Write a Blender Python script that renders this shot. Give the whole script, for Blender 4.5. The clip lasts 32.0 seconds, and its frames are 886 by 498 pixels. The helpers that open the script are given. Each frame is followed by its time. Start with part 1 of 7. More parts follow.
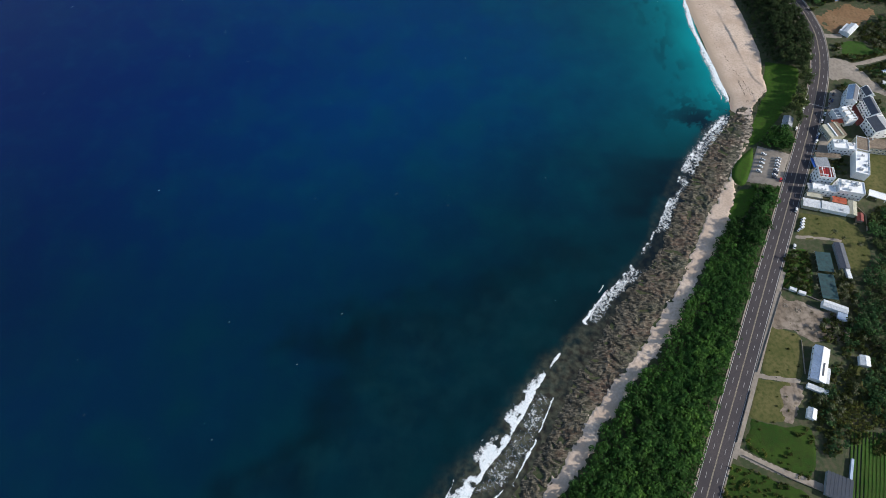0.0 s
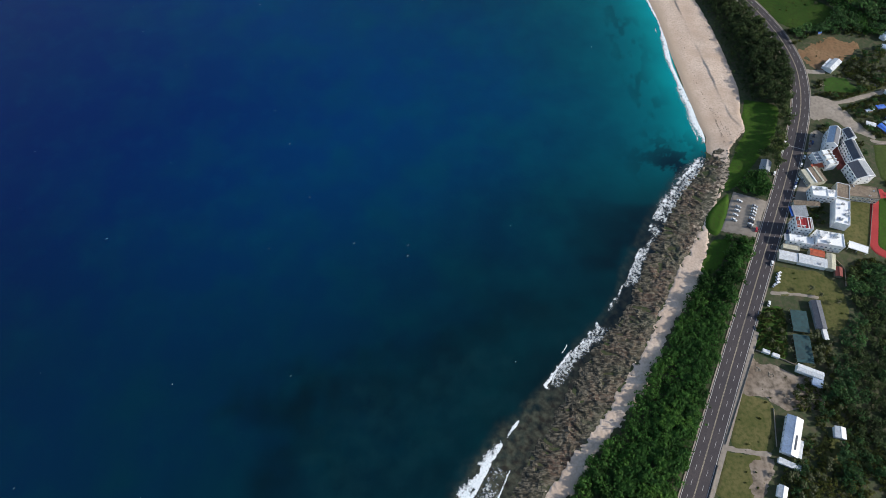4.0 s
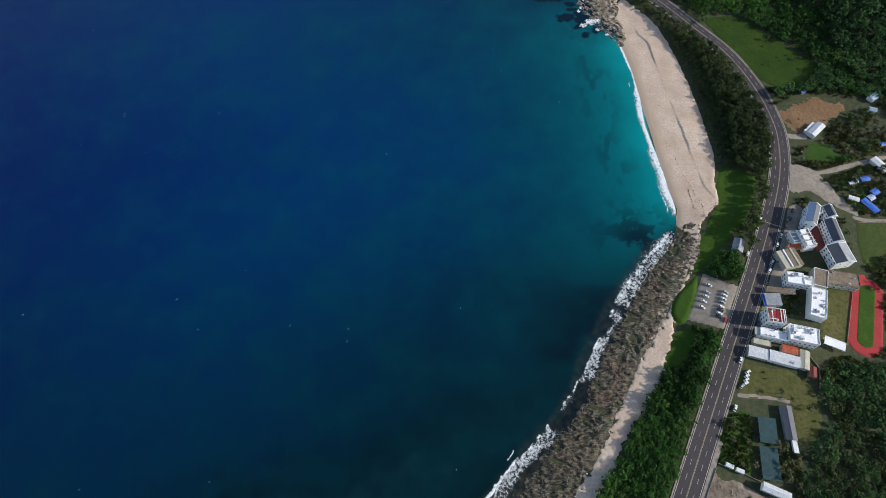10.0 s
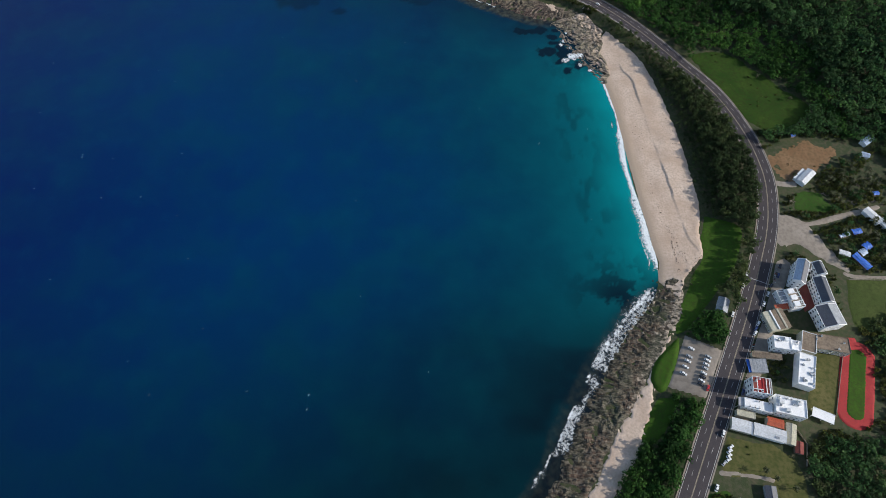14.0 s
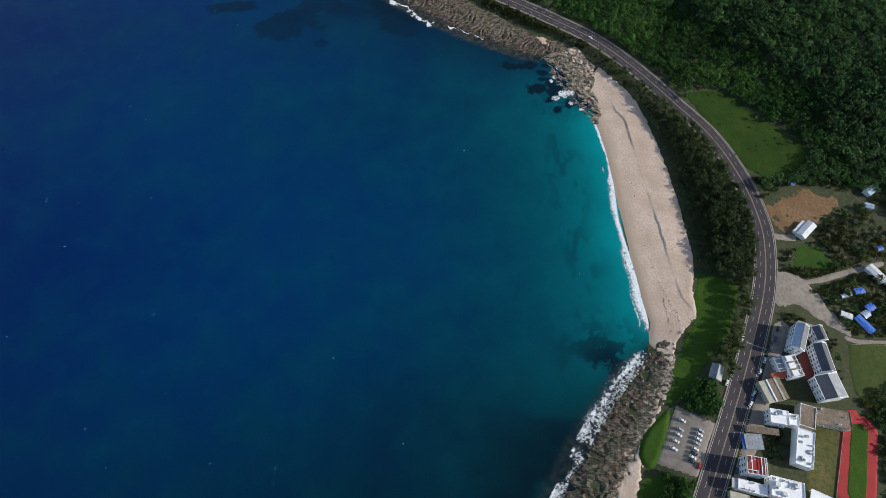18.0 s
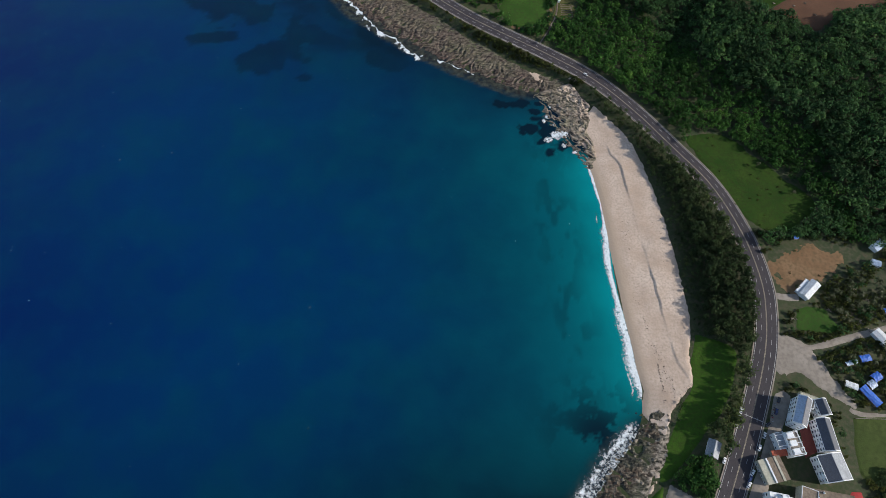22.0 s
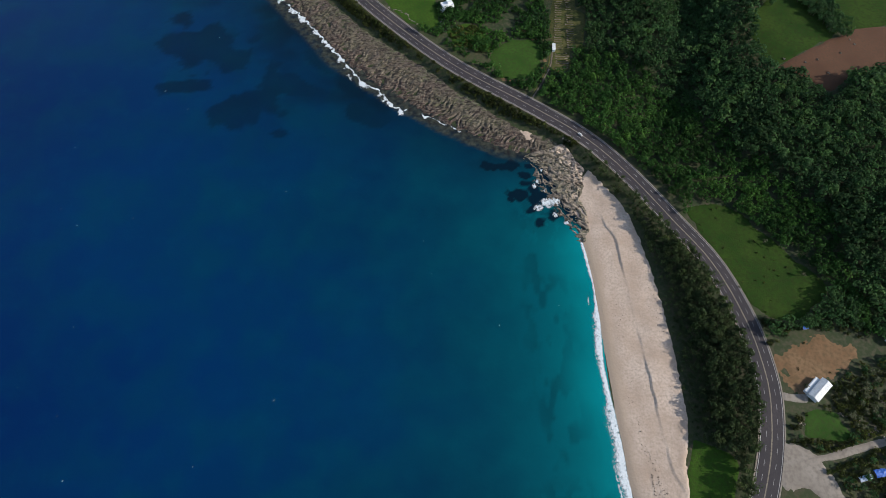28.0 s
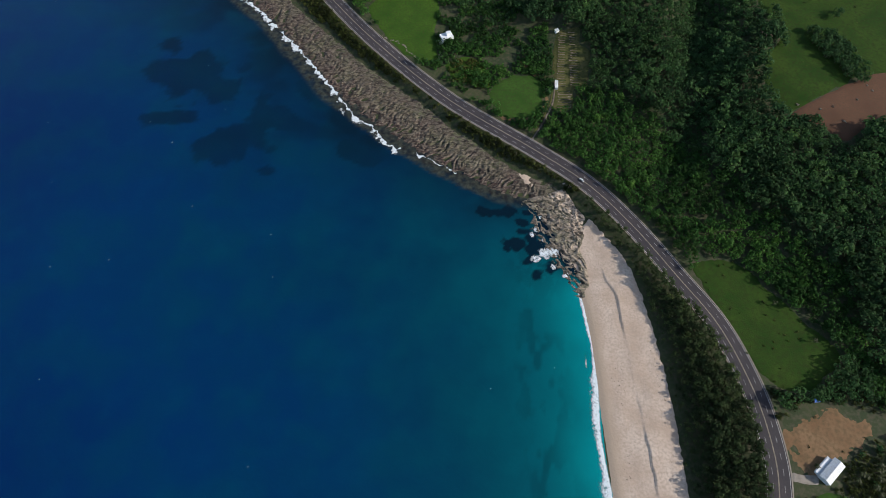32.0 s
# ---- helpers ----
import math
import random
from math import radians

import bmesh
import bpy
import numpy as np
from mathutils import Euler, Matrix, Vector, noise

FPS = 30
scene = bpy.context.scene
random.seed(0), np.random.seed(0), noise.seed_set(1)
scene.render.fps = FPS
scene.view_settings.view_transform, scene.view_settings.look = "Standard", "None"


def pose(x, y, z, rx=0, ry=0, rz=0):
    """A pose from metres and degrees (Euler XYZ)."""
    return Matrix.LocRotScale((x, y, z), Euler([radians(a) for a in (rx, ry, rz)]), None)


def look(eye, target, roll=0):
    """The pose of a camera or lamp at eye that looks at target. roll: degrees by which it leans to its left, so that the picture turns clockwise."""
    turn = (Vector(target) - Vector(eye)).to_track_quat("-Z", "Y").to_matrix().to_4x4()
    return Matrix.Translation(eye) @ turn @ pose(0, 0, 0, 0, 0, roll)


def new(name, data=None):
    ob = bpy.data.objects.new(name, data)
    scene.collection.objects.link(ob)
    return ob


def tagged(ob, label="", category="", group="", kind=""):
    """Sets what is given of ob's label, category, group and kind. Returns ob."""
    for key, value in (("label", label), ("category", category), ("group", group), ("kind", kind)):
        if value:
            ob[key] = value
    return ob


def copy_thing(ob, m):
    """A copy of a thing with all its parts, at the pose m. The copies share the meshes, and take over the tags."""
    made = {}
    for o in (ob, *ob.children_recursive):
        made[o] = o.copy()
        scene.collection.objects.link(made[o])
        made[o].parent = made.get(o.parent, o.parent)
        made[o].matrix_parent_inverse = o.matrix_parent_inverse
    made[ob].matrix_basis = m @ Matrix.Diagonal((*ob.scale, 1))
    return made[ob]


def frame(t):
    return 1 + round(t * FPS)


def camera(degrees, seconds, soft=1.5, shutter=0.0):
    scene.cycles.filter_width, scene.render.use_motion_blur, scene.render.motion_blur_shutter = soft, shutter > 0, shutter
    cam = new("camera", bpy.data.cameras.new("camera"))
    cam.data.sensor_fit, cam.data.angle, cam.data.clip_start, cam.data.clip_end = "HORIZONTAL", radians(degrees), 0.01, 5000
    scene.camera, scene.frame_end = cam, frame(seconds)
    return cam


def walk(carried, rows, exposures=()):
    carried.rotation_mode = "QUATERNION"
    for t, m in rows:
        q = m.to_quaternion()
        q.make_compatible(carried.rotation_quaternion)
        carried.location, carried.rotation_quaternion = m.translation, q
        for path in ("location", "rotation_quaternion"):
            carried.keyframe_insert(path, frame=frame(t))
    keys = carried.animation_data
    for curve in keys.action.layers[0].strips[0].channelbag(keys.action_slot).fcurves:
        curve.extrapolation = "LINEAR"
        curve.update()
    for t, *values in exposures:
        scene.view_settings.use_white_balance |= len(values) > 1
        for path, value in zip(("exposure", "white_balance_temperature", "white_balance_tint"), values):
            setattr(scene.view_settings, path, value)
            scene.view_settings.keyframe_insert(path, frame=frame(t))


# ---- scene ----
# the coast from the air: reef, bay with a sand beach, a four-lane road, a village and woods
EXPO = ((0, 0.10), (7, 0.08), (12, -0.04), (20, -0.11), (32, -0.13))
cam = camera(76.01, 32.0, soft=0.9)
PATH = [
    (0, pose(-0.00, -0.00, 399.61, 29.647, 1.105, 0.000)),
    (0.5, pose(4.28, 5.84, 399.76, 29.647, 1.091, 0.055)),
    (1, pose(8.57, 11.71, 399.91, 29.646, 1.095, 0.106)),
    (1.5, pose(12.87, 17.61, 400.05, 29.636, 1.117, 0.125)),
    (2, pose(17.19, 23.53, 400.19, 29.642, 1.165, 0.107)),
    (2.5, pose(21.51, 29.49, 400.33, 29.659, 1.208, 0.104)),
    (3, pose(25.84, 35.49, 400.47, 29.688, 1.225, 0.105)),
    (3.5, pose(30.16, 41.57, 400.60, 29.697, 1.257, 0.095)),
    (5.5, pose(46.84, 66.70, 400.95, 29.603, 1.201, 0.089)),
    (6, pose(50.59, 72.98, 400.96, 29.586, 1.158, 0.078)),
    (6.5, pose(54.21, 79.24, 400.97, 29.589, 1.086, 0.102)),
    (7, pose(57.70, 85.52, 400.97, 29.569, 0.998, 0.247)),
    (7.5, pose(61.01, 91.85, 400.97, 29.533, 0.911, 0.517)),
    (8, pose(64.11, 98.26, 400.96, 29.526, 0.860, 0.843)),
    (8.5, pose(67.03, 104.66, 400.96, 29.488, 0.801, 1.094)),
    (9, pose(69.82, 111.06, 400.96, 29.457, 0.761, 1.078)),
    (9.5, pose(72.56, 117.46, 400.96, 29.446, 0.757, 0.945)),
    (10, pose(75.33, 123.84, 400.96, 29.405, 0.707, 0.823)),
    (10.5, pose(78.11, 130.20, 400.97, 29.407, 0.710, 0.668)),
    (11, pose(80.91, 136.58, 400.98, 29.406, 0.671, 0.579)),
    (11.5, pose(83.72, 142.96, 401.00, 29.404, 0.614, 0.565)),
    (12, pose(86.49, 149.30, 401.02, 29.408, 0.557, 0.597)),
    (12.5, pose(89.15, 155.58, 401.04, 29.406, 0.506, 0.694)),
    (13, pose(91.73, 161.82, 401.08, 29.415, 0.477, 0.754)),
    (13.5, pose(94.27, 168.12, 401.11, 29.388, 0.439, 0.810)),
    (14, pose(96.75, 174.46, 401.14, 29.386, 0.429, 0.875)),
    (14.5, pose(99.16, 180.81, 401.17, 29.383, 0.425, 0.927)),
    (16.5, pose(107.36, 206.39, 401.36, 29.319, 0.394, 1.189)),
    (17, pose(109.10, 212.78, 401.56, 29.308, 0.378, 1.199)),
    (17.5, pose(110.78, 219.18, 401.79, 29.267, 0.380, 1.234)),
    (18, pose(112.45, 225.60, 402.04, 29.254, 0.336, 1.243)),
    (18.5, pose(114.04, 232.01, 402.33, 29.227, 0.300, 1.292)),
    (19, pose(115.58, 238.47, 402.63, 29.165, 0.299, 1.325)),
    (19.5, pose(117.12, 245.08, 402.93, 29.138, 0.285, 1.350)),
    (20, pose(118.64, 251.84, 403.23, 29.074, 0.263, 1.384)),
    (20.5, pose(120.09, 258.63, 403.52, 29.024, 0.254, 1.433)),
    (21, pose(121.47, 265.33, 403.81, 28.975, 0.244, 1.501)),
    (21.5, pose(122.81, 271.96, 404.09, 28.918, 0.204, 1.577)),
    (22, pose(124.05, 278.49, 404.36, 28.892, 0.204, 1.588)),
    (22.5, pose(125.26, 284.95, 404.60, 28.834, 0.205, 1.620)),
    (23, pose(126.46, 291.37, 404.81, 28.805, 0.201, 1.699)),
    (23.5, pose(127.72, 297.75, 404.98, 28.756, 0.143, 1.781)),
    (24, pose(129.07, 304.16, 405.09, 28.713, 0.118, 1.878)),
    (24.5, pose(130.51, 310.63, 405.15, 28.701, 0.128, 1.916)),
    (25, pose(132.02, 317.11, 405.16, 28.655, 0.155, 1.966)),
    (25.5, pose(133.54, 323.55, 405.12, 28.628, 0.191, 1.991)),
    (27.5, pose(139.07, 347.19, 404.09, 28.756, 0.184, 2.284)),
    (28, pose(140.23, 353.02, 403.74, 28.787, 0.148, 2.356)),
    (28.5, pose(141.32, 358.88, 403.37, 28.835, 0.137, 2.392)),
    (29, pose(142.32, 364.72, 402.98, 28.858, 0.098, 2.464)),
    (29.5, pose(143.23, 370.54, 402.58, 28.903, 0.034, 2.535)),
    (30, pose(144.03, 376.34, 402.17, 28.941, -0.045, 2.670)),
    (30.5, pose(144.70, 382.06, 401.77, 29.000, -0.108, 2.839)),
    (31, pose(145.24, 387.70, 401.37, 29.034, -0.155, 3.058)),
    (31.5, pose(145.73, 393.26, 400.98, 29.082, -0.231, 3.305)),
    (32, pose(146.20, 398.80, 400.60, 29.108, -0.313, 3.614)),
]
walk(cam, PATH, EXPO)

# ---- daylight ----
SUN_EL, SUN_AZ = radians(26), radians(-7)
world = bpy.data.worlds.new("sky")
scene.world = world
world.use_nodes = True
wn = world.node_tree.nodes
sky = wn.new("ShaderNodeTexSky")
sky.sky_type, sky.sun_disc = 'NISHITA', False
sky.sun_elevation, sky.sun_rotation = SUN_EL, math.pi / 2 - SUN_AZ
wn["Background"].inputs[1].default_value = 0.15
world.node_tree.links.new(sky.outputs[0], wn["Background"].inputs[0])
lamp = bpy.data.lights.new("sun", 'SUN')
lamp.energy, lamp.angle, lamp.color = 4.6, radians(0.55), (1.0, 0.96, 0.89)
sun = new("sun", lamp)
sun.matrix_world = look((math.cos(SUN_AZ) * math.cos(SUN_EL) * 500, math.sin(SUN_AZ) * math.cos(SUN_EL) * 500, math.sin(SUN_EL) * 500), (0, 0, 0))


# ---- materials ----
def mat(name, cols, scale=(0.05, 0.6), rough=0.85, metal=0.0, bump=0.4, bscale=1.2, spec=0.3, island=0.0, obj=0.0, sharp=0.5, tone=False):
    """Two base colours mixed by a coarse noise, a third by a fine one; island / obj: brightness spread by piece."""
    m = bpy.data.materials.new(name)
    m.use_nodes = True
    n, l = m.node_tree.nodes, m.node_tree.links
    b = n["Principled BSDF"]
    b.inputs["Roughness"].default_value, b.inputs["Metallic"].default_value = rough, metal
    b.inputs["Specular IOR Level"].default_value = spec
    pos = n.new("ShaderNodeNewGeometry")

    def noise_of(sc, detail=4.0, distort=0.0):
        t = n.new("ShaderNodeTexNoise")
        t.inputs["Scale"].default_value, t.inputs["Detail"].default_value, t.inputs["Distortion"].default_value = sc, detail, distort
        l.new(pos.outputs["Position"], t.inputs["Vector"])
        return t

    def mix(fac, a, c, kind='MIX'):
        x = n.new("ShaderNodeMix")
        x.data_type, x.blend_type = 'RGBA', kind
        for sock, val in ((x.inputs[0], fac), (x.inputs[6], a), (x.inputs[7], c)):
            if isinstance(val, (tuple, float, int)):
                sock.default_value = (*val, 1) if isinstance(val, tuple) else val
            else:
                l.new(val, sock)
        return x.outputs[2]

    def span(v, lo, hi, a=0.0, c=1.0):
        r = n.new("ShaderNodeMapRange")
        l.new(v, r.inputs[0])
        for i, q in enumerate((lo, hi, a, c)):
            r.inputs[i + 1].default_value = q
        return r.outputs[0]

    w = 0.5 - 0.4 * sharp
    col = mix(span(noise_of(scale[0]).outputs[0], 0.5 - w * 0.6, 0.5 + w * 0.6), cols[0], cols[1])
    fine = noise_of(scale[1], 6.0)
    if len(cols) > 2:
        col = mix(span(fine.outputs[0], 0.42, 0.68, 0.0, 0.85), col, cols[2])
    if island:
        col = mix(1.0, col, span(pos.outputs["Random Per Island"], 0, 1, 1 - island, 1 + island), 'MULTIPLY')
    if obj:
        oi = n.new("ShaderNodeObjectInfo")
        col = mix(1.0, col, span(oi.outputs["Random"], 0, 1, 1 - obj, 1 + obj), 'MULTIPLY')
    if tone:
        at, add = n.new("ShaderNodeAttribute"), n.new("ShaderNodeMath")
        at.attribute_name, add.inputs[1].default_value = "tone", 1.0
        l.new(at.outputs["Fac"], add.inputs[0])
        col = mix(1.0, mix(span(at.outputs["Fac"], 0.05, 0.7, 0.0, 0.55), col, mix(1.0, col, (1.45, 1.05, 0.75), 'MULTIPLY')), add.outputs[0], 'MULTIPLY')
    l.new(col, b.inputs["Base Color"])
    if bump:
        bp = n.new("ShaderNodeBump")
        bp.inputs["Strength"].default_value, bp.inputs["Distance"].default_value = bump, 0.3
        l.new(noise_of(bscale, 5.0).outputs[0], bp.inputs["Height"])
        l.new(bp.outputs[0], b.inputs["Normal"])
    return m


def leafy(m, share_of=0.5):
    """Lets light through thin leaves."""
    n, l = m.node_tree.nodes, m.node_tree.links
    b, out = n["Principled BSDF"], n["Material Output"]
    tr, mx = n.new("ShaderNodeBsdfTranslucent"), n.new("ShaderNodeMixShader")
    l.new(b.inputs["Base Color"].links[0].from_socket, tr.inputs["Color"])
    mx.inputs[0].default_value = share_of
    l.new(b.outputs[0], mx.inputs[1])
    l.new(tr.outputs[0], mx.inputs[2])
    l.new(mx.outputs[0], out.inputs["Surface"])


M_SOIL = mat("undergrowth", ((0.026, 0.046, 0.015), (0.052, 0.064, 0.023), (0.085, 0.072, 0.042)), (0.04, 0.35), bump=0.8)


def tint_by(m, name, colour):
    """Mix a colour into a material where an attribute of the mesh is high."""
    n, l = m.node_tree.nodes, m.node_tree.links
    at, x, b = n.new("ShaderNodeAttribute"), n.new("ShaderNodeMix"), n["Principled BSDF"]
    at.attribute_name, x.data_type = name, 'RGBA'
    l.new(at.outputs["Fac"], x.inputs[0])
    l.new(b.inputs["Base Color"].links[0].from_socket, x.inputs[6])
    x.inputs[7].default_value = (*colour, 1)
    l.new(x.outputs[2], b.inputs["Base Color"])


M_SAND = mat("pale_sand", ((0.54, 0.395, 0.295), (0.71, 0.565, 0.455), (0.50, 0.375, 0.285)), (0.06, 0.55), rough=0.9, bump=0.5, bscale=0.7)


def reef_material(name, turn, wet, rock, pale, strand):
    """Coral rock in zones from the wet outer edge to the sandy inside, with gullies combed one way, their shade painted
    in.
    """
    m = bpy.data.materials.new(name)
    m.use_nodes = True
    n, l = m.node_tree.nodes, m.node_tree.links
    b = n["Principled BSDF"]
    b.inputs["Roughness"].default_value, b.inputs["Specular IOR Level"].default_value = 0.75, 0.3
    pos, mp, at = n.new("ShaderNodeNewGeometry"), n.new("ShaderNodeMapping"), n.new("ShaderNodeAttribute")
    at.attribute_name = "inner"
    mp.inputs["Rotation"].default_value, mp.inputs["Scale"].default_value = (0, 0, -turn), (0.21, 0.40, 0.3)
    l.new(pos.outputs["Position"], mp.inputs[0])

    def noise_of(vec, sc, detail=5.0):
        t = n.new("ShaderNodeTexNoise")
        t.inputs["Scale"].default_value, t.inputs["Detail"].default_value, t.inputs["Roughness"].default_value = sc, detail, 0.6
        t.inputs["Distortion"].default_value = 0.2
        l.new(vec, t.inputs["Vector"])
        return t.outputs[0]

    def span(v, lo, hi, c=0.0, d=1.0):
        r = n.new("ShaderNodeMapRange")
        l.new(v, r.inputs[0])
        for i, q in enumerate((lo, hi, c, d)):
            r.inputs[i + 1].default_value = q
        return r.outputs[0]

    def mix(f, c, d, kind='MIX'):
        x = n.new("ShaderNodeMix")
        x.data_type, x.blend_type = 'RGBA', kind
        for sock, val in ((x.inputs[0], f), (x.inputs[6], c), (x.inputs[7], d)):
            if isinstance(val, tuple):
                sock.default_value = (*val, 1)
            elif isinstance(val, float):
                sock.default_value = val
            else:
                l.new(val, sock)
        return x.outputs[2]

    def plus(v, w, k):
        x, y = n.new("ShaderNodeMath"), n.new("ShaderNodeMath")
        x.operation, y.operation = 'MULTIPLY_ADD', 'ADD'
        l.new(w, x.inputs[0])
        x.inputs[1].default_value, x.inputs[2].default_value = k, -k * 0.5
        l.new(v, y.inputs[0])
        l.new(x.outputs[0], y.inputs[1])
        return y.outputs[0]

    thin = n.new("ShaderNodeMapping")
    thin.inputs["Rotation"].default_value, thin.inputs["Scale"].default_value = (0, 0, -turn), (0.10, 0.36, 0.3)
    l.new(pos.outputs["Position"], thin.inputs[0])
    comb, blot, speck = noise_of(mp.outputs[0], 1.0, 3.0), noise_of(pos.outputs["Position"], 0.05), noise_of(pos.outputs["Position"], 0.5, 3.0)
    crest, fold = n.new("ShaderNodeMath"), n.new("ShaderNodeMath")
    crest.operation, fold.operation = 'MULTIPLY_ADD', 'ABSOLUTE'
    l.new(noise_of(thin.outputs[0], 1.0, 4.0), crest.inputs[0])
    crest.inputs[1].default_value, crest.inputs[2].default_value = 2.0, -1.0
    l.new(crest.outputs[0], fold.inputs[0])
    zone = plus(plus(at.outputs["Fac"], blot, 0.55), comb, 0.35)
    col = mix(span(plus(zone, speck, 0.4), 0.14, 0.40), wet, mix(span(blot, 0.40, 0.60), *rock))
    col = mix(span(plus(plus(zone, speck, 0.7), comb, 0.6), 0.80, 1.02, 0.0, 0.9), col, pale)
    # comb hollows darker, ridges lighter: gully shade put into the colour
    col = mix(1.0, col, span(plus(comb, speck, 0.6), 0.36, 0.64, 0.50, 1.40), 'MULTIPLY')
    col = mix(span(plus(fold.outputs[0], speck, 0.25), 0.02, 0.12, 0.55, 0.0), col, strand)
    # deepest pits: shadow painted on with a darkened wet colour
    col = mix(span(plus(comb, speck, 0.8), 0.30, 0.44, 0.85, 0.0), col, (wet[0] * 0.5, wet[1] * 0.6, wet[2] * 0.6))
    l.new(col, b.inputs["Base Color"])
    bp = n.new("ShaderNodeBump")
    bp.inputs["Strength"].default_value, bp.inputs["Distance"].default_value = 0.6, 0.5
    l.new(comb, bp.inputs["Height"])
    l.new(bp.outputs[0], b.inputs["Normal"])
    return m


tint_by(M_SAND, "wet", (0.50, 0.375, 0.275))
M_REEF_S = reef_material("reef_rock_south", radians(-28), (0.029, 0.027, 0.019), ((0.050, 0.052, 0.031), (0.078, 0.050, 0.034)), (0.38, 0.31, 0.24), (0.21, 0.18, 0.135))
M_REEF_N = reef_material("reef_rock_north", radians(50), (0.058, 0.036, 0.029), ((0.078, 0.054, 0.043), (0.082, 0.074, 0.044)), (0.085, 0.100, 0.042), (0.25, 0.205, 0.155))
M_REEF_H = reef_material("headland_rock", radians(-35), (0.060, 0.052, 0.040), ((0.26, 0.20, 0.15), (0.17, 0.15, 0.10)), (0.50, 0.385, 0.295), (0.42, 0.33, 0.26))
M_ROCK = mat("shore_rock", ((0.17, 0.14, 0.105), (0.33, 0.28, 0.22), (0.085, 0.075, 0.055)), (0.2, 1.1), bump=0.9, obj=0.25)
M_WET = mat("wet_rock", ((0.008, 0.016, 0.019), (0.014, 0.024, 0.026), (0.010, 0.016, 0.017)), (0.2, 1.1), rough=0.5, bump=0.8)
M_LAWN = mat("mown_grass", ((0.032, 0.082, 0.010), (0.056, 0.116, 0.014), (0.042, 0.066, 0.014)), (0.07, 0.5), bump=0.5, spec=0.08)
M_MEADOW = mat("meadow_grass", ((0.022, 0.056, 0.009), (0.044, 0.080, 0.013), (0.030, 0.045, 0.011)), (0.05, 0.35), bump=0.7, spec=0.06)
M_GRASS = mat("plot_grass", ((0.028, 0.076, 0.011), (0.050, 0.108, 0.018), (0.042, 0.064, 0.017)), (0.06, 0.4), bump=0.6, spec=0.08)
M_OLIVE = mat("dry_grass", ((0.088, 0.092, 0.030), (0.140, 0.124, 0.050), (0.058, 0.072, 0.021)), (0.06, 0.4), bump=0.5, spec=0.08)
M_FIELD = mat("field_grass", ((0.056, 0.082, 0.021), (0.084, 0.106, 0.031), (0.048, 0.064, 0.019)), (0.05, 0.35), bump=0.5, spec=0.08)
M_ORANGE = mat("orange_soil", ((0.20, 0.105, 0.048), (0.26, 0.155, 0.080), (0.135, 0.090, 0.040)), (0.06, 0.4), bump=0.4)
M_BROWN = mat("ploughed_soil", ((0.105, 0.046, 0.023), (0.140, 0.064, 0.033), (0.098, 0.052, 0.027)), (0.05, 0.5), bump=0.5)
M_DIRT = mat("bare_dirt", ((0.17, 0.125, 0.09), (0.33, 0.27, 0.215), (0.085, 0.066, 0.046)), (0.06, 0.30), bump=0.5, sharp=0.5)
M_CONC = mat("worn_concrete", ((0.265, 0.225, 0.185), (0.345, 0.295, 0.245), (0.215, 0.18, 0.145)), (0.06, 0.35), bump=0.05)
M_ASPH = mat("asphalt", ((0.046, 0.040, 0.045), (0.072, 0.059, 0.062), (0.042, 0.038, 0.043)), (0.05, 1.3), rough=0.8, bump=0.15, bscale=4)
M_LINE = mat("white_road_paint", ((0.46, 0.45, 0.44), (0.60, 0.59, 0.57), (0.26, 0.25, 0.25)), (0.2, 2.0), bump=0.0)
M_YELL = mat("yellow_road_paint", ((0.34, 0.285, 0.20), (0.42, 0.36, 0.26), (0.20, 0.17, 0.14)), (0.2, 2.0), bump=0.0)
M_LEAF = mat("broad_leaves", ((0.042, 0.102, 0.040), (0.078, 0.166, 0.052), (0.054, 0.092, 0.042)), (0.018, 0.20), rough=0.8, bump=0.0, island=0.24, tone=True, spec=0.12)
M_LUSH = mat("lush_leaves", ((0.036, 0.106, 0.024), (0.074, 0.172, 0.036), (0.036, 0.082, 0.025)), (0.05, 0.3), rough=0.8, bump=0.0, island=0.24, tone=True, spec=0.12)
M_PINE = mat("dark_needles", ((0.042, 0.072, 0.028), (0.076, 0.116, 0.042), (0.056, 0.070, 0.034)), (0.06, 0.3), rough=0.8, bump=0.0, island=0.24, tone=True, spec=0.12)
M_SHRUB = mat("shrub_leaves", ((0.052, 0.080, 0.019), (0.105, 0.125, 0.034), (0.060, 0.056, 0.025)), (0.08, 0.5), rough=0.8, bump=0.0, island=0.24, tone=True, spec=0.12)
M_PALM = mat("palm_leaves", ((0.055, 0.078, 0.020), (0.090, 0.110, 0.035), (0.050, 0.050, 0.022)), (0.2, 0.8), rough=0.5, bump=0.0, island=0.3)
for leaves in (M_LUSH, M_LEAF, M_PINE, M_SHRUB, M_PALM):
    leafy(leaves)
M_BARK = mat("bark", ((0.11, 0.085, 0.06), (0.17, 0.135, 0.10), (0.08, 0.06, 0.045)), (0.6, 3.0), bump=0.6)
M_TRACK = mat("red_running_track", ((0.38, 0.030, 0.032), (0.45, 0.045, 0.045), (0.30, 0.035, 0.035)), (0.1, 0.9), bump=0.1)
M_FOAM = mat("sea_foam", ((0.74, 0.78, 0.80), (0.85, 0.87, 0.88), (0.60, 0.67, 0.70)), (0.12, 0.9), rough=0.7, bump=0.3)


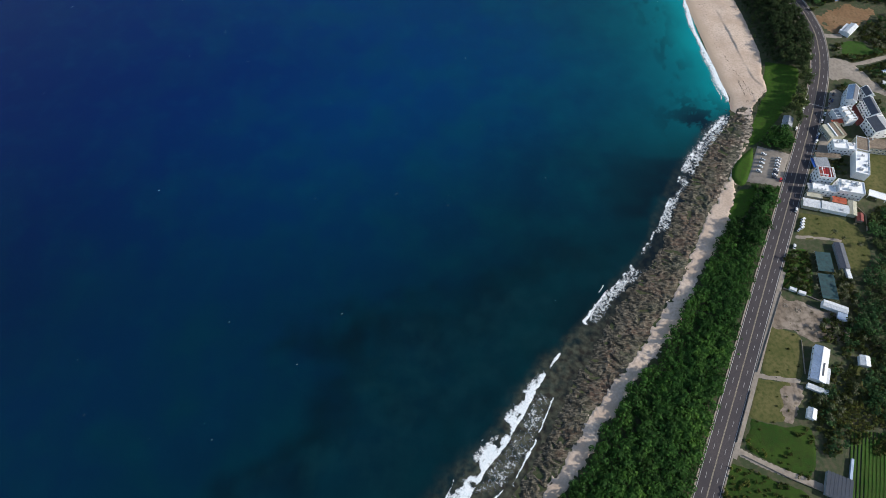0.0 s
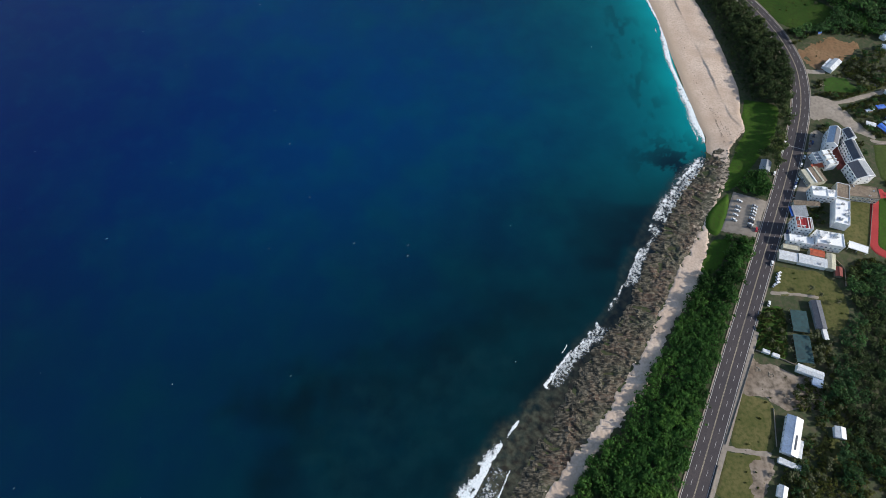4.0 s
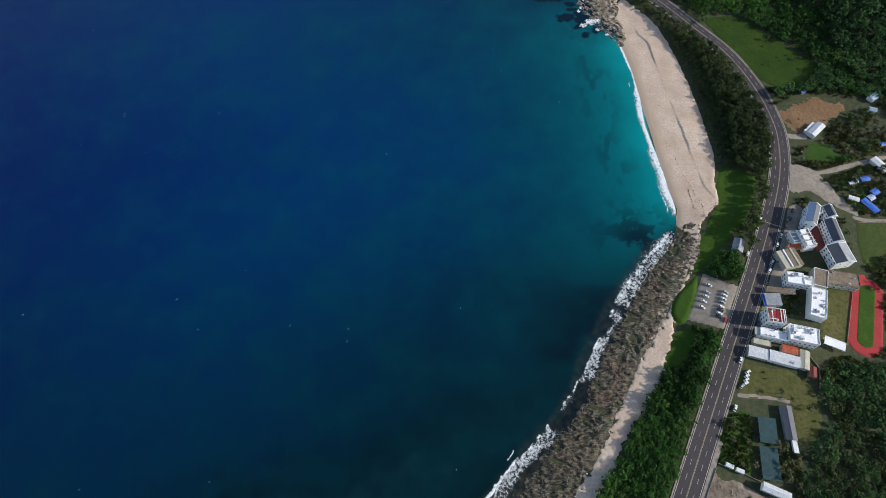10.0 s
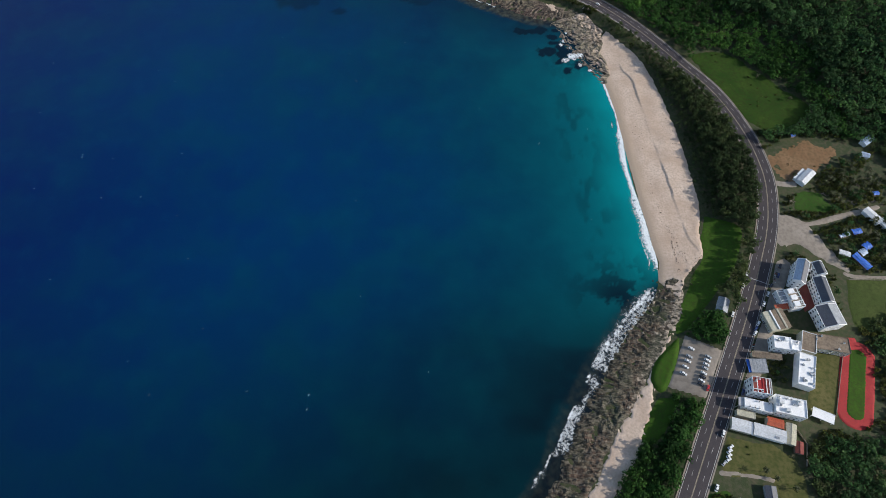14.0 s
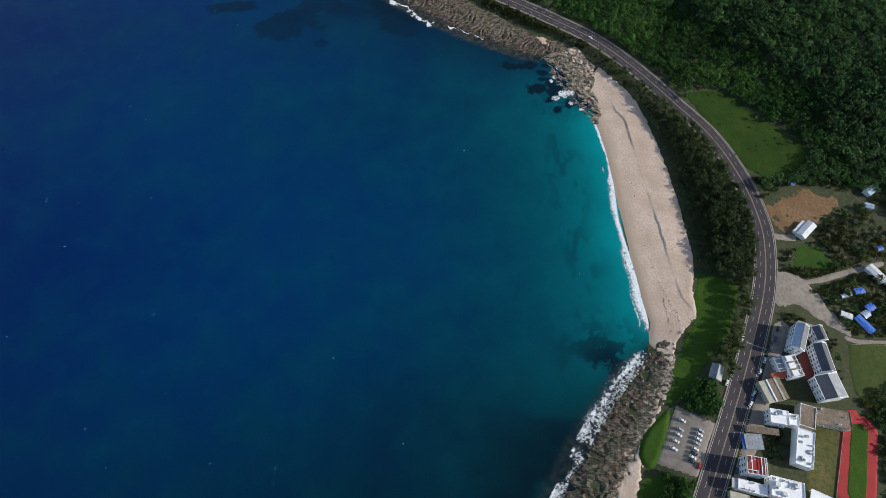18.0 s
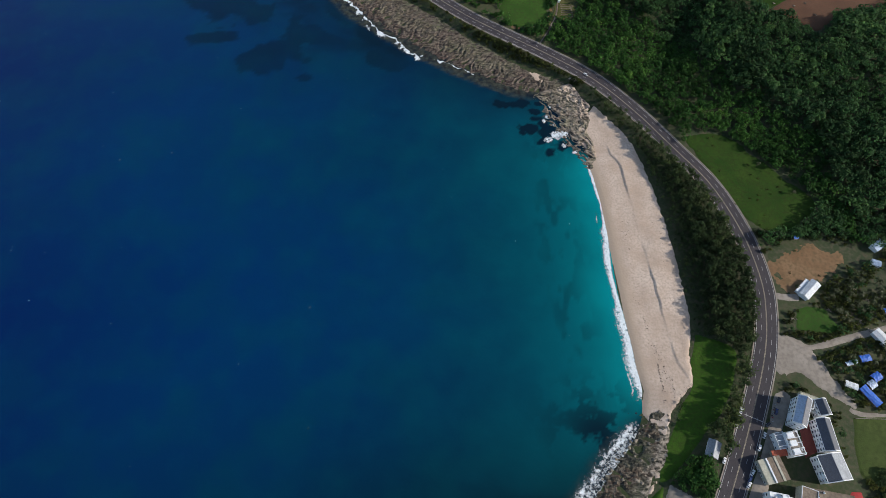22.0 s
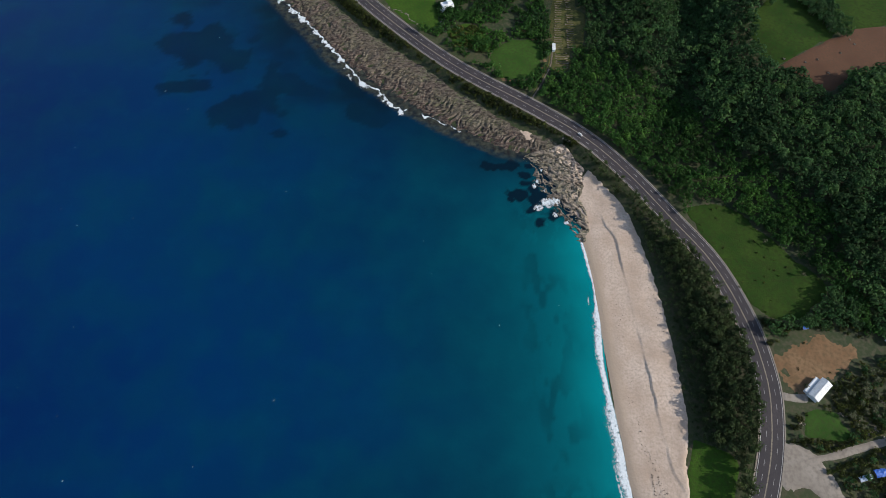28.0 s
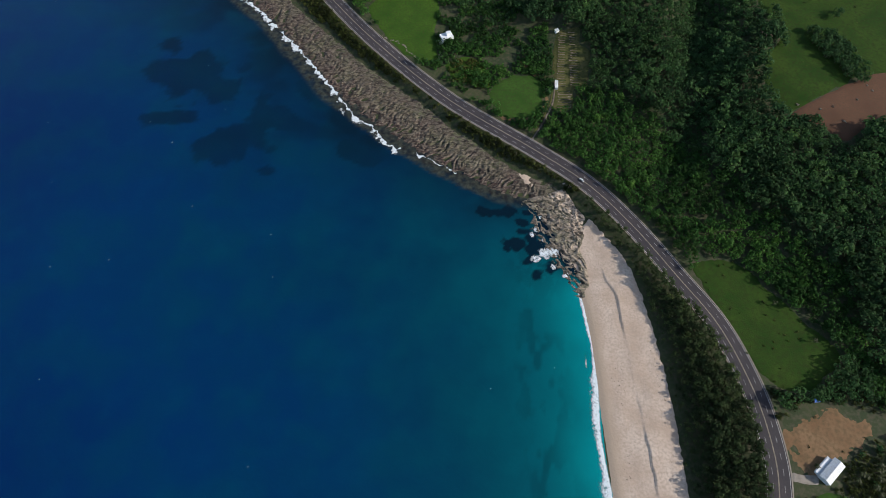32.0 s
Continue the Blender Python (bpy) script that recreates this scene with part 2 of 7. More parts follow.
def lacy(m):
    """Thin foam: a web of bubbles that closes where the foam is thick."""
    n, l = m.node_tree.nodes, m.node_tree.links
    b, out = n["Principled BSDF"], n["Material Output"]
    pos, at = n.new("ShaderNodeNewGeometry"), n.new("ShaderNodeAttribute")
    at.attribute_name = "thick"

    def noise_of(vec, sc, detail=4.0):
        t = n.new("ShaderNodeTexNoise")
        t.inputs["Scale"].default_value, t.inputs["Detail"].default_value, t.inputs["Roughness"].default_value = sc, detail, 0.65
        l.new(vec, t.inputs["Vector"])
        return t

    def calc(op, a, c, d=0.0):
        x = n.new("ShaderNodeMath")
        x.operation = op
        for sock, val in zip(x.inputs, (a, c, d)):
            if isinstance(val, float):
                sock.default_value = val
            else:
                l.new(val, sock)
        return x.outputs[0]

    warp, vadd = noise_of(pos.outputs["Position"], 0.22), n.new("ShaderNodeVectorMath")
    vadd.operation = 'MULTIPLY_ADD'
    l.new(warp.outputs["Color"], vadd.inputs[0])
    vadd.inputs[1].default_value = (5, 5, 5)
    l.new(pos.outputs["Position"], vadd.inputs[2])
    vein = noise_of(vadd.outputs[0], 0.30, 3.0).outputs[0]
    web = calc('SUBTRACT', 1.0, calc('ABSOLUTE', calc('MULTIPLY', calc('SUBTRACT', vein, 0.5), 5.0), 0.0))
    fine = noise_of(pos.outputs["Position"], 0.5, 4.0).outputs[0]
    body = calc('ADD', calc('MULTIPLY', web, 0.50), calc('MULTIPLY', fine, 1.20))
    r = n.new("ShaderNodeMapRange")
    l.new(calc('ADD', calc('MULTIPLY', at.outputs["Fac"], 1.25), calc('SUBTRACT', body, 1.42)), r.inputs[0])
    for i, q in enumerate((0.0, 0.66, 0.0, 1.0)):
        r.inputs[i + 1].default_value = q
    tr, mx = n.new("ShaderNodeBsdfTransparent"), n.new("ShaderNodeMixShader")
    l.new(r.outputs[0], mx.inputs[0])
    l.new(tr.outputs[0], mx.inputs[1])
    l.new(b.outputs[0], mx.inputs[2])
    l.new(mx.outputs[0], out.inputs["Surface"])


lacy(M_FOAM)
M_WHITE = mat("white_paint", ((0.84, 0.85, 0.86), (0.90, 0.90, 0.91), (0.76, 0.76, 0.75)), (0.3, 1.2), rough=0.7, bump=0.05)
M_WMET = mat("white_sheet_metal", ((0.66, 0.68, 0.70), (0.76, 0.77, 0.78), (0.55, 0.55, 0.54)), (0.2, 0.9), rough=0.45, bump=0.1)
M_BMET = mat("pale_blue_sheet_metal", ((0.36, 0.45, 0.60), (0.48, 0.57, 0.70), (0.30, 0.36, 0.46)), (0.2, 0.9), rough=0.4, bump=0.1)
M_GMET = mat("grey_sheet_metal", ((0.26, 0.28, 0.31), (0.36, 0.38, 0.41), (0.20, 0.21, 0.22)), (0.2, 0.9), rough=0.5, bump=0.15)
M_DARK = mat("dark_roof_tile", ((0.080, 0.090, 0.118), (0.112, 0.120, 0.142), (0.075, 0.075, 0.085)), (0.3, 1.5), rough=0.5, bump=0.2)
M_TAN = mat("weathered_brown_roof", ((0.20, 0.15, 0.105), (0.28, 0.22, 0.16), (0.13, 0.10, 0.08)), (0.15, 0.7), bump=0.3)
M_BEIGE = mat("beige_roof", ((0.46, 0.44, 0.34), (0.56, 0.53, 0.42), (0.36, 0.34, 0.27)), (0.2, 0.9), bump=0.15)
M_RED = mat("orange_red_roof", ((0.50, 0.10, 0.045), (0.60, 0.15, 0.07), (0.38, 0.08, 0.05)), (0.3, 1.2), rough=0.55, bump=0.15)
M_MAROON = mat("maroon_paving", ((0.20, 0.045, 0.035), (0.26, 0.07, 0.055), (0.15, 0.05, 0.045)), (0.3, 1.2), bump=0.15)
M_BLUE = mat("blue_tarpaulin", ((0.02, 0.10, 0.50), (0.04, 0.16, 0.62), (0.08, 0.20, 0.50)), (0.3, 1.4), rough=0.5, bump=0.5)
M_NET = mat("dark_teal_netting", ((0.018, 0.055, 0.062), (0.030, 0.085, 0.090), (0.020, 0.040, 0.048)), (0.1, 0.6), rough=0.8, bump=0.3)
M_GLASS = mat("window_glass", ((0.03, 0.045, 0.07), (0.05, 0.065, 0.09)), (0.5, 1.0), rough=0.12, bump=0.0, spec=0.6)
M_PANEL = mat("solar_panel", ((0.045, 0.055, 0.075), (0.065, 0.075, 0.095), (0.05, 0.055, 0.065)), (0.2, 0.8), rough=0.3, bump=0.0)
M_STEEL = mat("galvanised_steel", ((0.40, 0.41, 0.42), (0.52, 0.52, 0.52)), (0.5, 2.0), rough=0.45, metal=0.6, bump=0.0)
M_TYRE = mat("tyre_rubber", ((0.02, 0.02, 0.02), (0.03, 0.03, 0.03)), (0.5, 2.0), rough=0.9, bump=0.0)


def sea_material():
    m = bpy.data.materials.new("sea_water")
    m.use_nodes = True
    n, l = m.node_tree.nodes, m.node_tree.links
    b = n["Principled BSDF"]
    b.inputs["Roughness"].default_value, b.inputs["Specular IOR Level"].default_value, b.inputs["IOR"].default_value = 0.25, 0.32, 1.33
    pos = n.new("ShaderNodeNewGeometry")

    def attr(name):
        a = n.new("ShaderNodeAttribute")
        a.attribute_name = name
        return a.outputs["Fac"]

    def ramp(v, stops):
        r = n.new("ShaderNodeValToRGB")
        e = r.color_ramp.elements
        while len(e) < len(stops):
            e.new(0.5)
        for el, (p, c) in zip(e, stops):
            el.position, el.color = p, (*c, 1)
        l.new(v, r.inputs[0])
        return r.outputs[0]

    def noise_of(sc, detail=4.0):
        t = n.new("ShaderNodeTexNoise")
        t.inputs["Scale"].default_value, t.inputs["Detail"].default_value = sc, detail
        l.new(pos.outputs["Position"], t.inputs["Vector"])
        return t.outputs[0]

    def math_of(op, a, c):
        x = n.new("ShaderNodeMath")
        x.operation = op
        for s, v in zip(x.inputs, (a, c)):
            if isinstance(v, float):
                s.default_value = v
            else:
                l.new(v, s)
        return x.outputs[0]

    def mix(f, a, c):
        x = n.new("ShaderNodeMix")
        x.data_type = 'RGBA'
        l.new(f, x.inputs[0])
        for s, v in ((x.inputs[6], a), (x.inputs[7], c)):
            if isinstance(v, tuple):
                s.default_value = (*v, 1)
            else:
                l.new(v, s)
        return x.outputs[2]

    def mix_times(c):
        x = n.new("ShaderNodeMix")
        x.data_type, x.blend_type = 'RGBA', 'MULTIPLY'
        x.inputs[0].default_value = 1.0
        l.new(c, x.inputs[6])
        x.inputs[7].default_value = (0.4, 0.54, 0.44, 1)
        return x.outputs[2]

    wob = math_of('MULTIPLY', math_of('SUBTRACT', noise_of(0.012), 0.5), 0.10)
    deep = ramp(math_of('ADD', attr("offshore"), wob), SEA_DEEP)
    deep = mix(math_of('MULTIPLY', math_of('SUBTRACT', 1.0, attr("offshore")), ramp(noise_of(0.022, 6.0), ((0.42, (0, 0, 0)), (0.66, (0.55, 0.55, 0.55))))), deep, (0.000, 0.052, 0.080))
    shoal = ramp(math_of('ADD', attr("shoal"), math_of('MULTIPLY', math_of('SUBTRACT', noise_of(0.05), 0.5), 0.10)), ((0.0, (0, 0, 0)), (1.0, (1, 1, 1))))
    col = mix(shoal, deep, SEA_SHOAL)
    weed = math_of('MULTIPLY', attr("weed"), 1.0)
    col = mix(weed, col, SEA_WEED)
    # dim also paints in the weaker sky reflection of the southern water
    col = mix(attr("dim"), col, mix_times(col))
    col = mix(math_of('MULTIPLY', attr("moss"), ramp(noise_of(0.07, 6.0), ((0.35, (0.1, 0.1, 0.1)), (0.66, (0.5, 0.5, 0.5))))), col, (0.003, 0.026, 0.034))
    col = mix(math_of('MULTIPLY', attr("bed"), ramp(noise_of(0.16, 5.0), ((0.32, (0.30, 0.30, 0.30)), (0.58, (1, 1, 1))))), col, ramp(noise_of(0.22, 6.0), ((0.36, SEA_BED), (0.64, (0.080, 0.084, 0.058)))))
    l.new(col, b.inputs["Base Color"])
    bp = n.new("ShaderNodeBump")
    bp.inputs["Strength"].default_value, bp.inputs["Distance"].default_value = 0.35, 0.25
    l.new(math_of('ADD', noise_of(0.35, 6.0), math_of('MULTIPLY', noise_of(0.06), 1.5)), bp.inputs["Height"])
    l.new(bp.outputs[0], b.inputs["Normal"])
    return m


SEA_DEEP = ((0.0, (0.000, 0.034, 0.052)), (0.14, (0.000, 0.027, 0.062)), (0.30, (0.000, 0.030, 0.092)), (0.45, (0.000, 0.028, 0.105)), (0.72, (0.000, 0.0145, 0.086)), (1.0, (0.000, 0.0095, 0.070)))
SEA_SHOAL = (0.000, 0.245, 0.265)
SEA_WEED = (0.001, 0.010, 0.021)
SEA_BED = (0.030, 0.026, 0.020)
M_SEA = sea_material()


# ---- the plan: shore, edge of the plants, road (south to north) ----
def smooth_line(pts, step):
    """A rounded line through the points, sampled about every step metres."""
    p = np.array([2 * np.array(pts[0]) - pts[1], *pts, 2 * np.array(pts[-1]) - pts[-2]], float)
    out = []
    for a, b, c, d in zip(p, p[1:], p[2:], p[3:]):
        k = max(2, int(np.linalg.norm(c - b) / step))
        t = np.linspace(0, 1, k, endpoint=False)[:, None]
        out.append(0.5 * (2 * b + (c - a) * t + (2 * a - 5 * b + 4 * c - d) * t * t + (3 * b - a - 3 * c + d) * t ** 3))
    return np.vstack([*out, p[-2:-1]])


COAST = smooth_line([(-400, -350), (-112, -94), (23, 38), (74, 115), (119, 183), (155, 224), (178, 268), (222, 334), (259, 376), (260, 405), (255, 461),
                     (251, 520), (247, 565), (241, 592), (227, 618), (212, 645), (206, 664), (172, 675), (97, 715), (27, 767), (-13, 812), (-60, 870), (-100, 908), (-190, 1010), (-420, 1240)], 6)
PLANTS = smooth_line([(-340, -400), (-60, -90), (71, 45), (102, 87), (130, 119), (162, 155), (190, 197), (216, 232), (235, 271), (244, 300), (262, 332), (272, 356), (281, 377),
                      (297, 394), (299, 415), (304, 440), (303, 480), (301, 515), (293, 571), (280, 618), (257, 652), (236, 684), (196, 705), (150, 738), (107, 776), (47, 824), (8, 861), (-42, 913), (-120, 1000), (-360, 1270)], 6)
ROAD = smooth_line([(-240, -700), (10, -235), (110, -55), (161, 45), (197, 113), (238, 191), (291, 291), (322, 351), (350, 412), (361, 452), (363, 482), (357.5, 521), (342, 566), (317, 605), (287, 649),
                    (253, 688), (210, 721), (130, 776), (60, 841), (7, 900), (-60, 985), (-300, 1290)], 4)


def to_line(line, x, y):
    """Distance from points to a line."""
    best = np.full(x.shape, 1e9)
    for (ax, ay), (bx, by) in zip(line, line[1:]):
        dx, dy = bx - ax, by - ay
        t = np.clip(((x - ax) * dx + (y - ay) * dy) / (dx * dx + dy * dy), 0, 1)
        best = np.minimum(best, np.hypot(x - ax - t * dx, y - ay - t * dy))
    return best


def within(poly, x, y):
    inside = np.zeros(x.shape, bool)
    for (ax, ay), (bx, by) in zip(poly, np.roll(np.asarray(poly, float), -1, 0)):
        if ay != by:
            inside ^= ((ay > y) != (by > y)) & (x < (bx - ax) * (y - ay) / (by - ay) + ax)
    return inside


def east_of(line):
    return np.vstack([line, [(4000, line[-1][1]), (4000, line[0][1])]])


GRID_X, GRID_Y, GRID = np.arange(-560, 760, 3.0), np.arange(-100, 1160, 3.0), {}


def signed(line, x, y):
    """Distance to a line, positive on its east side: exact far off, from a table within the plan."""
    def exact(px, py):
        return to_line(line, px, py) * np.where(within(east_of(line), px, py), 1, -1)

    if id(line) not in GRID:
        GRID[id(line)] = exact(*np.meshgrid(GRID_X, GRID_Y))
    table = GRID[id(line)]
    u, v = (x - GRID_X[0]) / 3.0, (y - GRID_Y[0]) / 3.0
    near = (u >= 0) & (v >= 0) & (u < len(GRID_X) - 1) & (v < len(GRID_Y) - 1)
    i, j = np.where(near, u, 0).astype(int), np.where(near, v, 0).astype(int)
    fu, fv = u - i, v - j
    out = (table[j, i] * (1 - fu) + table[j, i + 1] * fu) * (1 - fv) + (table[j + 1, i] * (1 - fu) + table[j + 1, i + 1] * fu) * fv
    if not near.all():
        out = np.where(near, out, 0.0)
        out[~near] = exact(x[~near], y[~near])
    return out


COAST_C, PLANTS_C, ROAD_C = COAST[::2], PLANTS[::2], ROAD[::2]


def ease(a, b, v):
    t = np.clip((v - a) / (b - a), 0, 1)
    return t * t * (3 - 2 * t)


def ground_z(x, y):
    """Height of the land, from the sea bed up over the beach and the road to the hill."""
    x, y = np.asarray(x, float), np.asarray(y, float)
    c, p, r = signed(COAST_C, x, y), signed(PLANTS_C, x, y), signed(ROAD_C, x, y)
    shore = 3.4 * (np.maximum(c, 0) / (np.maximum(c, 0) + np.maximum(-p, 0) + 0.01)) ** 0.8
    t = np.maximum(c, 0) / (np.maximum(c, 0) + np.maximum(-p, 0) + 0.01)
    rocky = np.maximum(1 - ease(358, 392, y), ease(588, 604, y))
    shore = shore * (1 - rocky) + rocky * (-0.75 + 4.15 * np.clip((t + 0.16 * (vnoise(x * 0.06, y * 0.06, 19) - 0.5) * (1 - t) - 0.08) / 0.92, 0, 1))
    bank = 3.4 + 4.4 * ease(0, 1, p / (np.maximum(p, 0) + np.maximum(-r - 11, 0) + 0.01))
    hill = 26 * ease(75, 290, (x - 330) + (y - 560) * 0.75)
    hill = hill - 19 * np.exp(-((x - 366 - 0.15 * (y - 840)) / 25) ** 2) * ease(770, 825, y) * ease(1000, 930, y) - 9 * np.exp(-((x - 330 - 0.5 * (y - 720)) / 22) ** 2) * ease(690, 730, y) * ease(800, 765, y)
    land = np.where(p < 0, shore, np.where(r < -11, bank, 7.8 + hill))
    return np.where(c < 0, np.maximum(c * 0.055, -14) - 0.05, land)


def gz(x, y):
    return float(ground_z(np.array([x]), np.array([y]))[0])


def hash_noise(x, y, seed=0):
    h = (x.astype(np.int64) * 374761393 + y.astype(np.int64) * 668265263 + int(seed) * 1274126177) & 0xFFFFFFFF
    h = ((h ^ (h >> 13)) * 1103515245) & 0xFFFFFFFF
    h = ((h ^ (h >> 16)) * 2246822519) & 0xFFFFFFFF
    return ((h ^ (h >> 15)) & 0xFFFFFF) / float(0xFFFFFF)


def vnoise(x, y, seed=0, octaves=3):
    """Smooth value noise, 0 to 1."""
    x, y = np.broadcast_arrays(np.asarray(x, float), np.asarray(y, float))
    total, amp, norm = 0, 1.0, 0.0
    for o in range(octaves):
        i, j = np.floor(x), np.floor(y)
        fx, fy = x - i, y - j
        fx, fy = fx * fx * (3 - 2 * fx), fy * fy * (3 - 2 * fy)
        a, b = hash_noise(i, j, seed + o), hash_noise(i + 1, j, seed + o)
        c, d = hash_noise(i, j + 1, seed + o), hash_noise(i + 1, j + 1, seed + o)
        total = total + amp * (a + (b - a) * fx + (c - a) * fy + (a - b - c + d) * fx * fy)
        norm += amp
        x, y, amp = x * 2.03 + 17.3, y * 2.03 - 9.1, amp * 0.5
    return total / norm


# ---- mesh helpers ----
def raw_mesh(name, verts, faces, material, smooth=False):
    """A mesh from arrays; all faces have the same number of corners."""
    me = bpy.data.meshes.new(name)
    verts, faces = np.asarray(verts, np.float32), np.asarray(faces, np.int32)
    k = faces.shape[1]
    me.vertices.add(len(verts))
    me.vertices.foreach_set("co", verts.ravel())
    me.loops.add(faces.size)
    me.loops.foreach_set("vertex_index", faces.ravel())
    me.polygons.add(len(faces))
    me.polygons.foreach_set("loop_start", np.arange(0, faces.size, k, dtype=np.int32))
    me.polygons.foreach_set("loop_total", np.full(len(faces), k, np.int32))
    me.polygons.foreach_set("use_smooth", np.full(len(faces), smooth))
    me.update(calc_edges=True)
    me.materials.append(material)
    return me


def sheet(name, xs, ys, z_of, material, keep=None, smooth=True):
    """A sheet over a grid of places; z_of gives its heights, keep the cells that stay."""
    x, y = np.meshgrid(xs, ys)
    z = z_of(x, y)
    ny, nx = x.shape
    i = (np.arange(ny - 1)[:, None] * nx + np.arange(nx - 1)[None, :])
    faces = np.stack([i, i + 1, i + nx + 1, i + nx], -1).reshape(-1, 4)
    verts = np.stack([x, y, z], -1).reshape(-1, 3)
    if keep is not None:
        k = keep(x, y, z)
        kc = (k[:-1, :-1] | k[1:, :-1] | k[:-1, 1:] | k[1:, 1:]).ravel()
        faces = faces[kc]
        used, inv = np.unique(faces, return_inverse=True)
        verts, faces = verts[used], inv.reshape(-1, 4)
    return new(name, raw_mesh(name, verts, faces, material, smooth)), verts


def area(name, poly, material, lift=0.22, step=1.5, rag=2.0, soft=0.25, label="", category="", kind="structure", rough=0.0, rounded=True, grit=0.0):
    """A patch of ground cover with a ragged rim that dips into the ground."""
    line = smooth_line([*poly, poly[0]], 4) if rounded else np.array([*poly, poly[0]], float)
    lo, hi = line.min(0) - 4, line.max(0) + 4
    xs, ys = np.arange(lo[0], hi[0], step), np.arange(lo[1], hi[1], step)

    def depth(x, y):
        d = to_line(line, x, y) * np.where(within(line[:-1], x, y), 1, -1)
        return d + rag * 2 * (vnoise(x * 0.10, y * 0.10, 5, 4) - 0.5) + grit * (vnoise(x * 0.5, y * 0.5, 6, 2) - 0.5)

    def z_of(x, y):
        return ground_z(x, y) + np.clip(depth(x, y) * soft, -0.5, lift) + rough * (vnoise(x * 0.5, y * 0.5, 9) - 0.5)

    ob, _ = sheet(name, xs, ys, z_of, material, keep=lambda x, y, z: depth(x, y) > -2.2)
    return tagged(ob, label, category, kind=kind)


def part(name, bm, material, parent, label=""):
    me = bpy.data.meshes.new(name)
    bm.normal_update()
    bm.to_mesh(me)
    bm.free()
    me.materials.append(material)
    ob = new(name, me)
    ob.parent = parent
    return tagged(ob, label)


def share(name, me, parent, m):
    ob = new(name, me)
    ob.parent = parent
    ob.matrix_local = m
    return ob


def block(sx, sy, sz, at=(0, 0, 0), bm=None, bevel=0.0):
    """A box, its foot centred at `at`."""
    bm = bm or bmesh.new()
    made = bmesh.ops.create_cube(bm, size=1, matrix=Matrix.Translation((at[0], at[1], at[2] + sz / 2)) @ Matrix.Diagonal((sx, sy, sz, 1)))
    if bevel:
        edges = list({e for v in made["verts"] for e in v.link_edges})
        bmesh.ops.bevel(bm, geom=edges, offset=bevel, segments=1, affect='EDGES')
    return bm


def ribbon(line, left, right, lift, name, material):
    """A band along a line between two offsets to its right."""
    d = np.gradient(line, axis=0)
    nrm = np.stack([d[:, 1], -d[:, 0]], 1) / np.linalg.norm(d, axis=1)[:, None]
    a, b = line + nrm * left, line + nrm * right
    z = ROAD_Z(line) + lift
    n = len(line)
    verts = np.vstack([np.c_[a, z], np.c_[b, z]])
    i = np.arange(n - 1)
    return raw_mesh(name, verts, np.stack([i, n + i, n + i + 1, i + 1], 1), material)


def ROAD_Z(line):
    return np.full(len(line), 8.15)


# ---- ground, sea ----
def graded(lo, a, b, hi, step, far):
    return np.concatenate([np.linspace(lo, a, far, endpoint=False), np.arange(a, b, step), np.linspace(b, hi, far)])


ground, _ = sheet("ground", graded(-3600, -260, 640, 4200, 4, 14), graded(-3400, -60, 1060, 4600, 4, 14), ground_z, M_SOIL)
tagged(ground, "dark green-brown undergrowth on the coastal land", "ground", kind="structure")


SOUTH_BED = np.array([(106, 240), (69, 232), (-2, 192), (-33, 177), (-125, 165), (-132, 145), (-93, 122), (-105, 89), (-133, 65), (-180, -40), (-20, -40), (20, 20), (100, 130), (160, 215)], float)
NORTH_BEDS = ((-62, 716, 30, 19, 0.3), (-126, 742, 26, 9, 0.2), (-18, 746, 52, 13, -0.3), (-118, 800, 70, 30, -0.5), (-24, 689, 9, 6, 0), (52, 716, 24, 13, -0.4), (20, 772, 80, 15, -0.75))


HEAD_BEDS = ((176, 660, 17, 6), (185, 663, 8, 5), (198, 651, 8, 5), (202.5, 660, 3.5, 3), (194.5, 631, 10, 7), (205, 636, 8, 6), (200, 642, 6, 5), (186, 625, 3.5, 3), (205, 625, 7, 6), (204, 616, 6, 5), (209, 603, 7, 6), (212, 645, 5, 9), (214, 628, 6, 9), (222, 610, 6, 6))


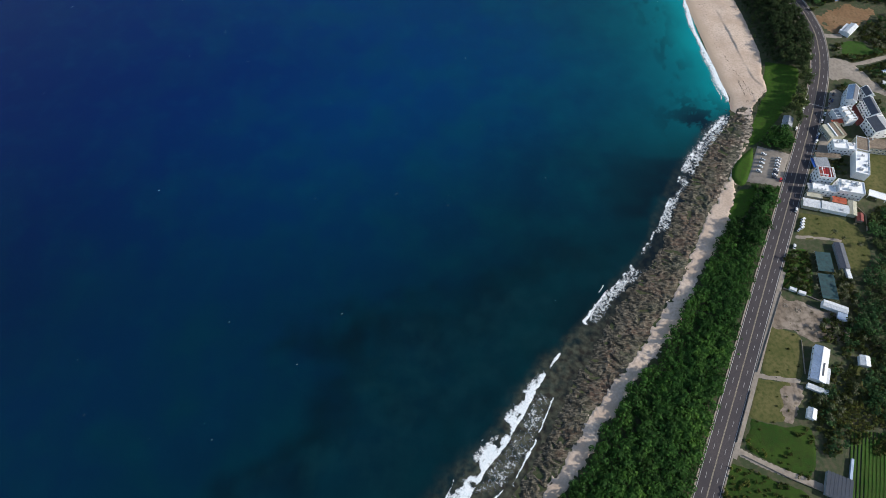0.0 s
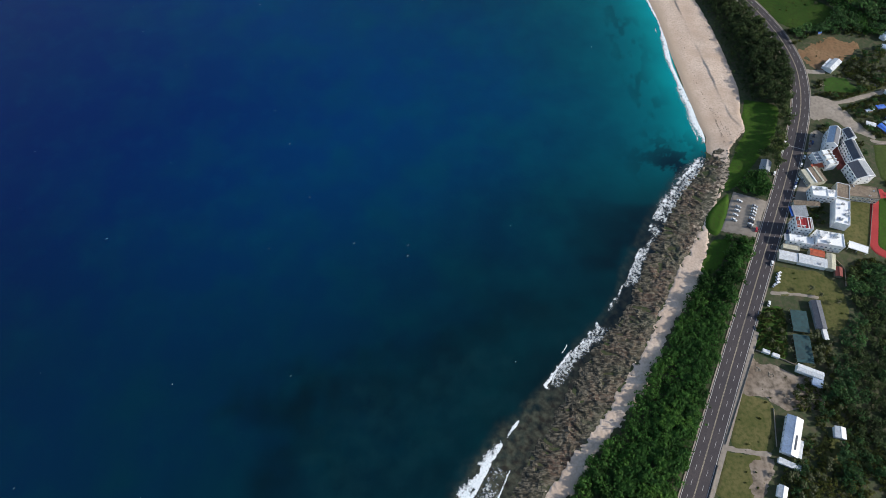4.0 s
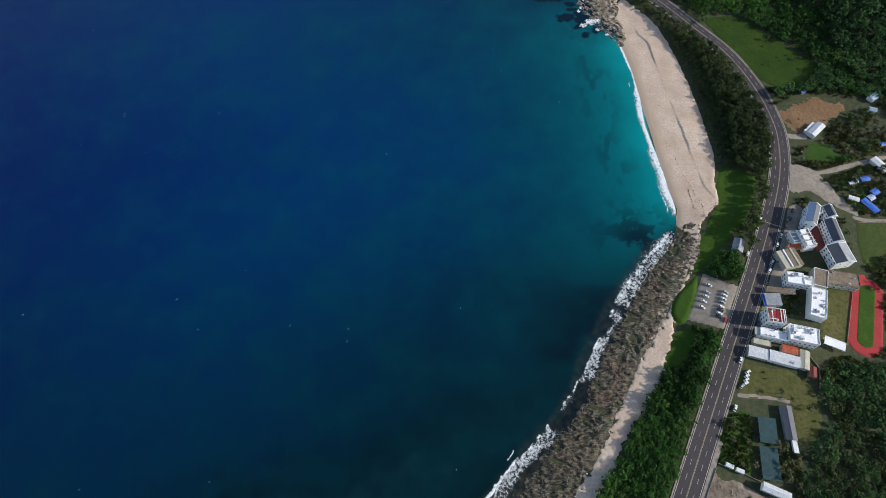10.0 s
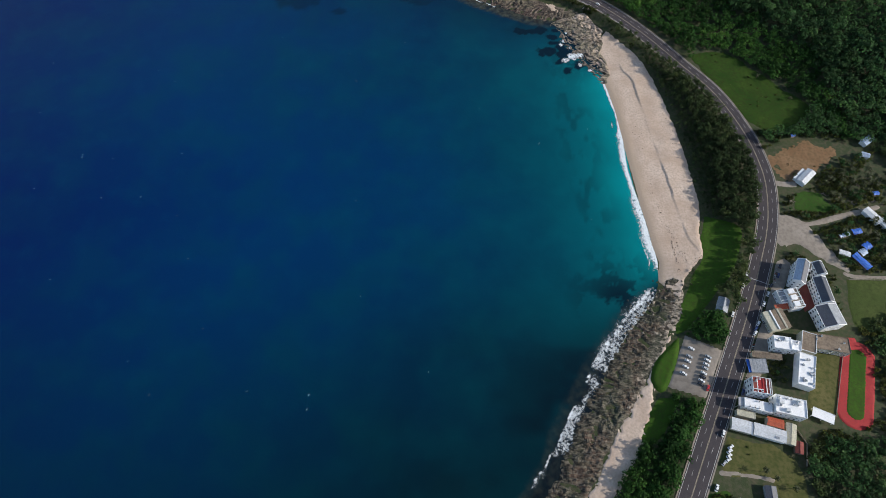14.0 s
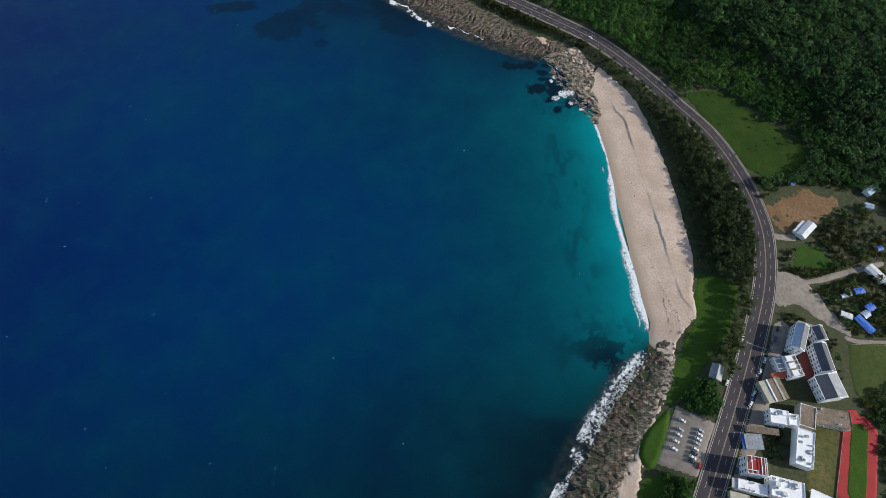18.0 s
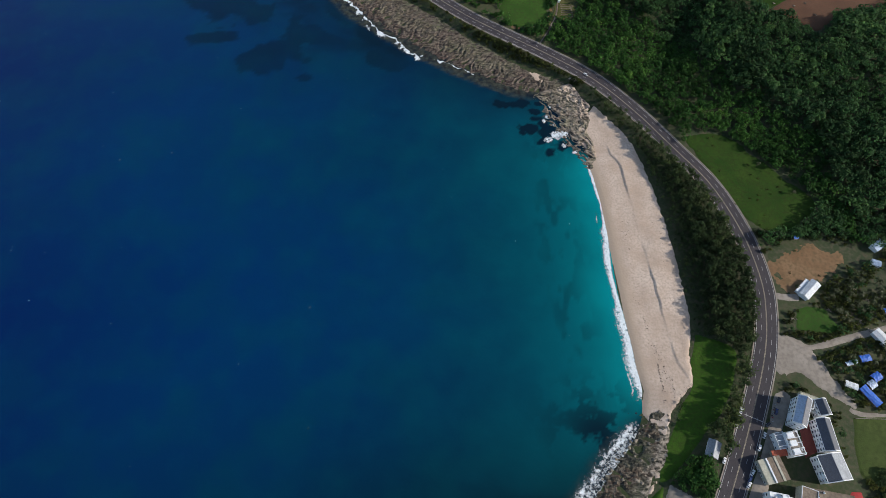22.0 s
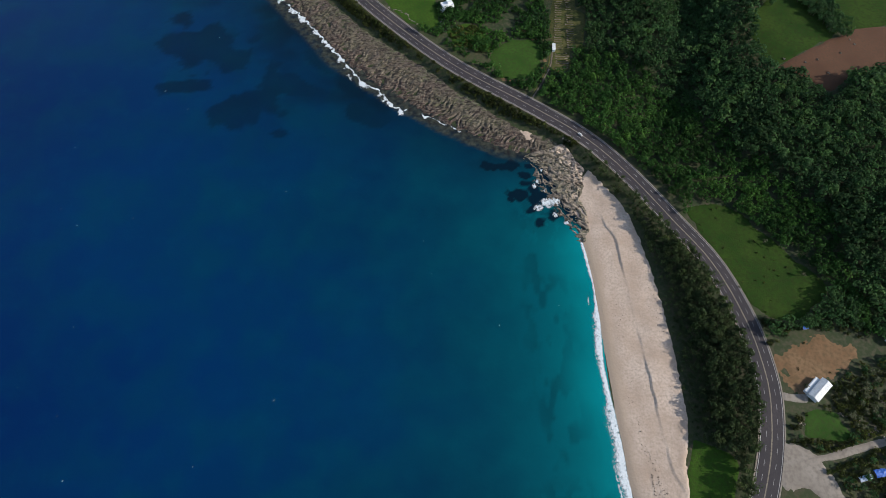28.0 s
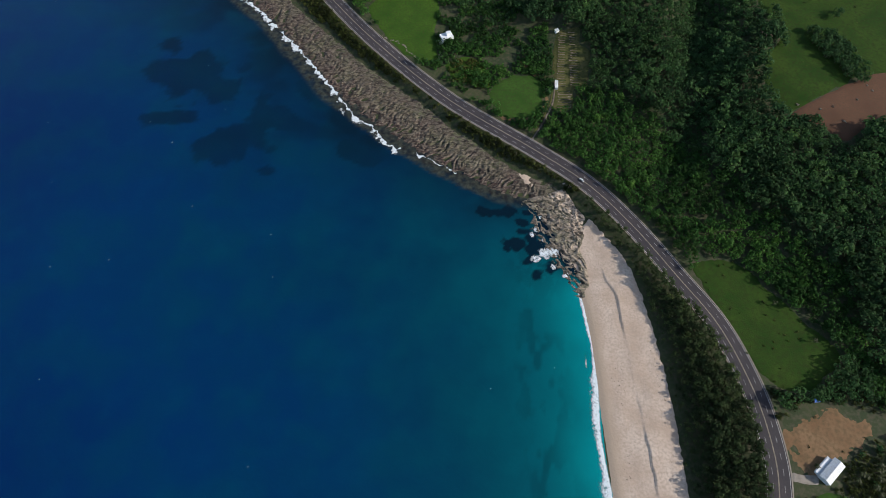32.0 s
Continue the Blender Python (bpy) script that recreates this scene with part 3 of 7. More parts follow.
def sea_depth(ob, v):
    x, y = v[:, 0].astype(float), v[:, 1].astype(float)
    off = -signed(COAST_C, x, y)
    sandy = to_line(COAST[(COAST[:, 1] > 392) & (COAST[:, 1] < 588)], x, y) + 16 * (vnoise(x * 0.03, y * 0.03, 14) - 0.5)
    shoal = 0.84 * np.exp(-np.maximum(sandy - 2, 0) / 29) + 0.11 * np.exp(-(sandy / 130) ** 2)
    spur = ease(0.36, 0.62, vnoise(x * 0.021 + 3, y * 0.030, 3, 4))
    near = np.exp(-np.maximum(off - 6, 0) / 60)
    reefy = np.maximum(1 - ease(300, 375, y), ease(625, 690, y))
    weed = reefy * np.clip(near * (0.55 + 0.6 * spur), 0, 1) * (0.85 - 0.35 * ease(250, 170, y))
    rim = np.exp(-((sandy - 40) / 16) ** 2) * ease(0.50, 0.66, vnoise(x * 0.11, y * 0.06, 8)) * 0.34
    corner = np.exp(-(((x - 228) / 30) ** 2 + ((y - 358) / 30) ** 2)) * ease(0.40, 0.54, vnoise(x * 0.06 + 1.5 * vnoise(x * 0.15, y * 0.15, 7), y * 0.06, 4, 4))
    north = np.exp(-(((x - 213) / 22) ** 2 + ((y - 625) / 34) ** 2)) * ease(0.40, 0.50, vnoise(x * 0.15 + 2 * vnoise(x * 0.2, y * 0.2, 7), y * 0.10 + 2 * vnoise(y * 0.2, x * 0.2, 9), 6, 4))
    rocks = np.zeros_like(x)
    for ex, ey, rx, ry in HEAD_BEDS:
        rocks = np.maximum(rocks, 1 - ease(0.75, 1.15, np.hypot((x - ex) / rx, (y - ey) / ry) + 1.5 * (vnoise(x * 0.16, y * 0.16, 15, 3) - 0.5)))
    shelf = np.zeros_like(x)
    for ex, ey, rx, ry, turn in NORTH_BEDS:
        u, v = (x - ex) * math.cos(turn) + (y - ey) * math.sin(turn), (y - ey) * math.cos(turn) - (x - ex) * math.sin(turn)
        shelf = np.maximum(shelf, 1 - ease(0.75, 1.10, np.hypot(u / rx, v / ry) + 1.9 * (vnoise(x * 0.045, y * 0.045, 12, 4) - 0.5)))
    shelf = shelf * (0.50 + 0.3 * vnoise(x * 0.03, y * 0.03, 13))
    rim_s = np.vstack([SOUTH_BED, SOUTH_BED[:1]])
    d = to_line(rim_s, x, y) * np.where(within(SOUTH_BED, x, y), 1, -1) + 60 * (vnoise(x * 0.022, y * 0.022, 17, 4) - 0.5)
    deepreef = ease(-18, 16, d) * (0.24 + 0.22 * np.exp(-((d - 12) / 22) ** 2) + 0.9 * (vnoise(x * 0.05, y * 0.05, 18, 3) - 0.5))
    moss = ease(6, 30, d) * (0.35 + 0.9 * ease(0.4, 0.62, vnoise(x * 0.045, y * 0.045, 20, 4)))
    # darker to the south: deeper water, plus less sky reflection put into the colour
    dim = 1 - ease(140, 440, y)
    edge = np.exp(-np.maximum(off + 3, 0) / 9) * np.maximum(1 - ease(358, 392, y), ease(592, 610, y)) * 1.0
    reach = np.where(y < 500, 6 + 24 * ease(190, 80, y), 3 + 4 * ease(60, -20, x)) + (6 + 8 * ease(200, 90, y)) * (vnoise(x * 0.05, y * 0.05, 71, 3) - 0.5)
    bed = np.clip(1 - ease(0.45, 1.25, off / np.maximum(reach, 2)), 0, 1) * np.maximum(1 - ease(350, 375, y), ease(660, 680, y)) * np.where(y < 500, 0.22 + 0.70 * ease(210, 120, y), 0.8)
    weed = np.clip(np.maximum.reduce([weed, edge, rim, 0.95 * corner, 0.45 * north, 0.97 * rocks, shelf, deepreef]), 0, 1)
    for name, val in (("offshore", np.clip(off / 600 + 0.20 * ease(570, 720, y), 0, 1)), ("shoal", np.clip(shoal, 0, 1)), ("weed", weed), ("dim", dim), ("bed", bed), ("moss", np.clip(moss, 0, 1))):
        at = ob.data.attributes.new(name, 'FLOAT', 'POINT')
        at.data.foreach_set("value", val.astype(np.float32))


SEA_X = np.concatenate([np.linspace(-4200, -520, 12, endpoint=False), np.arange(-520, -160, 5.0), np.arange(-160, 160, 3.0), np.arange(160, 262, 1.3), np.arange(262, 300, 3.0), np.linspace(300, 900, 12)])
SEA_Y = np.concatenate([np.linspace(-3400, -40, 12, endpoint=False), np.arange(-40, 330, 3.0), np.arange(330, 395, 1.3), np.arange(395, 590, 3.0), np.arange(590, 680, 1.3), np.arange(680, 1000, 3.0), np.linspace(1000, 4600, 12)])
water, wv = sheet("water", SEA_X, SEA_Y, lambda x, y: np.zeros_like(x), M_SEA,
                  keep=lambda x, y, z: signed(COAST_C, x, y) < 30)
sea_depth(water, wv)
tagged(water, "deep blue sea turning turquoise over the sandy bay", "sea", kind="structure")

# ---- beach, reef, foam ----
BEACH = np.vstack([COAST[(COAST[:, 1] > 376) & (COAST[:, 1] < 612)] + (-9, 0), PLANTS[(PLANTS[:, 1] > 352) & (PLANTS[:, 1] < 660)][::-1]])


def beach_z(x, y):
    d = to_line(BEACH_RIM, x, y) * np.where(within(BEACH, x, y), 1, -1) + 3.0 * (vnoise(x * 0.3, y * 0.3, 21) - 0.5)
    c = signed(COAST_C, x, y)
    sd = to_line(SCARP, x, y) * np.where(within(east_of(SCARP), x, y), 1, -1) + 1.6 * (vnoise(x * 0.12, y * 0.12, 23) - 0.5)
    step = 0.5 * ease(-0.4, 0.3, sd) * np.exp(-np.maximum(sd, 0) / 16) * ease(393, 408, y) * (1 - ease(602, 616, y)) * (0.15 + 1.3 * ease(0.35, 0.6, vnoise(y * 0.03, y * 0.0, 24, 2)))
    dune = 0.5 * (vnoise(x * 0.09, y * 0.06, 25) - 0.5) * ease(4, 14, c) + 0.05 * (vnoise(x * 0.4, y * 0.4, 22) - 0.5) * ease(8, 24, c)
    return ground_z(x, y) + np.clip(d * 0.35, -0.6, 0.3 * ease(-1, 5, c) - 0.02) + (step + dune) * np.clip(d * 0.4, 0, 1)


SCARP = smooth_line([(286, 376), (296, 395), (290, 409), (287, 428), (284, 460), (281, 489), (277, 521), (273, 560), (269, 590), (263, 601), (258, 630)], 5)
BEACH_RIM = np.vstack([BEACH, BEACH[:1]])
beach, _ = sheet("beach", np.arange(225, 310, 0.8), np.arange(345, 690, 0.8), beach_z, M_SAND, keep=lambda x, y, z: z > ground_z(x, y) - 0.3)
bx = np.zeros(len(beach.data.vertices) * 3)
beach.data.vertices.foreach_get("co", bx)
bx = bx.reshape(-1, 3)
wet_at = beach.data.attributes.new("wet", 'FLOAT', 'POINT')
wet_at.data.foreach_set("value", (1 - ease(2, 13, signed(COAST_C, bx[:, 0], bx[:, 1]) + 6 * (vnoise(bx[:, 0] * 0.06, bx[:, 1] * 0.03, 27) - 0.5))).astype(np.float32))
tagged(beach, "pale sand beach with a low erosion ridge", "beach", kind="structure")


def reef(name, poly, x0, x1, y0, y1, label, grain, material, step=0.9, tall=1.0):
    rim = np.vstack([poly, poly[:1]])

    def depth(x, y):
        return to_line(rim, x, y) * np.where(within(poly, x, y), 1, -1)

    def z_of(x, y):
        d = depth(x, y) + 7.0 * (vnoise(x * 0.10, y * 0.10, 31) - 0.5)
        c = signed(COAST_C, x, y) + (0 if tall == 1.0 else 9)
        ca, sa = math.cos(grain), math.sin(grain)
        u, v = x * ca + y * sa, -x * sa + y * ca
        u, v = u + 9 * (vnoise(x * 0.08, y * 0.08, 37, 2) - 0.5), v + 9 * (vnoise(x * 0.08 + 5, y * 0.08, 38, 2) - 0.5)
        comb = 1 - np.abs(2 * vnoise(u * 0.13, v * (0.27 if tall == 1.0 else 0.34), 33, 3) - 1)
        lump = vnoise(x * 0.33, y * 0.33, 35, 3)
        rise = (-0.25 if tall == 1.0 else -0.45) + 0.5 * ease(4, 18, c) + 0.3 * ease(14, 36, c)
        rock = rise + tall * (2.4 * (comb - 0.62) + 1.0 * (lump - 0.5)) * ease(1, 15, c + 8 * (lump - 0.5))
        p = np.maximum(-signed(PLANTS_C, x, y), 0)
        rock = rock * (1 - 0.75 * ease(0.55, 0.85, np.maximum(c, 0) / (np.maximum(c, 0) + p + 0.01))) if tall == 1.0 else rock
        return np.minimum(ground_z(x, y) + np.clip(d * 0.4, -1.2, 0.0), 9) + np.where(c < 0, -c * 0.055, 0) + (0.0 if tall == 1.0 else 0.45) + rock * np.clip(d * 0.3 + 0.3, 0, 1)

    ob, v = sheet(name, np.arange(x0, x1, step), np.arange(y0, y1, step), z_of, material, smooth=False, keep=lambda x, y, z: (depth(x, y) > -4) & (z > -1.2))
    x, y = v[:, 0].astype(float), v[:, 1].astype(float)
    c, p = np.maximum(signed(COAST_C, x, y), 0), np.maximum(-signed(PLANTS_C, x, y), 0)
    at = ob.data.attributes.new("inner", 'FLOAT', 'POINT')
    at.data.foreach_set("value", (c / (c + p + 0.01) + (0.20 * ease(150, 260, y) - 0.22 if y1 < 500 else -0.10 if y1 > 800 else 0.18)).astype(np.float32))
    return tagged(ob, label, "reef", kind="structure")


def between(y0, y1, inner, out=-6):
    c = COAST[(COAST[:, 1] > y0) & (COAST[:, 1] < y1)]
    d = np.gradient(c, axis=0)
    nrm = np.stack([-d[:, 1], d[:, 0]], 1) / np.linalg.norm(d, axis=1)[:, None]
    return np.vstack([c - nrm * out, inner[::-1]])


SAND_LINE = smooth_line([(-150, -190), (62, 49), (87, 86), (122, 125), (155, 166), (182, 205), (206, 247), (231, 284), (256, 322), (272, 345), (279, 376)], 6)
NORTH_LINE = smooth_line([(250, 640), (236, 680), (198, 700), (150, 734), (107, 771), (47, 819), (8, 856), (-44, 908), (-125, 995), (-150, 1020)], 6)
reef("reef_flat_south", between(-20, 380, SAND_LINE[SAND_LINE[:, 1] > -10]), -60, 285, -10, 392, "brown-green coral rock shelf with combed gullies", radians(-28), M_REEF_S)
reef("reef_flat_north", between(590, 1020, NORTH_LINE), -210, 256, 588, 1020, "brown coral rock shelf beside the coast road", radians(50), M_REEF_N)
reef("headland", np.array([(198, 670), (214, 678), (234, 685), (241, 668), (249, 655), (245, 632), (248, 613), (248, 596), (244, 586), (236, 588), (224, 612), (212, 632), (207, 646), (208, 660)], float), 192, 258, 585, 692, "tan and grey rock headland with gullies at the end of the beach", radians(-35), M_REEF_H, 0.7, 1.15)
area("sand_strip", [*map(tuple, SAND_LINE[(SAND_LINE[:, 1] > -20) & (SAND_LINE[:, 1] < 335)][::3]), *map(tuple, (PLANTS[(PLANTS[:, 1] > -20) & (PLANTS[:, 1] < 325)] + (0.5, -0.5))[::-3])],
     M_SAND, lift=0.4, rag=3.0, soft=0.3, step=0.9, grit=7.0, label="narrow strip of pale coral sand above the reef", category="sand")


def foam(name, x0, x1, y0, y1, field, label):
    """Foam lying on the water, with its thickness from 0 to 1."""
    xs, ys = np.arange(x0, x1, 0.8), np.arange(y0, y1, 0.8)
    ob, v = sheet(name, xs, ys, lambda x, y: 0.05 + 0.10 * np.clip(field(x, y), 0, 1), M_FOAM, keep=lambda x, y, z: z > 0.062)
    at = ob.data.attributes.new("thick", 'FLOAT', 'POINT')
    at.data.foreach_set("value", ((v[:, 2] - 0.05) / 0.10).astype(np.float32))
    return tagged(ob, label, "surf", kind="stuff")


BREAKERS = (
    ([(6, 37), (10.6, 43.8), (21.8, 60.4), (34.9, 74.2), (48, 94.5), (56.6, 108), (63.7, 118.9), (77.2, 138.2)], 10.5, 132, (60, -60)),
    ([(38, 50), (44.1, 59), (55.6, 77), (63, 92), (70.2, 106.4)], 2.4, 90, (60, -60)), ([(22, 36), (29, 43.7), (36.4, 51)], 2.2, 49, (60, -60)), ([(-9, 36), (-4.9, 43.1), (-0.6, 52.4)], 1.5, 50, (60, -60)),
    ([(99, 163), (104, 170), (108, 178)], 2.4, 190, (60, -60)), ([(113, 188), (117, 194)], 1.8, 210, (60, -60)),
    ([(141, 698), (130, 705), (110, 714), (97, 718), (86, 720)], 1.2, 2000, (60, 60)), ([(86, 720), (76, 727.6), (69, 738), (56, 750), (43, 758), (26, 782), (9, 802), (-7, 822), (-28, 846), (-60, 880), (-100, 920)], 6.0, 2000, (60, 60)))
VEIL = np.array([(10.6, 43.8), (21.8, 60.4), (34.9, 74.2), (48, 94.5), (60, 112), (70.2, 106.4), (55.6, 77), (44.1, 59), (29, 43)], float)
SPLASHES = ((210, 645, 4, 6), (220, 624, 9, 7), (209, 617, 6, 4), (232, 603, 5, 4), (216, 636, 4, 6), (223, 612, 4, 5), (206, 640, 3, 4), (213, 656, 3, 3), (238, 594, 4, 4))


def breakers(x, y):
    """Breaking waves: a sharp front towards the land, torn foam trailing seaward."""
    mid, fine = vnoise(x * 0.13, y * 0.13, 48, 3), vnoise(x * 0.5, y * 0.5, 55, 2)
    best = np.zeros_like(x)
    for pts, wide, stop, inland_way in BREAKERS:
        line = smooth_line(pts, 3)
        near = (x > line[:, 0].min() - 20) & (x < line[:, 0].max() + 20) & (y > line[:, 1].min() - 20) & (y < line[:, 1].max() + 20)
        if not near.any():
            continue
        px, py, m, f = x[near], y[near], mid[near], fine[near]
        d = to_line(line, px, py) * np.where(within(np.vstack([line, line[::-1] + inland_way]), px, py), 1, -1)
        d = d + 1.6 * (vnoise(px * 0.07, py * 0.07, 56, 2) - 0.5) + np.where(py > 600, 5.0, 1.2) * (vnoise(px * 0.28, py * 0.28, 59, 2) - 0.5)
        w = wide * (0.15 + 0.85 * ease(stop + 12, stop - 45, py)) * (0.35 + 1.3 * ease(0.3, 0.7, m))
        v = np.where(d > 0, np.exp(-(d / 0.7) ** 2), 1.3 * (1 - ease(0.1, 1.35, -d / w)) - 0.7 * (1 - f) * np.clip(-d / w, 0, 1))
        best[near] = np.maximum(best[near], v * ease(0.20, 0.34, vnoise(px * 0.10 + 7, py * 0.10, 57, 2)) * np.where(py > 600, 0.5 + 0.8 * f, 1.0))
    d = to_line(np.vstack([VEIL, VEIL[:1]]), x, y) * np.where(within(VEIL, x, y), 1, -1)
    veil = ease(-3, 4, d) * (0.14 + 0.40 * mid + 0.10 * fine)
    for ex, ey, rx, ry in SPLASHES:
        veil = np.maximum(veil, (1 - ease(0.4, 1.15, np.hypot((x - ex) / rx, (y - ey) / ry) + 1.6 * (mid - 0.5))) * (0.48 + 0.5 * fine))
    return np.maximum(best, veil)


def surf_reef(x, y):
    """Torn froth over the outer edge of the reef, with the breakers where they stand."""
    c = signed(COAST_C, x, y)
    out = np.where(y < 500, -2.5 + 4 * ease(205, 240, y), 1.8)
    u = c - out - 7 * (vnoise(x * 0.045, y * 0.045, 47, 3) - 0.5)
    mid = vnoise(x * 0.16, y * 0.16, 48, 3)
    gap = vnoise(x * 0.06 + 8, y * 0.06, 49, 2)
    there = ease(148, 176, y) * ease(374, 360, y)
    wide = 1 + 1.3 * ease(285, 330, y)
    front = np.exp(-(u / (1.3 * wide)) ** 2) * ease(0.24, 0.42, gap) * ease(0.28, 0.5, vnoise(x * 0.32 + 2, y * 0.32, 53, 2))
    wash = ease(-2 * wide ** 2, 1.0, u) * (1 - ease(6, 13, u / wide + 9 * (mid - 0.5))) * ease(0.22, 0.46, gap + 0.1 * (wide - 1))
    return np.maximum(there * np.maximum(front * (0.45 + 0.7 * mid), (0.34 + 0.42 * mid) * wash), breakers(x, y))


def surf_bay(x, y):
    """A thin wash line on the sand, widest in the south corner."""
    c = signed(COAST_C, x, y)
    wave = 4.0 * (vnoise(y * 0.025, y * 0.0 + 1, 44, 2) - 0.5)
    south = np.exp(-((y - 418) / 40) ** 2)
    wide = 1.6 + 2.8 * ease(0.42, 0.7, vnoise(y * 0.035 + 5, y * 0.0 + 2, 61, 2)) + 2.8 * south + 2.2 * (vnoise(x * 0.25, y * 0.25, 64, 2) - 0.5)
    u = c + 1.2 + wave
    line = np.where(u > 0, np.exp(-(u / 1.3) ** 2), np.exp(-(u / wide) ** 2)) * (0.85 + 0.35 * vnoise(y * 0.05, y * 0.0 + 3, 62, 2) + 0.1 * south)
    back = np.exp(-((c + 8.5 + 2 * wave) / 1.0) ** 2) * ease(0.45, 0.62, vnoise(y * 0.03 + 9, y * 0.0 + 5, 63, 2)) * 0.75 * ease(560, 530, y)
    return np.maximum(line, back) * ease(602, 582, y) * ease(376, 392, y)


foam("surf_south", -40, 275, -10, 385, surf_reef, "white broken surf along the edge of the reef")
foam("surf_bay", 225, 275, 375, 605, surf_bay, "white wash line where the sea meets the sand")
foam("surf_north", -210, 250, 595, 1010, surf_reef, "white broken surf along the northern reef")

# ---- road ----
road_run = ROAD[(ROAD[:, 1] > -260) & (ROAD[:, 1] < 1250)]
road = new("road", ribbon(road_run, -8.1, 8.1, 0.0, "road", M_ASPH))
tagged(road, "dark four-lane asphalt coast road with painted lines", "road", kind="structure")
for name, a, b, m in (("edge_line", -7.5, -7.2, M_LINE), ("edge_line", 7.2, 7.5, M_LINE), ("centre_line", -0.34, -0.08, M_YELL), ("centre_line", 0.08, 0.34, M_YELL)):
    ob = new(name, ribbon(road_run, a, b, 0.012, name, m))
    ob.parent = road
for a, b in ((-9.0, -8.1), (8.1, 9.0)):
    ob = new("verge", ribbon(road_run, a, b, 0.05, "verge", M_CONC))
    ob.parent = road


def along(line, s):
    """Place and heading at s metres along a line."""
    seg = np.linalg.norm(np.diff(line, axis=0), axis=1)
    cum = np.concatenate([[0], np.cumsum(seg)])
    i = min(int(np.searchsorted(cum, s, side='right')) - 1, len(seg) - 1)
    d = (line[i + 1] - line[i]) / seg[i]
    return line[i] + d * (s - cum[i]), math.atan2(d[1], d[0])


def kept_line(length, width):
    """A painted bar across the road."""
    bm = block(length, width, 0.014)
    me = bpy.data.meshes.new("stop_line")
    bm.to_mesh(me)
    bm.free()
    me.materials.append(M_LINE)
    return me


dash_bm = block(4.0, 0.18, 0.014)
dash_mesh = bpy.data.meshes.new("lane_dash")
dash_bm.to_mesh(dash_mesh)
dash_bm.free()
dash_mesh.materials.append(M_LINE)
share("stop_line", kept_line(15.0, 0.45), road, pose(334, 369.9, 8.16, 0, 0, -23))
run_len = float(np.linalg.norm(np.diff(road_run, axis=0), axis=1).sum())
for k in range(int(run_len / 10) - 1):
    p, a = along(road_run, k * 10 + 3)
    if not -40 < p[1] < 960:
        continue
    for side in (-3.7, 3.7):
        share("lane_dash", dash_mesh, road, pose(p[0] + side * math.sin(a), p[1] - side * math.cos(a), 8.155, 0, 0, math.degrees(a)))


# ---- ground covers ----
def band(pts, width, step=6):
    """The outline of a strip along a line."""
    c = smooth_line(pts, step)
    d = np.gradient(c, axis=0)
    nrm = np.stack([d[:, 1], -d[:, 0]], 1) / np.linalg.norm(d, axis=1)[:, None]
    return [*map(tuple, c + nrm * width / 2), *map(tuple, (c - nrm * width / 2)[::-1])]


def oval(cx, cy, length, width, turn, n=28):
    r, out = width / 2, []
    for k in range(n):
        a = 2 * math.pi * k / n
        x, y = r * math.cos(a) + (length / 2 - r) * (1 if math.cos(a) > 0 else -1), r * math.sin(a)
        out.append((cx + x * math.cos(turn) - y * math.sin(turn), cy + x * math.sin(turn) + y * math.cos(turn)))
    return out


LAWN = [(306, 432), (318, 428), (331, 419), (324, 396), (315, 378), (303, 365), (290, 350), (276, 335), (264, 328), (270, 346), (284, 374), (296, 391), (299, 412)]
HEDGE = [(266, 326), (256, 318), (245, 307), (239, 292), (246, 284), (254, 294), (262, 310)]
LAWN_LOW = [(243, 280), (232, 266), (226, 250), (236, 250), (246, 262), (256, 279)]
LOT = [(270, 327), (250, 288), (274, 279), (293, 314)]
MEADOW = [(330, 618), (350, 622), (368, 618), (388, 595), (417, 562), (424, 546), (404, 524), (380, 518), (366, 530), (356, 550), (341, 586)]
CLAY = [(375, 490), (390, 500), (406, 508), (419, 505), (431, 495), (424, 486), (407, 477), (391, 468), (379, 468), (374, 478)]
CLAY_LAWN = [(384.0, 451.0), (403.6, 455.2), (408.4, 443.9), (408.6, 435.5), (389.6, 434.2), (378.7, 435.9)]
HILL_FIELD = [(418, 828), (438, 856), (442, 925), (640, 925), (640, 830), (530, 812), (498, 803), (436, 765), (424, 757), (412, 787)]
PLOUGHED = [(424, 756), (436, 764), (498, 802), (530, 811), (560, 812), (540, 766), (504, 752), (480, 742), (464, 728), (446, 746)]
GREEN_A = [(36, 900), (70, 925), (110, 915), (110, 862), (116, 830), (98, 824), (66, 852)]
GREEN_B = [(168.6, 777.5), (172.6, 797.3), (195.2, 812.8), (213.5, 807.7), (217.6, 782.3), (210, 762.9), (194.1, 756.9), (178.5, 761.6)]
GREEN_C = [(122.7, 821.6), (149.6, 831.8), (166.5, 808.6), (162.5, 791.2), (129.7, 801.3)]
FARM = [(233.4, 869.6), (253.9, 872.7), (253.9, 851.5), (262.3, 842.6), (257.6, 799.8), (246.8, 796.2), (244.6, 773.3), (228.9, 769.4), (226.9, 772), (228.8, 797.8), (227.4, 821.6), (228.1, 846.5)]
YARD = [(283, 254), (317, 246), (326, 232), (325, 214), (310, 196), (304, 206), (305, 226), (275, 231)]
OLIVE_A = [(231, 155), (244, 152), (251, 145), (243, 119), (234, 115), (216, 121)]
OLIVE_B = [(211, 117), (233, 113), (232, 97), (221, 88), (210, 86), (199, 92)]
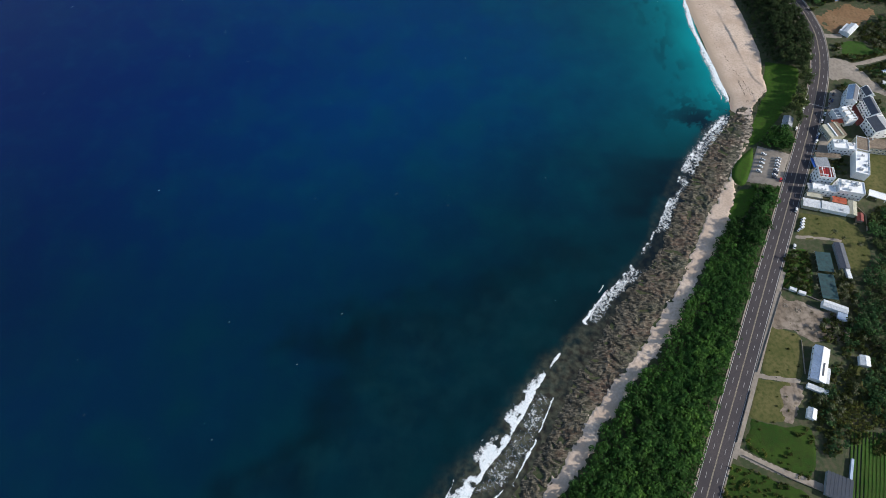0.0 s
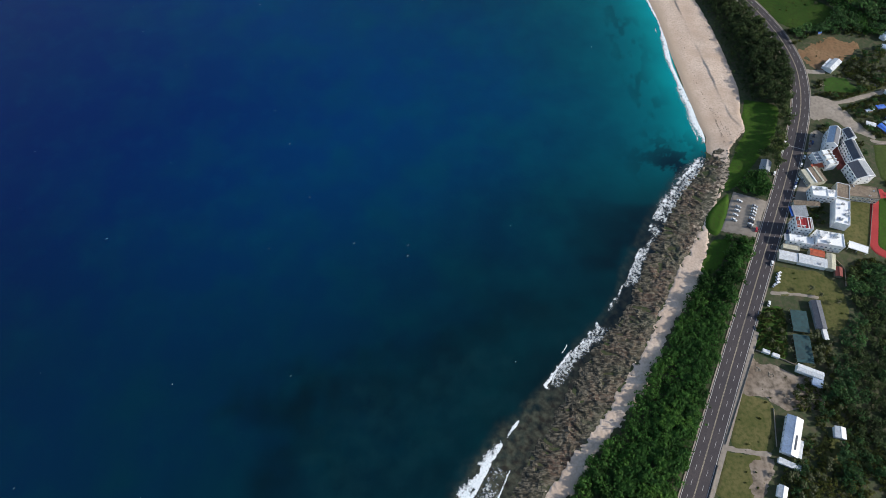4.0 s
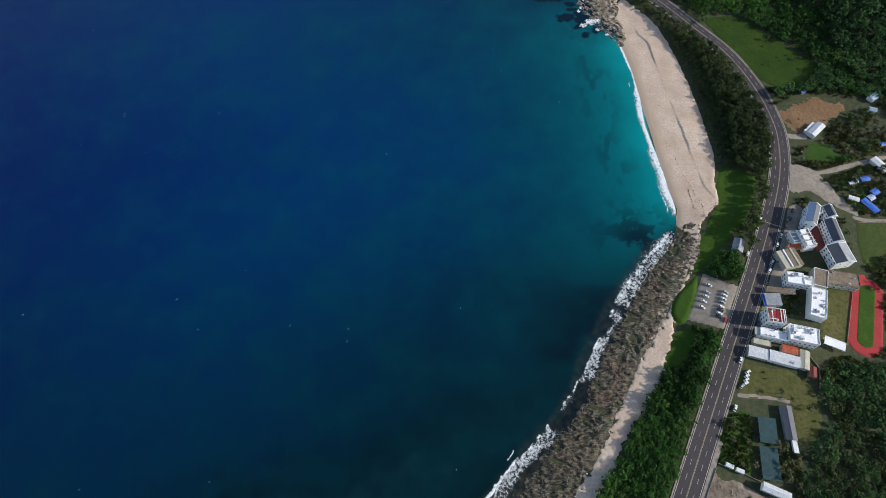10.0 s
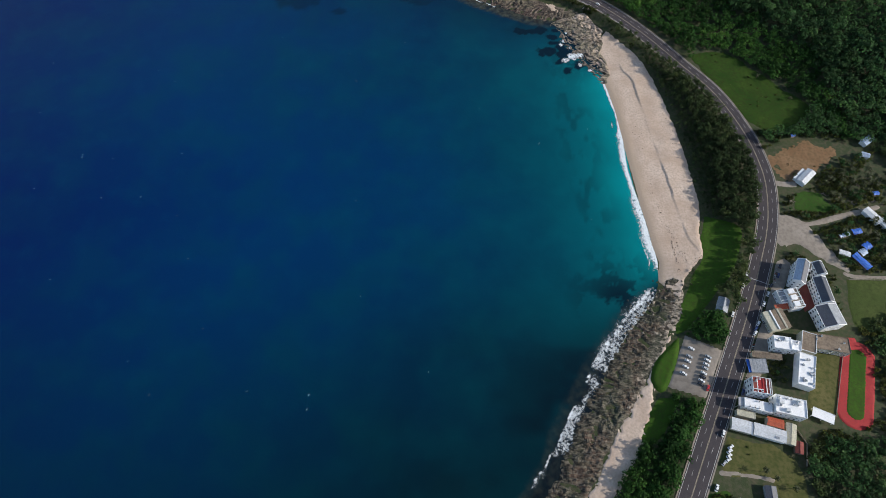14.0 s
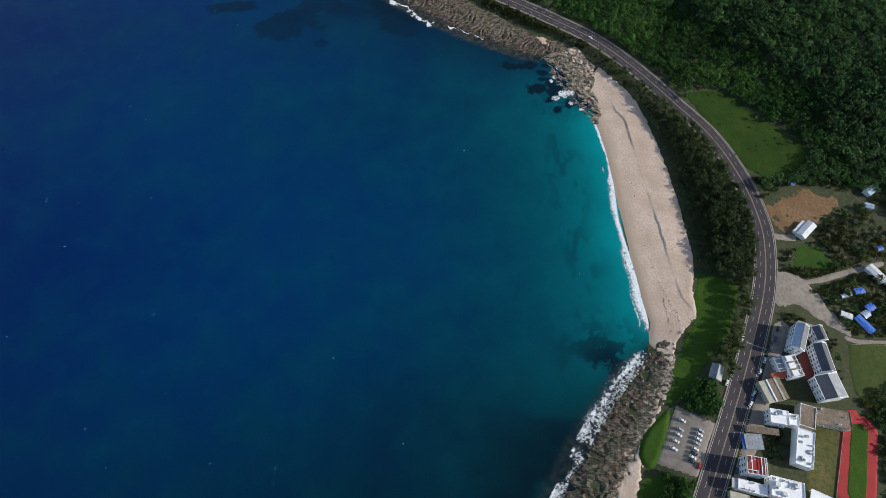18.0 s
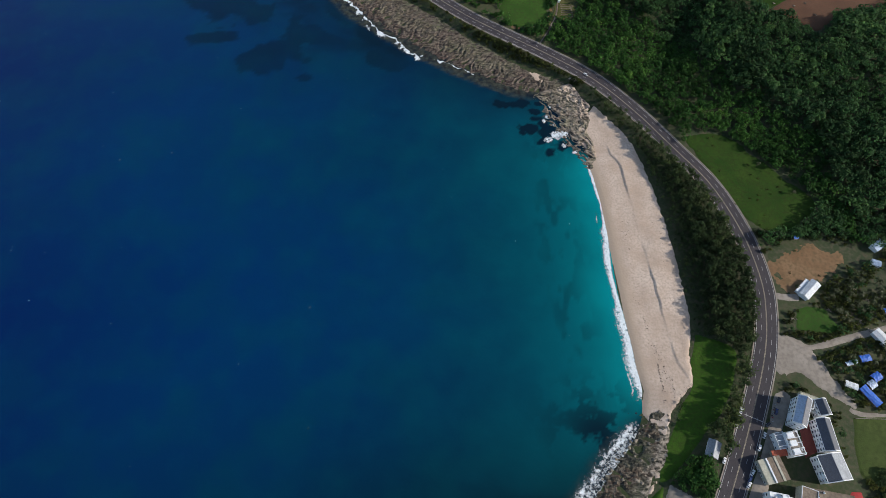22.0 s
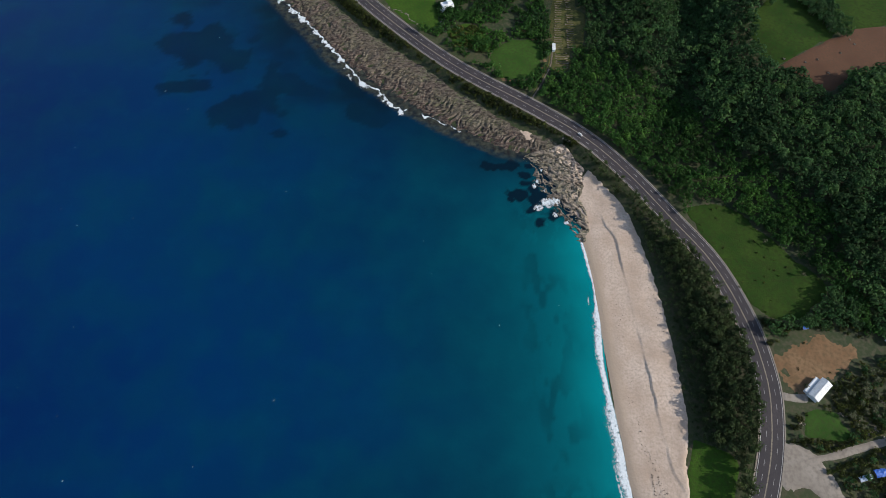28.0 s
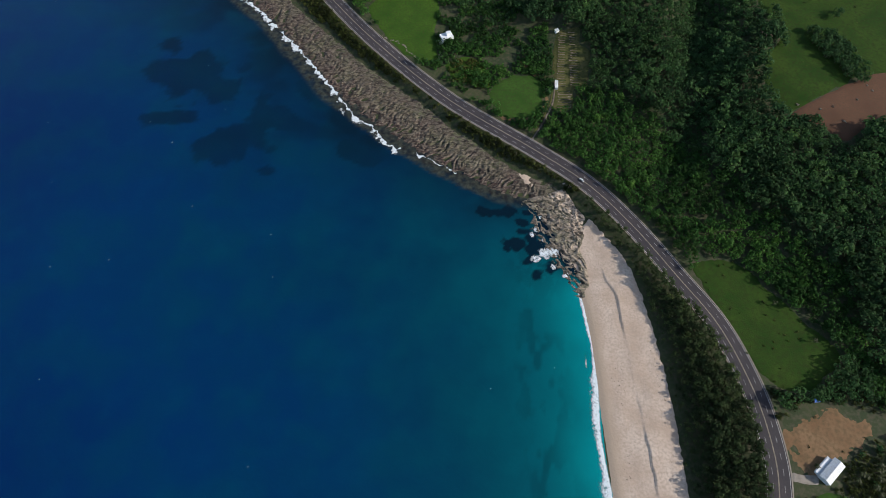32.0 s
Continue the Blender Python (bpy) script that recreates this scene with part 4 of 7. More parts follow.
GARDEN = [(200, 88), (224, 84), (238, 82), (237, 68), (229, 52), (215, 56), (192, 72)]
GRASS_S = [(176, 63), (190, 57), (226, 38), (240, 5), (150, 5), (160, 34)]
CROP = [(268, 72), (290, 78), (322, 80), (300, 0), (248, 0), (258, 42)]
DIRT = [(243, 182), (266, 170), (282, 164), (284, 146), (262, 144), (246, 150), (234, 156)]
FIELD_E = [(401, 372), (440, 373), (440, 334), (413, 328), (394, 336)]
PLAZA = [(364.1, 431.3), (375.7, 429.0), (386.2, 423.4), (392.1, 407.4), (399.2, 393.8), (407.1, 382.3), (403.4, 377.9), (394.3, 384.7), (385.6, 392.8), (373.9, 402.8), (356.9, 403.9)]
PITCH = [(361, 315), (377, 308), (360, 268), (343, 274)]

area("lawn", LAWN, M_LAWN, rag=1.5, label="bright mown lawn between the beach and the trees", category="lawn")
area("lawn", HEDGE, M_LAWN, rag=0.8, lift=1.5, soft=0.6, label="bright green mound of low shrubs beside the car park", category="lawn")
area("lawn", LAWN_LOW, M_LAWN, rag=1.5, label="bright strip of grass above the sand", category="lawn")
area("car_park", LOT, M_CONC, rag=0.4, lift=0.3, soft=0.8, rounded=False, label="pale concrete car park beside the coast road", category="car park")
area("meadow", MEADOW, M_MEADOW, rag=4, label="sloping green meadow beside the road", category="meadow")
area("clay_field", CLAY, M_ORANGE, rag=8, soft=0.06, grit=6, label="bare orange clay clearing", category="field")
area("lawn", CLAY_LAWN, M_GRASS, rag=3, label="small green plot beside the clay clearing", category="lawn")
area("pasture", HILL_FIELD, M_MEADOW, rag=4, step=2.5, label="wide green pasture on the hill", category="field")
area("ploughed_field", PLOUGHED, M_BROWN, rag=3, lift=0.4, step=2, label="ploughed red-brown field on the hill", category="field")
area("pasture", GREEN_A, M_LAWN, rag=3, label="green plot in front of a small house", category="field")
area("pasture", GREEN_B, M_GRASS, rag=5, grit=3, label="round green clearing ringed by trees", category="field")
area("pasture", GREEN_C, M_LAWN, rag=6, grit=3, label="green slope of low plants", category="field")
area("farm_plot", FARM, M_OLIVE, rag=1.5, label="tilled vegetable plot with rows of beds", category="field")
area("yard", YARD, M_OLIVE, rag=3, label="dry grass yard behind the parked cars", category="yard")
area("yard", OLIVE_A, M_OLIVE, rag=1.2, label="square plot of dry olive grass", category="yard")
area("yard", OLIVE_B, M_OLIVE, rag=3, rounded=False, label="plot of patchy dry grass", category="yard")
area("garden_plot", GARDEN, M_MEADOW, rag=3, label="green garden plot above the lane", category="garden")
area("lawn", GRASS_S, M_MEADOW, rag=3, label="rough green grass below the lane", category="lawn")
area("crop_field", CROP, M_MEADOW, rag=1.5, label="dark green field of planted rows", category="field")
area("dirt_yard", DIRT, M_DIRT, rag=5, label="bare pale dirt yard with scattered rubble", category="yard")
area("field", FIELD_E, M_FIELD, rag=2, label="olive green field east of the houses", category="field")
area("side_road", PLAZA, M_CONC, rag=2.5, grit=2.5, lift=0.3, label="wide pale concrete side road mouth", category="road")
area("lane", band([(183, 70), (199, 61), (215, 54), (232, 47), (250, 36), (270, 20)], 5.0), M_CONC, rag=0.6, lift=0.34, soft=0.6, label="narrow concrete lane", category="lane")
area("lane", band([(378, 421), (395, 424), (419, 431), (450, 440)], 4.5), M_CONC, rag=1.0, lift=0.34, soft=0.5, label="pale gravel lane between plots", category="lane")
area("lane", band([(400, 378), (410, 374.5), (440, 374)], 3.5), M_CONC, rag=0.8, lift=0.34, soft=0.5, label="narrow concrete lane beside the field", category="lane")
area("lane", band([(372, 463), (380, 462), (388, 462)], 5), M_CONC, rag=1.0, lift=0.34, soft=0.5, label="short concrete drive to a white-roofed house", category="lane")
area("lane", band([(212, 119), (225, 117), (240, 115)], 3.5), M_CONC, rag=0.8, lift=0.34, soft=0.5, label="pale gravel drive", category="lane")
area("lane", band([(272, 231), (290, 230), (308, 227)], 3.5), M_CONC, rag=1.0, lift=0.34, soft=0.5, label="pale gravel drive to the yard", category="lane")
for side in (-1.1, 1.1):
    area("lane", band([(204.7 + side, 730), (205.7 + side, 734), (216.3 + side, 755.8), (225 + side, 778.5), (227.5 + side, 796)], 1.5), M_OLIVE if side < 0 else M_DIRT, rag=0.5, lift=0.34, soft=0.6, step=0.8, label="pale wheel rut of a farm track", category="lane")
area("clay_bank", band([(180, 757), (197.8, 756), (212.3, 765), (221, 780), (217.5, 792)], 3.0), M_ORANGE, rag=1.6, grit=2, lift=0.3, label="curved bare clay bank round the clearing", category="bank")
area("clay_bank", [(196, 831), (204, 826), (212, 823), (216, 811), (208, 812), (206, 819), (199, 825)], M_ORANGE, rag=2.0, grit=2, lift=0.3, label="bare clay cutting above the clearing", category="bank")
area("bare_patch", [(420, 850), (430, 848), (433, 862), (424, 868)], M_DIRT, rag=4, grit=3, lift=0.26, soft=0.05, label="worn brown patch in the pasture", category="field")
area("sand_pocket", [(195, 699), (201, 697), (209, 692), (207, 687), (200, 687), (196, 692)], M_SAND, rag=3, grit=3, lift=0.6, soft=0.15, step=0.8, label="pocket of pale sand among shore rocks", category="sand")
area("sand_pocket", [(226, 682), (233, 683), (238, 676), (234, 671), (227, 675)], M_SAND, rag=3, grit=3, lift=0.6, soft=0.15, step=0.8, label="pocket of pale sand among shore rocks", category="sand")
area("running_track", [(384, 325), (391, 325), (391, 312), (380, 312)], M_TRACK, rag=0.2, lift=0.34, soft=0.8, rounded=False, label="red run-up strip at the end of the track", category="track")
area("dirt_yard", [(221, 111), (229, 114), (240, 111), (233, 95), (225, 86), (220, 90), (220, 100)], M_DIRT, rag=4, grit=3, lift=0.26, soft=0.08, label="bare earth patch in dry grass", category="yard")
area("garden_plot", [(261, 218), (277, 220), (276, 204), (271, 182), (264, 180), (250, 188)], M_GRASS, rag=1.5, label="plot of yellow-green garden plants", category="garden")
area("garden_plot", [(277, 125), (288, 125), (284, 109), (270, 104)], M_OLIVE, rag=3, grit=2, label="small plot of dry grass among trees", category="garden")
area("lane", band([(116, 830), (122, 842), (118, 852)], 4), M_CONC, rag=0.8, lift=0.34, soft=0.5, label="concrete drive to a small house", category="lane")
area("forecourt", [(289, 262), (300, 285), (312, 308), (330, 342), (342, 366), (352, 388), (362, 386), (350, 362), (338, 338), (322, 306), (308, 284), (296, 258)], M_CONC, rag=0.6, lift=0.3, label="paved strip in front of the village houses", category="pavement")
area("courtyard", [(362, 368), (369, 371), (371, 350), (361, 345)], M_MAROON, rag=0.3, lift=0.36, rounded=False, soft=0.8, label="maroon paved courtyard between white houses", category="courtyard")
area("school_field", PITCH, M_OLIVE, rag=0.6, lift=0.3, label="olive grass field inside the school", category="field")
area("running_track", oval(380.5, 291, 66, 24.5, radians(69)), M_TRACK, rag=0.3, lift=0.36, soft=0.8, step=1.0, label="red oval running track", category="track")
area("track_infield", oval(380.8, 291, 54, 12.5, radians(69)), M_LAWN, rag=0.3, lift=0.46, soft=0.8, step=1.0, label="green infield of the running track", category="field")


# ---- trees ----
def leaf_crown(rng, clumps, lobes, rad, tall, leaf, droop=0.25, up=0.35):
    """Leaf clumps on the outside of a few lobes: kite-shaped pieces, crown base at z = 0."""
    c = np.c_[rng.normal(0, 0.42 * rad, lobes), rng.normal(0, 0.42 * rad, lobes), tall * rng.uniform(0.25, 0.7, lobes)]
    r = rng.uniform(0.38, 0.62, lobes) * rad
    which = rng.integers(0, lobes, clumps)
    d = rng.normal(size=(clumps, 3))
    d[:, 2] = np.abs(d[:, 2]) - 0.25
    d /= np.linalg.norm(d, axis=1)[:, None]
    p = c[which] + d * (r[which] * rng.uniform(0.75, 1.1, clumps))[:, None] * (1, 1, tall / rad * 0.55)
    n = d + (0, 0, up) + rng.normal(0, 0.24, (clumps, 3))
    n /= np.linalg.norm(n, axis=1)[:, None]
    u = np.cross(n, rng.normal(size=(clumps, 3)))
    u /= np.linalg.norm(u, axis=1)[:, None]
    v = np.cross(n, u)
    s = leaf * rng.uniform(0.6, 1.3, clumps)[:, None]
    verts = np.stack([p - u * s, p - v * s * 0.75 - n * s * droop, p + u * s, p + v * s * 0.75 - n * s * droop], 1)
    return verts.astype(np.float32)


rng = np.random.default_rng(7)
BROAD = [leaf_crown(rng, 118, 9, 3.7, 5.2, 0.70, 0.2, 0.15) for _ in range(6)]
LOW = [leaf_crown(rng, 112, 10, 3.2, 3.0, 0.66, 0.2, 0.3) for _ in range(6)]
PINE = [leaf_crown(rng, 120, 8, 2.8, 5.4, 0.54, 0.2, 0.1) for _ in range(6)]
SHRUB = [leaf_crown(rng, 44, 5, 1.8, 1.9, 0.52, 0.2, 0.2) for _ in range(5)]


def stand(name, crowns, places, sizes, lift, material, label):
    """A stand of trees joined into one mesh: crowns turned and scaled at each place."""
    z = ground_z(places[:, 0], places[:, 1])
    tint = np.clip(1.1 * (vnoise(places[:, 0] * 0.022, places[:, 1] * 0.022, 90, 3) - 0.5) + rng.normal(0, 0.20, len(places)), -0.5, 0.75)
    out, tones = [], []
    which = rng.integers(0, len(crowns), len(places))
    for k, c in enumerate(crowns):
        sel = np.where(which == k)[0]
        if not len(sel):
            continue
        a, s = rng.uniform(0, 2 * math.pi, len(sel)), sizes[sel]
        ca, sa = np.cos(a)[:, None], np.sin(a)[:, None]
        v = c.reshape(-1, 3)
        x = (v[:, 0] * ca - v[:, 1] * sa) * s[:, None] + places[sel, 0][:, None]
        y = (v[:, 0] * sa + v[:, 1] * ca) * s[:, None] + places[sel, 1][:, None]
        zz = v[None, :, 2] * s[:, None] * rng.uniform(0.85, 1.2, (len(sel), 1)) + (z[sel] + lift * s)[:, None]
        out.append(np.stack([x, y, zz], -1).reshape(-1, 3))
        tones.append(np.repeat(tint[sel], len(v)))
    v = np.concatenate(out)
    ob = new(name, raw_mesh(name, v, np.arange(len(v)).reshape(-1, 4), material))
    ob.data.attributes.new("tone", 'FLOAT', 'POINT').data.foreach_set("value", np.concatenate(tones).astype(np.float32))
    return tagged(ob, label, "trees", kind="stuff")


def scatter(x0, x1, y0, y1, gap, ok):
    x, y = np.meshgrid(np.arange(x0, x1, gap), np.arange(y0, y1, gap))
    x, y = x.ravel() + rng.uniform(-0.48, 0.48, x.size) * gap, y.ravel() + rng.uniform(-0.48, 0.48, x.size) * gap
    k = ok(x, y)
    return np.stack([x[k], y[k]], 1)


def out_of(polys, x, y, margin=0.0):
    free = np.ones(x.shape, bool)
    for p in polys:
        line = smooth_line([*p, p[0]], 6)
        free &= ~within(line, x, y)
        if margin:
            free &= to_line(line, x, y) > margin
    return free


CLEAR = [LAWN, HEDGE, LAWN_LOW, LOT, MEADOW, CLAY, CLAY_LAWN, HILL_FIELD, PLOUGHED, GREEN_A, GREEN_B, FARM]
TOWN = [(190, -40), (240, 130), (262, 232), (292, 300), (350, 420), (368, 470), (372, 505), (440, 512), (470, 480), (470, 372), (405, 336), (400, 265), (362, 256), (328, 244), (328, 215), (306, 190), (292, 160), (296, 130), (262, 92), (320, 92), (320, -40)]


def coast_wood(x, y):
    p, r = signed(PLANTS_C, x, y), signed(ROAD_C, x, y)
    return (p > -2.5 + 8 * vnoise(x * 0.13, y * 0.13, 52, 2)) & (r < -11.0 + 1.7 * (y > 345) * (y < 690)) & out_of(CLEAR, x, y) & (np.hypot(x - 297, y - 351) > 9.5)


def east_wood(x, y):
    r = signed(ROAD_C, x, y)
    return (r > 13.5) & (x < 325 + 0.41 * y) & (y < 1000) & out_of([*CLEAR, TOWN], x, y, 2.0) & (vnoise(x * 0.03, y * 0.03, 51) > 0.10)


FARMLAND = [(88, 832), (100, 920), (235, 905), (232, 752), (205, 742), (160, 772)]
LANE_N = np.array([(204, 728), (214, 748), (224, 771), (230, 800)], float)
south = scatter(-60, 300, -40, 345, 3.5, lambda x, y: coast_wood(x, y) & (y < 345))
middle = scatter(250, 372, 345, 700, 3.9, lambda x, y: coast_wood(x, y) & (y >= 345) & (y < 690))
north = scatter(-120, 262, 680, 1010, 2.2, lambda x, y: coast_wood(x, y) & (y >= 680))
east = scatter(-60, 720, 480, 1000, 5.9, lambda x, y: east_wood(x, y) & (to_line(LANE_N, x, y) > 4) & (out_of([FARMLAND], x, y) | (vnoise(x * 0.05, y * 0.05, 57) > 0.60)) & (x > 20 + (900 - y) * 0.4) & (y > 505))
thicket = scatter(80, 240, 735, 930, 2.8, lambda x, y: ~out_of([FARMLAND], x, y) & out_of([*CLEAR, GREEN_C], x, y) & (to_line(LANE_N, x, y) > 2.5) & (vnoise(x * 0.07, y * 0.07, 58) > 0.47))
inland = scatter(280, 540, -60, 520, 5.2, lambda x, y: east_wood(x, y))


def tree_kind(name, crown, trunk_h, trunk_r, material, label, category, group):
    """A single tree: tapered trunk with limbs, and a crown of leaf clumps; the foot is at its origin."""
    tree = tagged(new(name), label, category, group)
    bm = bmesh.new()
    bmesh.ops.create_cone(bm, segments=7, radius1=trunk_r, radius2=trunk_r * 0.5, depth=trunk_h + 2.0, matrix=Matrix.Translation((0, 0, trunk_h / 2 + 0.6)))
    for k in range(4):
        bmesh.ops.create_cone(bm, segments=5, radius1=trunk_r * 0.5, radius2=trunk_r * 0.15, depth=2.6,
                              matrix=pose(0, 0, trunk_h, 0, 0, k * 97) @ pose(0, 0, 0, 0, 48, 0) @ Matrix.Translation((0, 0, 1.2)))
    part("trunk", bm, M_BARK, tree)
    me = raw_mesh("crown", crown.reshape(-1, 3) + (0, 0, trunk_h), np.arange(crown.shape[0] * 4).reshape(-1, 4), material)
    me.attributes.new("tone", 'FLOAT', 'POINT').data.foreach_set("value", np.full(len(me.vertices), random.uniform(-0.25, 0.3), np.float32))
    new("crown", me).parent = tree
    return tree


def plant(kinds, places, lo, hi):
    first = [True] * len(kinds)
    for k, (x, y) in enumerate(places):
        i, s = k % len(kinds), random.uniform(lo, hi)
        m = pose(x, y, gz(x, y) - 0.25, 0, 0, random.uniform(0, 360))
        if first[i]:
            kinds[i].matrix_basis = m @ Matrix.Diagonal((s, s, s, 1))
            first[i] = False
        else:
            ob = copy_thing(kinds[i], m)
            ob.scale = (s, s, s)


def split(places, n, near):
    """The n places nearest to a spot, and the rest."""
    order = np.argsort(np.hypot(places[:, 0] - near[0], places[:, 1] - near[1]))
    return places[order[:n]], places[order[n:]]


def edge_size(places):
    """Smaller trees towards the sand."""
    return np.maximum(0.3 + 0.7 * ease(0, 22, signed(PLANTS_C, places[:, 0], places[:, 1])), 0.62 * (places[:, 1] > 575))


near_s, rest_s = split(south, 140, (215, 190))
inner = signed(PLANTS_C, middle[:, 0], middle[:, 1]) > 17
near_m, rest_m = split(middle[inner], 120, (330, 470))
rest_m = np.vstack([rest_m, middle[~inner]])
near_e, rest_e = split(east, 30, (385, 520))
plant([tree_kind("coast_tree", c, 1.4, 0.2, M_LUSH, "leafy bright green tree in the belt beside the road", "tree", "coastal tree belt") for c in LOW[:4]], near_s, 0.75, 1.2)
plant([tree_kind("pine_tree", c, 3.0, 0.24, M_PINE, "dark feathery tree behind the beach", "tree", "trees behind the beach") for c in PINE[:4]], near_m, 0.9, 1.45)
plant([tree_kind("wood_tree", c, 3.0, 0.24, M_LEAF, "dense green tree at the edge of the wood", "tree", "trees at the wood's edge") for c in BROAD[4:]], near_e, 0.9, 1.3)
fringe = signed(PLANTS_C, rest_s[:, 0], rest_s[:, 1]) < 9
edge_s, rest_s = rest_s[fringe & (rest_s[:, 1] < 265)], rest_s[~fringe]
stand("fringe_trees", BROAD, edge_s, rng.uniform(0.45, 1.25, len(edge_s)), 1.0, M_LUSH, "uneven row of green trees overhanging the sand")
stand("coastal_trees", LOW, rest_s, rng.uniform(0.6, 1.5, len(rest_s)) * edge_size(rest_s), 1.2, M_LUSH, "dense bright green trees between the sand and the road")
stand("beach_trees", PINE, rest_m, rng.uniform(0.85, 1.5, len(rest_m)) * edge_size(rest_m), 1.6, M_PINE, "dense dark feathery trees behind the beach")
stand("shore_shrubs", SHRUB, north, rng.uniform(0.7, 1.4, len(north)), 0.3, M_SHRUB, "low olive shrubs between the reef and the road")
stand("farmland_shrubs", SHRUB, thicket, rng.uniform(0.7, 1.5, len(thicket)), 0.3, M_LUSH, "patchy green shrubs between small farm plots")
field_trees = np.vstack([scatter(458, 508, 792, 868, 4.6, lambda x, y: np.hypot((x - 482 + 0.35 * (y - 830)) / 14, (y - 830) / 37) + 0.5 * (vnoise(x * 0.08, y * 0.08, 98) - 0.5) < 1), [(494, 881), (501, 889), (497, 884)], [(437 + 0.15 * k, 838 + 4 * k) for k in range(14)]])
plant([tree_kind("field_tree", c, 3.0, 0.24, M_LEAF, "dark rounded tree standing in the pasture", "tree", "pasture trees") for c in BROAD[:2]], field_trees, 0.8, 1.15)
by_road = signed(ROAD_C, rest_e[:, 0], rest_e[:, 1]) + 50 * (vnoise(rest_e[:, 0] * 0.02, rest_e[:, 1] * 0.02, 93) - 0.5) < 95
side_e, rest_e = rest_e[by_road], rest_e[~by_road]
stand("roadside_wood", BROAD, side_e, rng.uniform(0.75, 1.35, len(side_e)), 0.9, M_LUSH, "bright leafy green trees along the road")
wood_size = rng.uniform(0.65, 1.45, len(rest_e)) * (0.45 + 1.2 * vnoise(rest_e[:, 0] * 0.018, rest_e[:, 1] * 0.018, 91))
stand("woodland", BROAD, rest_e, wood_size, 2.6, M_LEAF, "dense dark green woodland on the slope")
under = scatter(100, 640, 520, 1000, 4.9, lambda x, y: east_wood(x, y) & (to_line(LANE_N, x, y) > 4) & (vnoise(x * 0.018, y * 0.018, 91) < 0.52) & (x > 20 + (900 - y) * 0.4))
stand("wood_undergrowth", SHRUB, under, rng.uniform(0.9, 1.7, len(under)), 0.4, M_LEAF, "leafy green undergrowth between the woodland trees")
mixed = vnoise(inland[:, 0] * 0.05, inland[:, 1] * 0.05, 95) > 0.5
stand("inland_trees", BROAD, inland[mixed], rng.uniform(0.6, 1.3, mixed.sum()), 1.4, M_LEAF, "dense dark green trees behind the village")
stand("inland_shrubs", LOW, inland[~mixed], rng.uniform(0.6, 1.3, (~mixed).sum()), 0.8, M_PINE, "lighter olive green low trees behind the village")


# ---- buildings ----
MESHES = {}


def kept(key, make, material):
    """A mesh made once and shared by alike pieces."""
    if key not in MESHES:
        bm = make()
        bm.normal_update()
        me = bpy.data.meshes.new(key[0])
        bm.to_mesh(me)
        bm.free()
        me.materials.append(material)
        MESHES[key] = me
    return MESHES[key]


def ring(w, h, t, d):
    """An upright frame in the xz plane, centred."""
    bm = bmesh.new()
    for sx, sz, x, z in ((w, t, 0, h / 2 - t), (w, t, 0, -h / 2), (t, h - 2 * t, -w / 2 + t / 2, -h / 2 + t), (t, h - 2 * t, w / 2 - t / 2, -h / 2 + t)):
        block(sx, d, sz, (x, 0, z), bm)
    return bm


def window(parent, m, w=1.6, h=1.5, name="window", glass=M_GLASS):
    win = share(name, kept(("window", w, h), lambda: ring(w, h, 0.14, 0.16), M_WHITE), parent, m)
    share("pane", kept(("pane", w, h, glass.name), lambda: block(w - 0.2, 0.05, h - 0.2, (0, 0, -h / 2 + 0.1)), glass), win, Matrix())
    share("sill", kept(("sill", w), lambda: block(w + 0.2, 0.24, 0.08, (0, -0.06, 0)), M_WHITE), win, pose(0, 0, -h / 2 - 0.08))
    return win


def wall_windows(b, sx, sy, side, rows, cols, first=1.7, storey=3.1, w=1.6, h=1.5):
    """Rows of windows on one wall: 0 is +x, 1 is -x, 2 is +y, 3 is -y in the building's own axes."""
    turn = {0: 90, 1: -90, 2: 180, 3: 0}[side]
    length = sy if side < 2 else sx
    for r in range(rows):
        for c in range(cols):
            u = (c + 0.5) / cols * length - length / 2
            x, y = {0: (sx / 2 + 0.03, u), 1: (-sx / 2 - 0.03, u), 2: (u, sy / 2 + 0.03), 3: (u, -sy / 2 - 0.03)}[side]
            window(b, pose(x, y, first + r * storey, 0, 0, turn), w, h)


def place(name, x, y, turn, label, category, group="", lift=0.15):
    ob = tagged(new(name), label, category, group)
    ob.matrix_basis = pose(x, y, gz(x, y) + lift, 0, 0, turn)
    return ob


def walls(b, sx, sy, h, material):
    part("wall", block(sx, sy, h + 0.8, (0, 0, -0.8)), material, b)


def ribbed(sx, sy, pitch):
    """A sheet-metal slab whose top carries upstanding seams, as one closed shell."""
    n = max(1, int(sx / pitch))
    prof = []
    for k in range(n + 1):
        x = -sx / 2 + 0.06 + k * (sx - 0.12) / n
        prof += [(x - 0.06, 0.14), (x - 0.05, 0.22), (x + 0.05, 0.22), (x + 0.06, 0.14)]
    prof += [(sx / 2, 0.0), (-sx / 2, 0.0)]
    bm = bmesh.new()
    a, c = ([bm.verts.new((x, y, z)) for x, z in prof] for y in (-sy / 2, sy / 2))
    bm.faces.new(a)
    bm.faces.new(c[::-1])
    for i in range(len(prof)):
        j = (i + 1) % len(prof)
        bm.faces.new((a[j], a[i], c[i], c[j]))
    bmesh.ops.recalc_face_normals(bm, faces=bm.faces)
    return bm


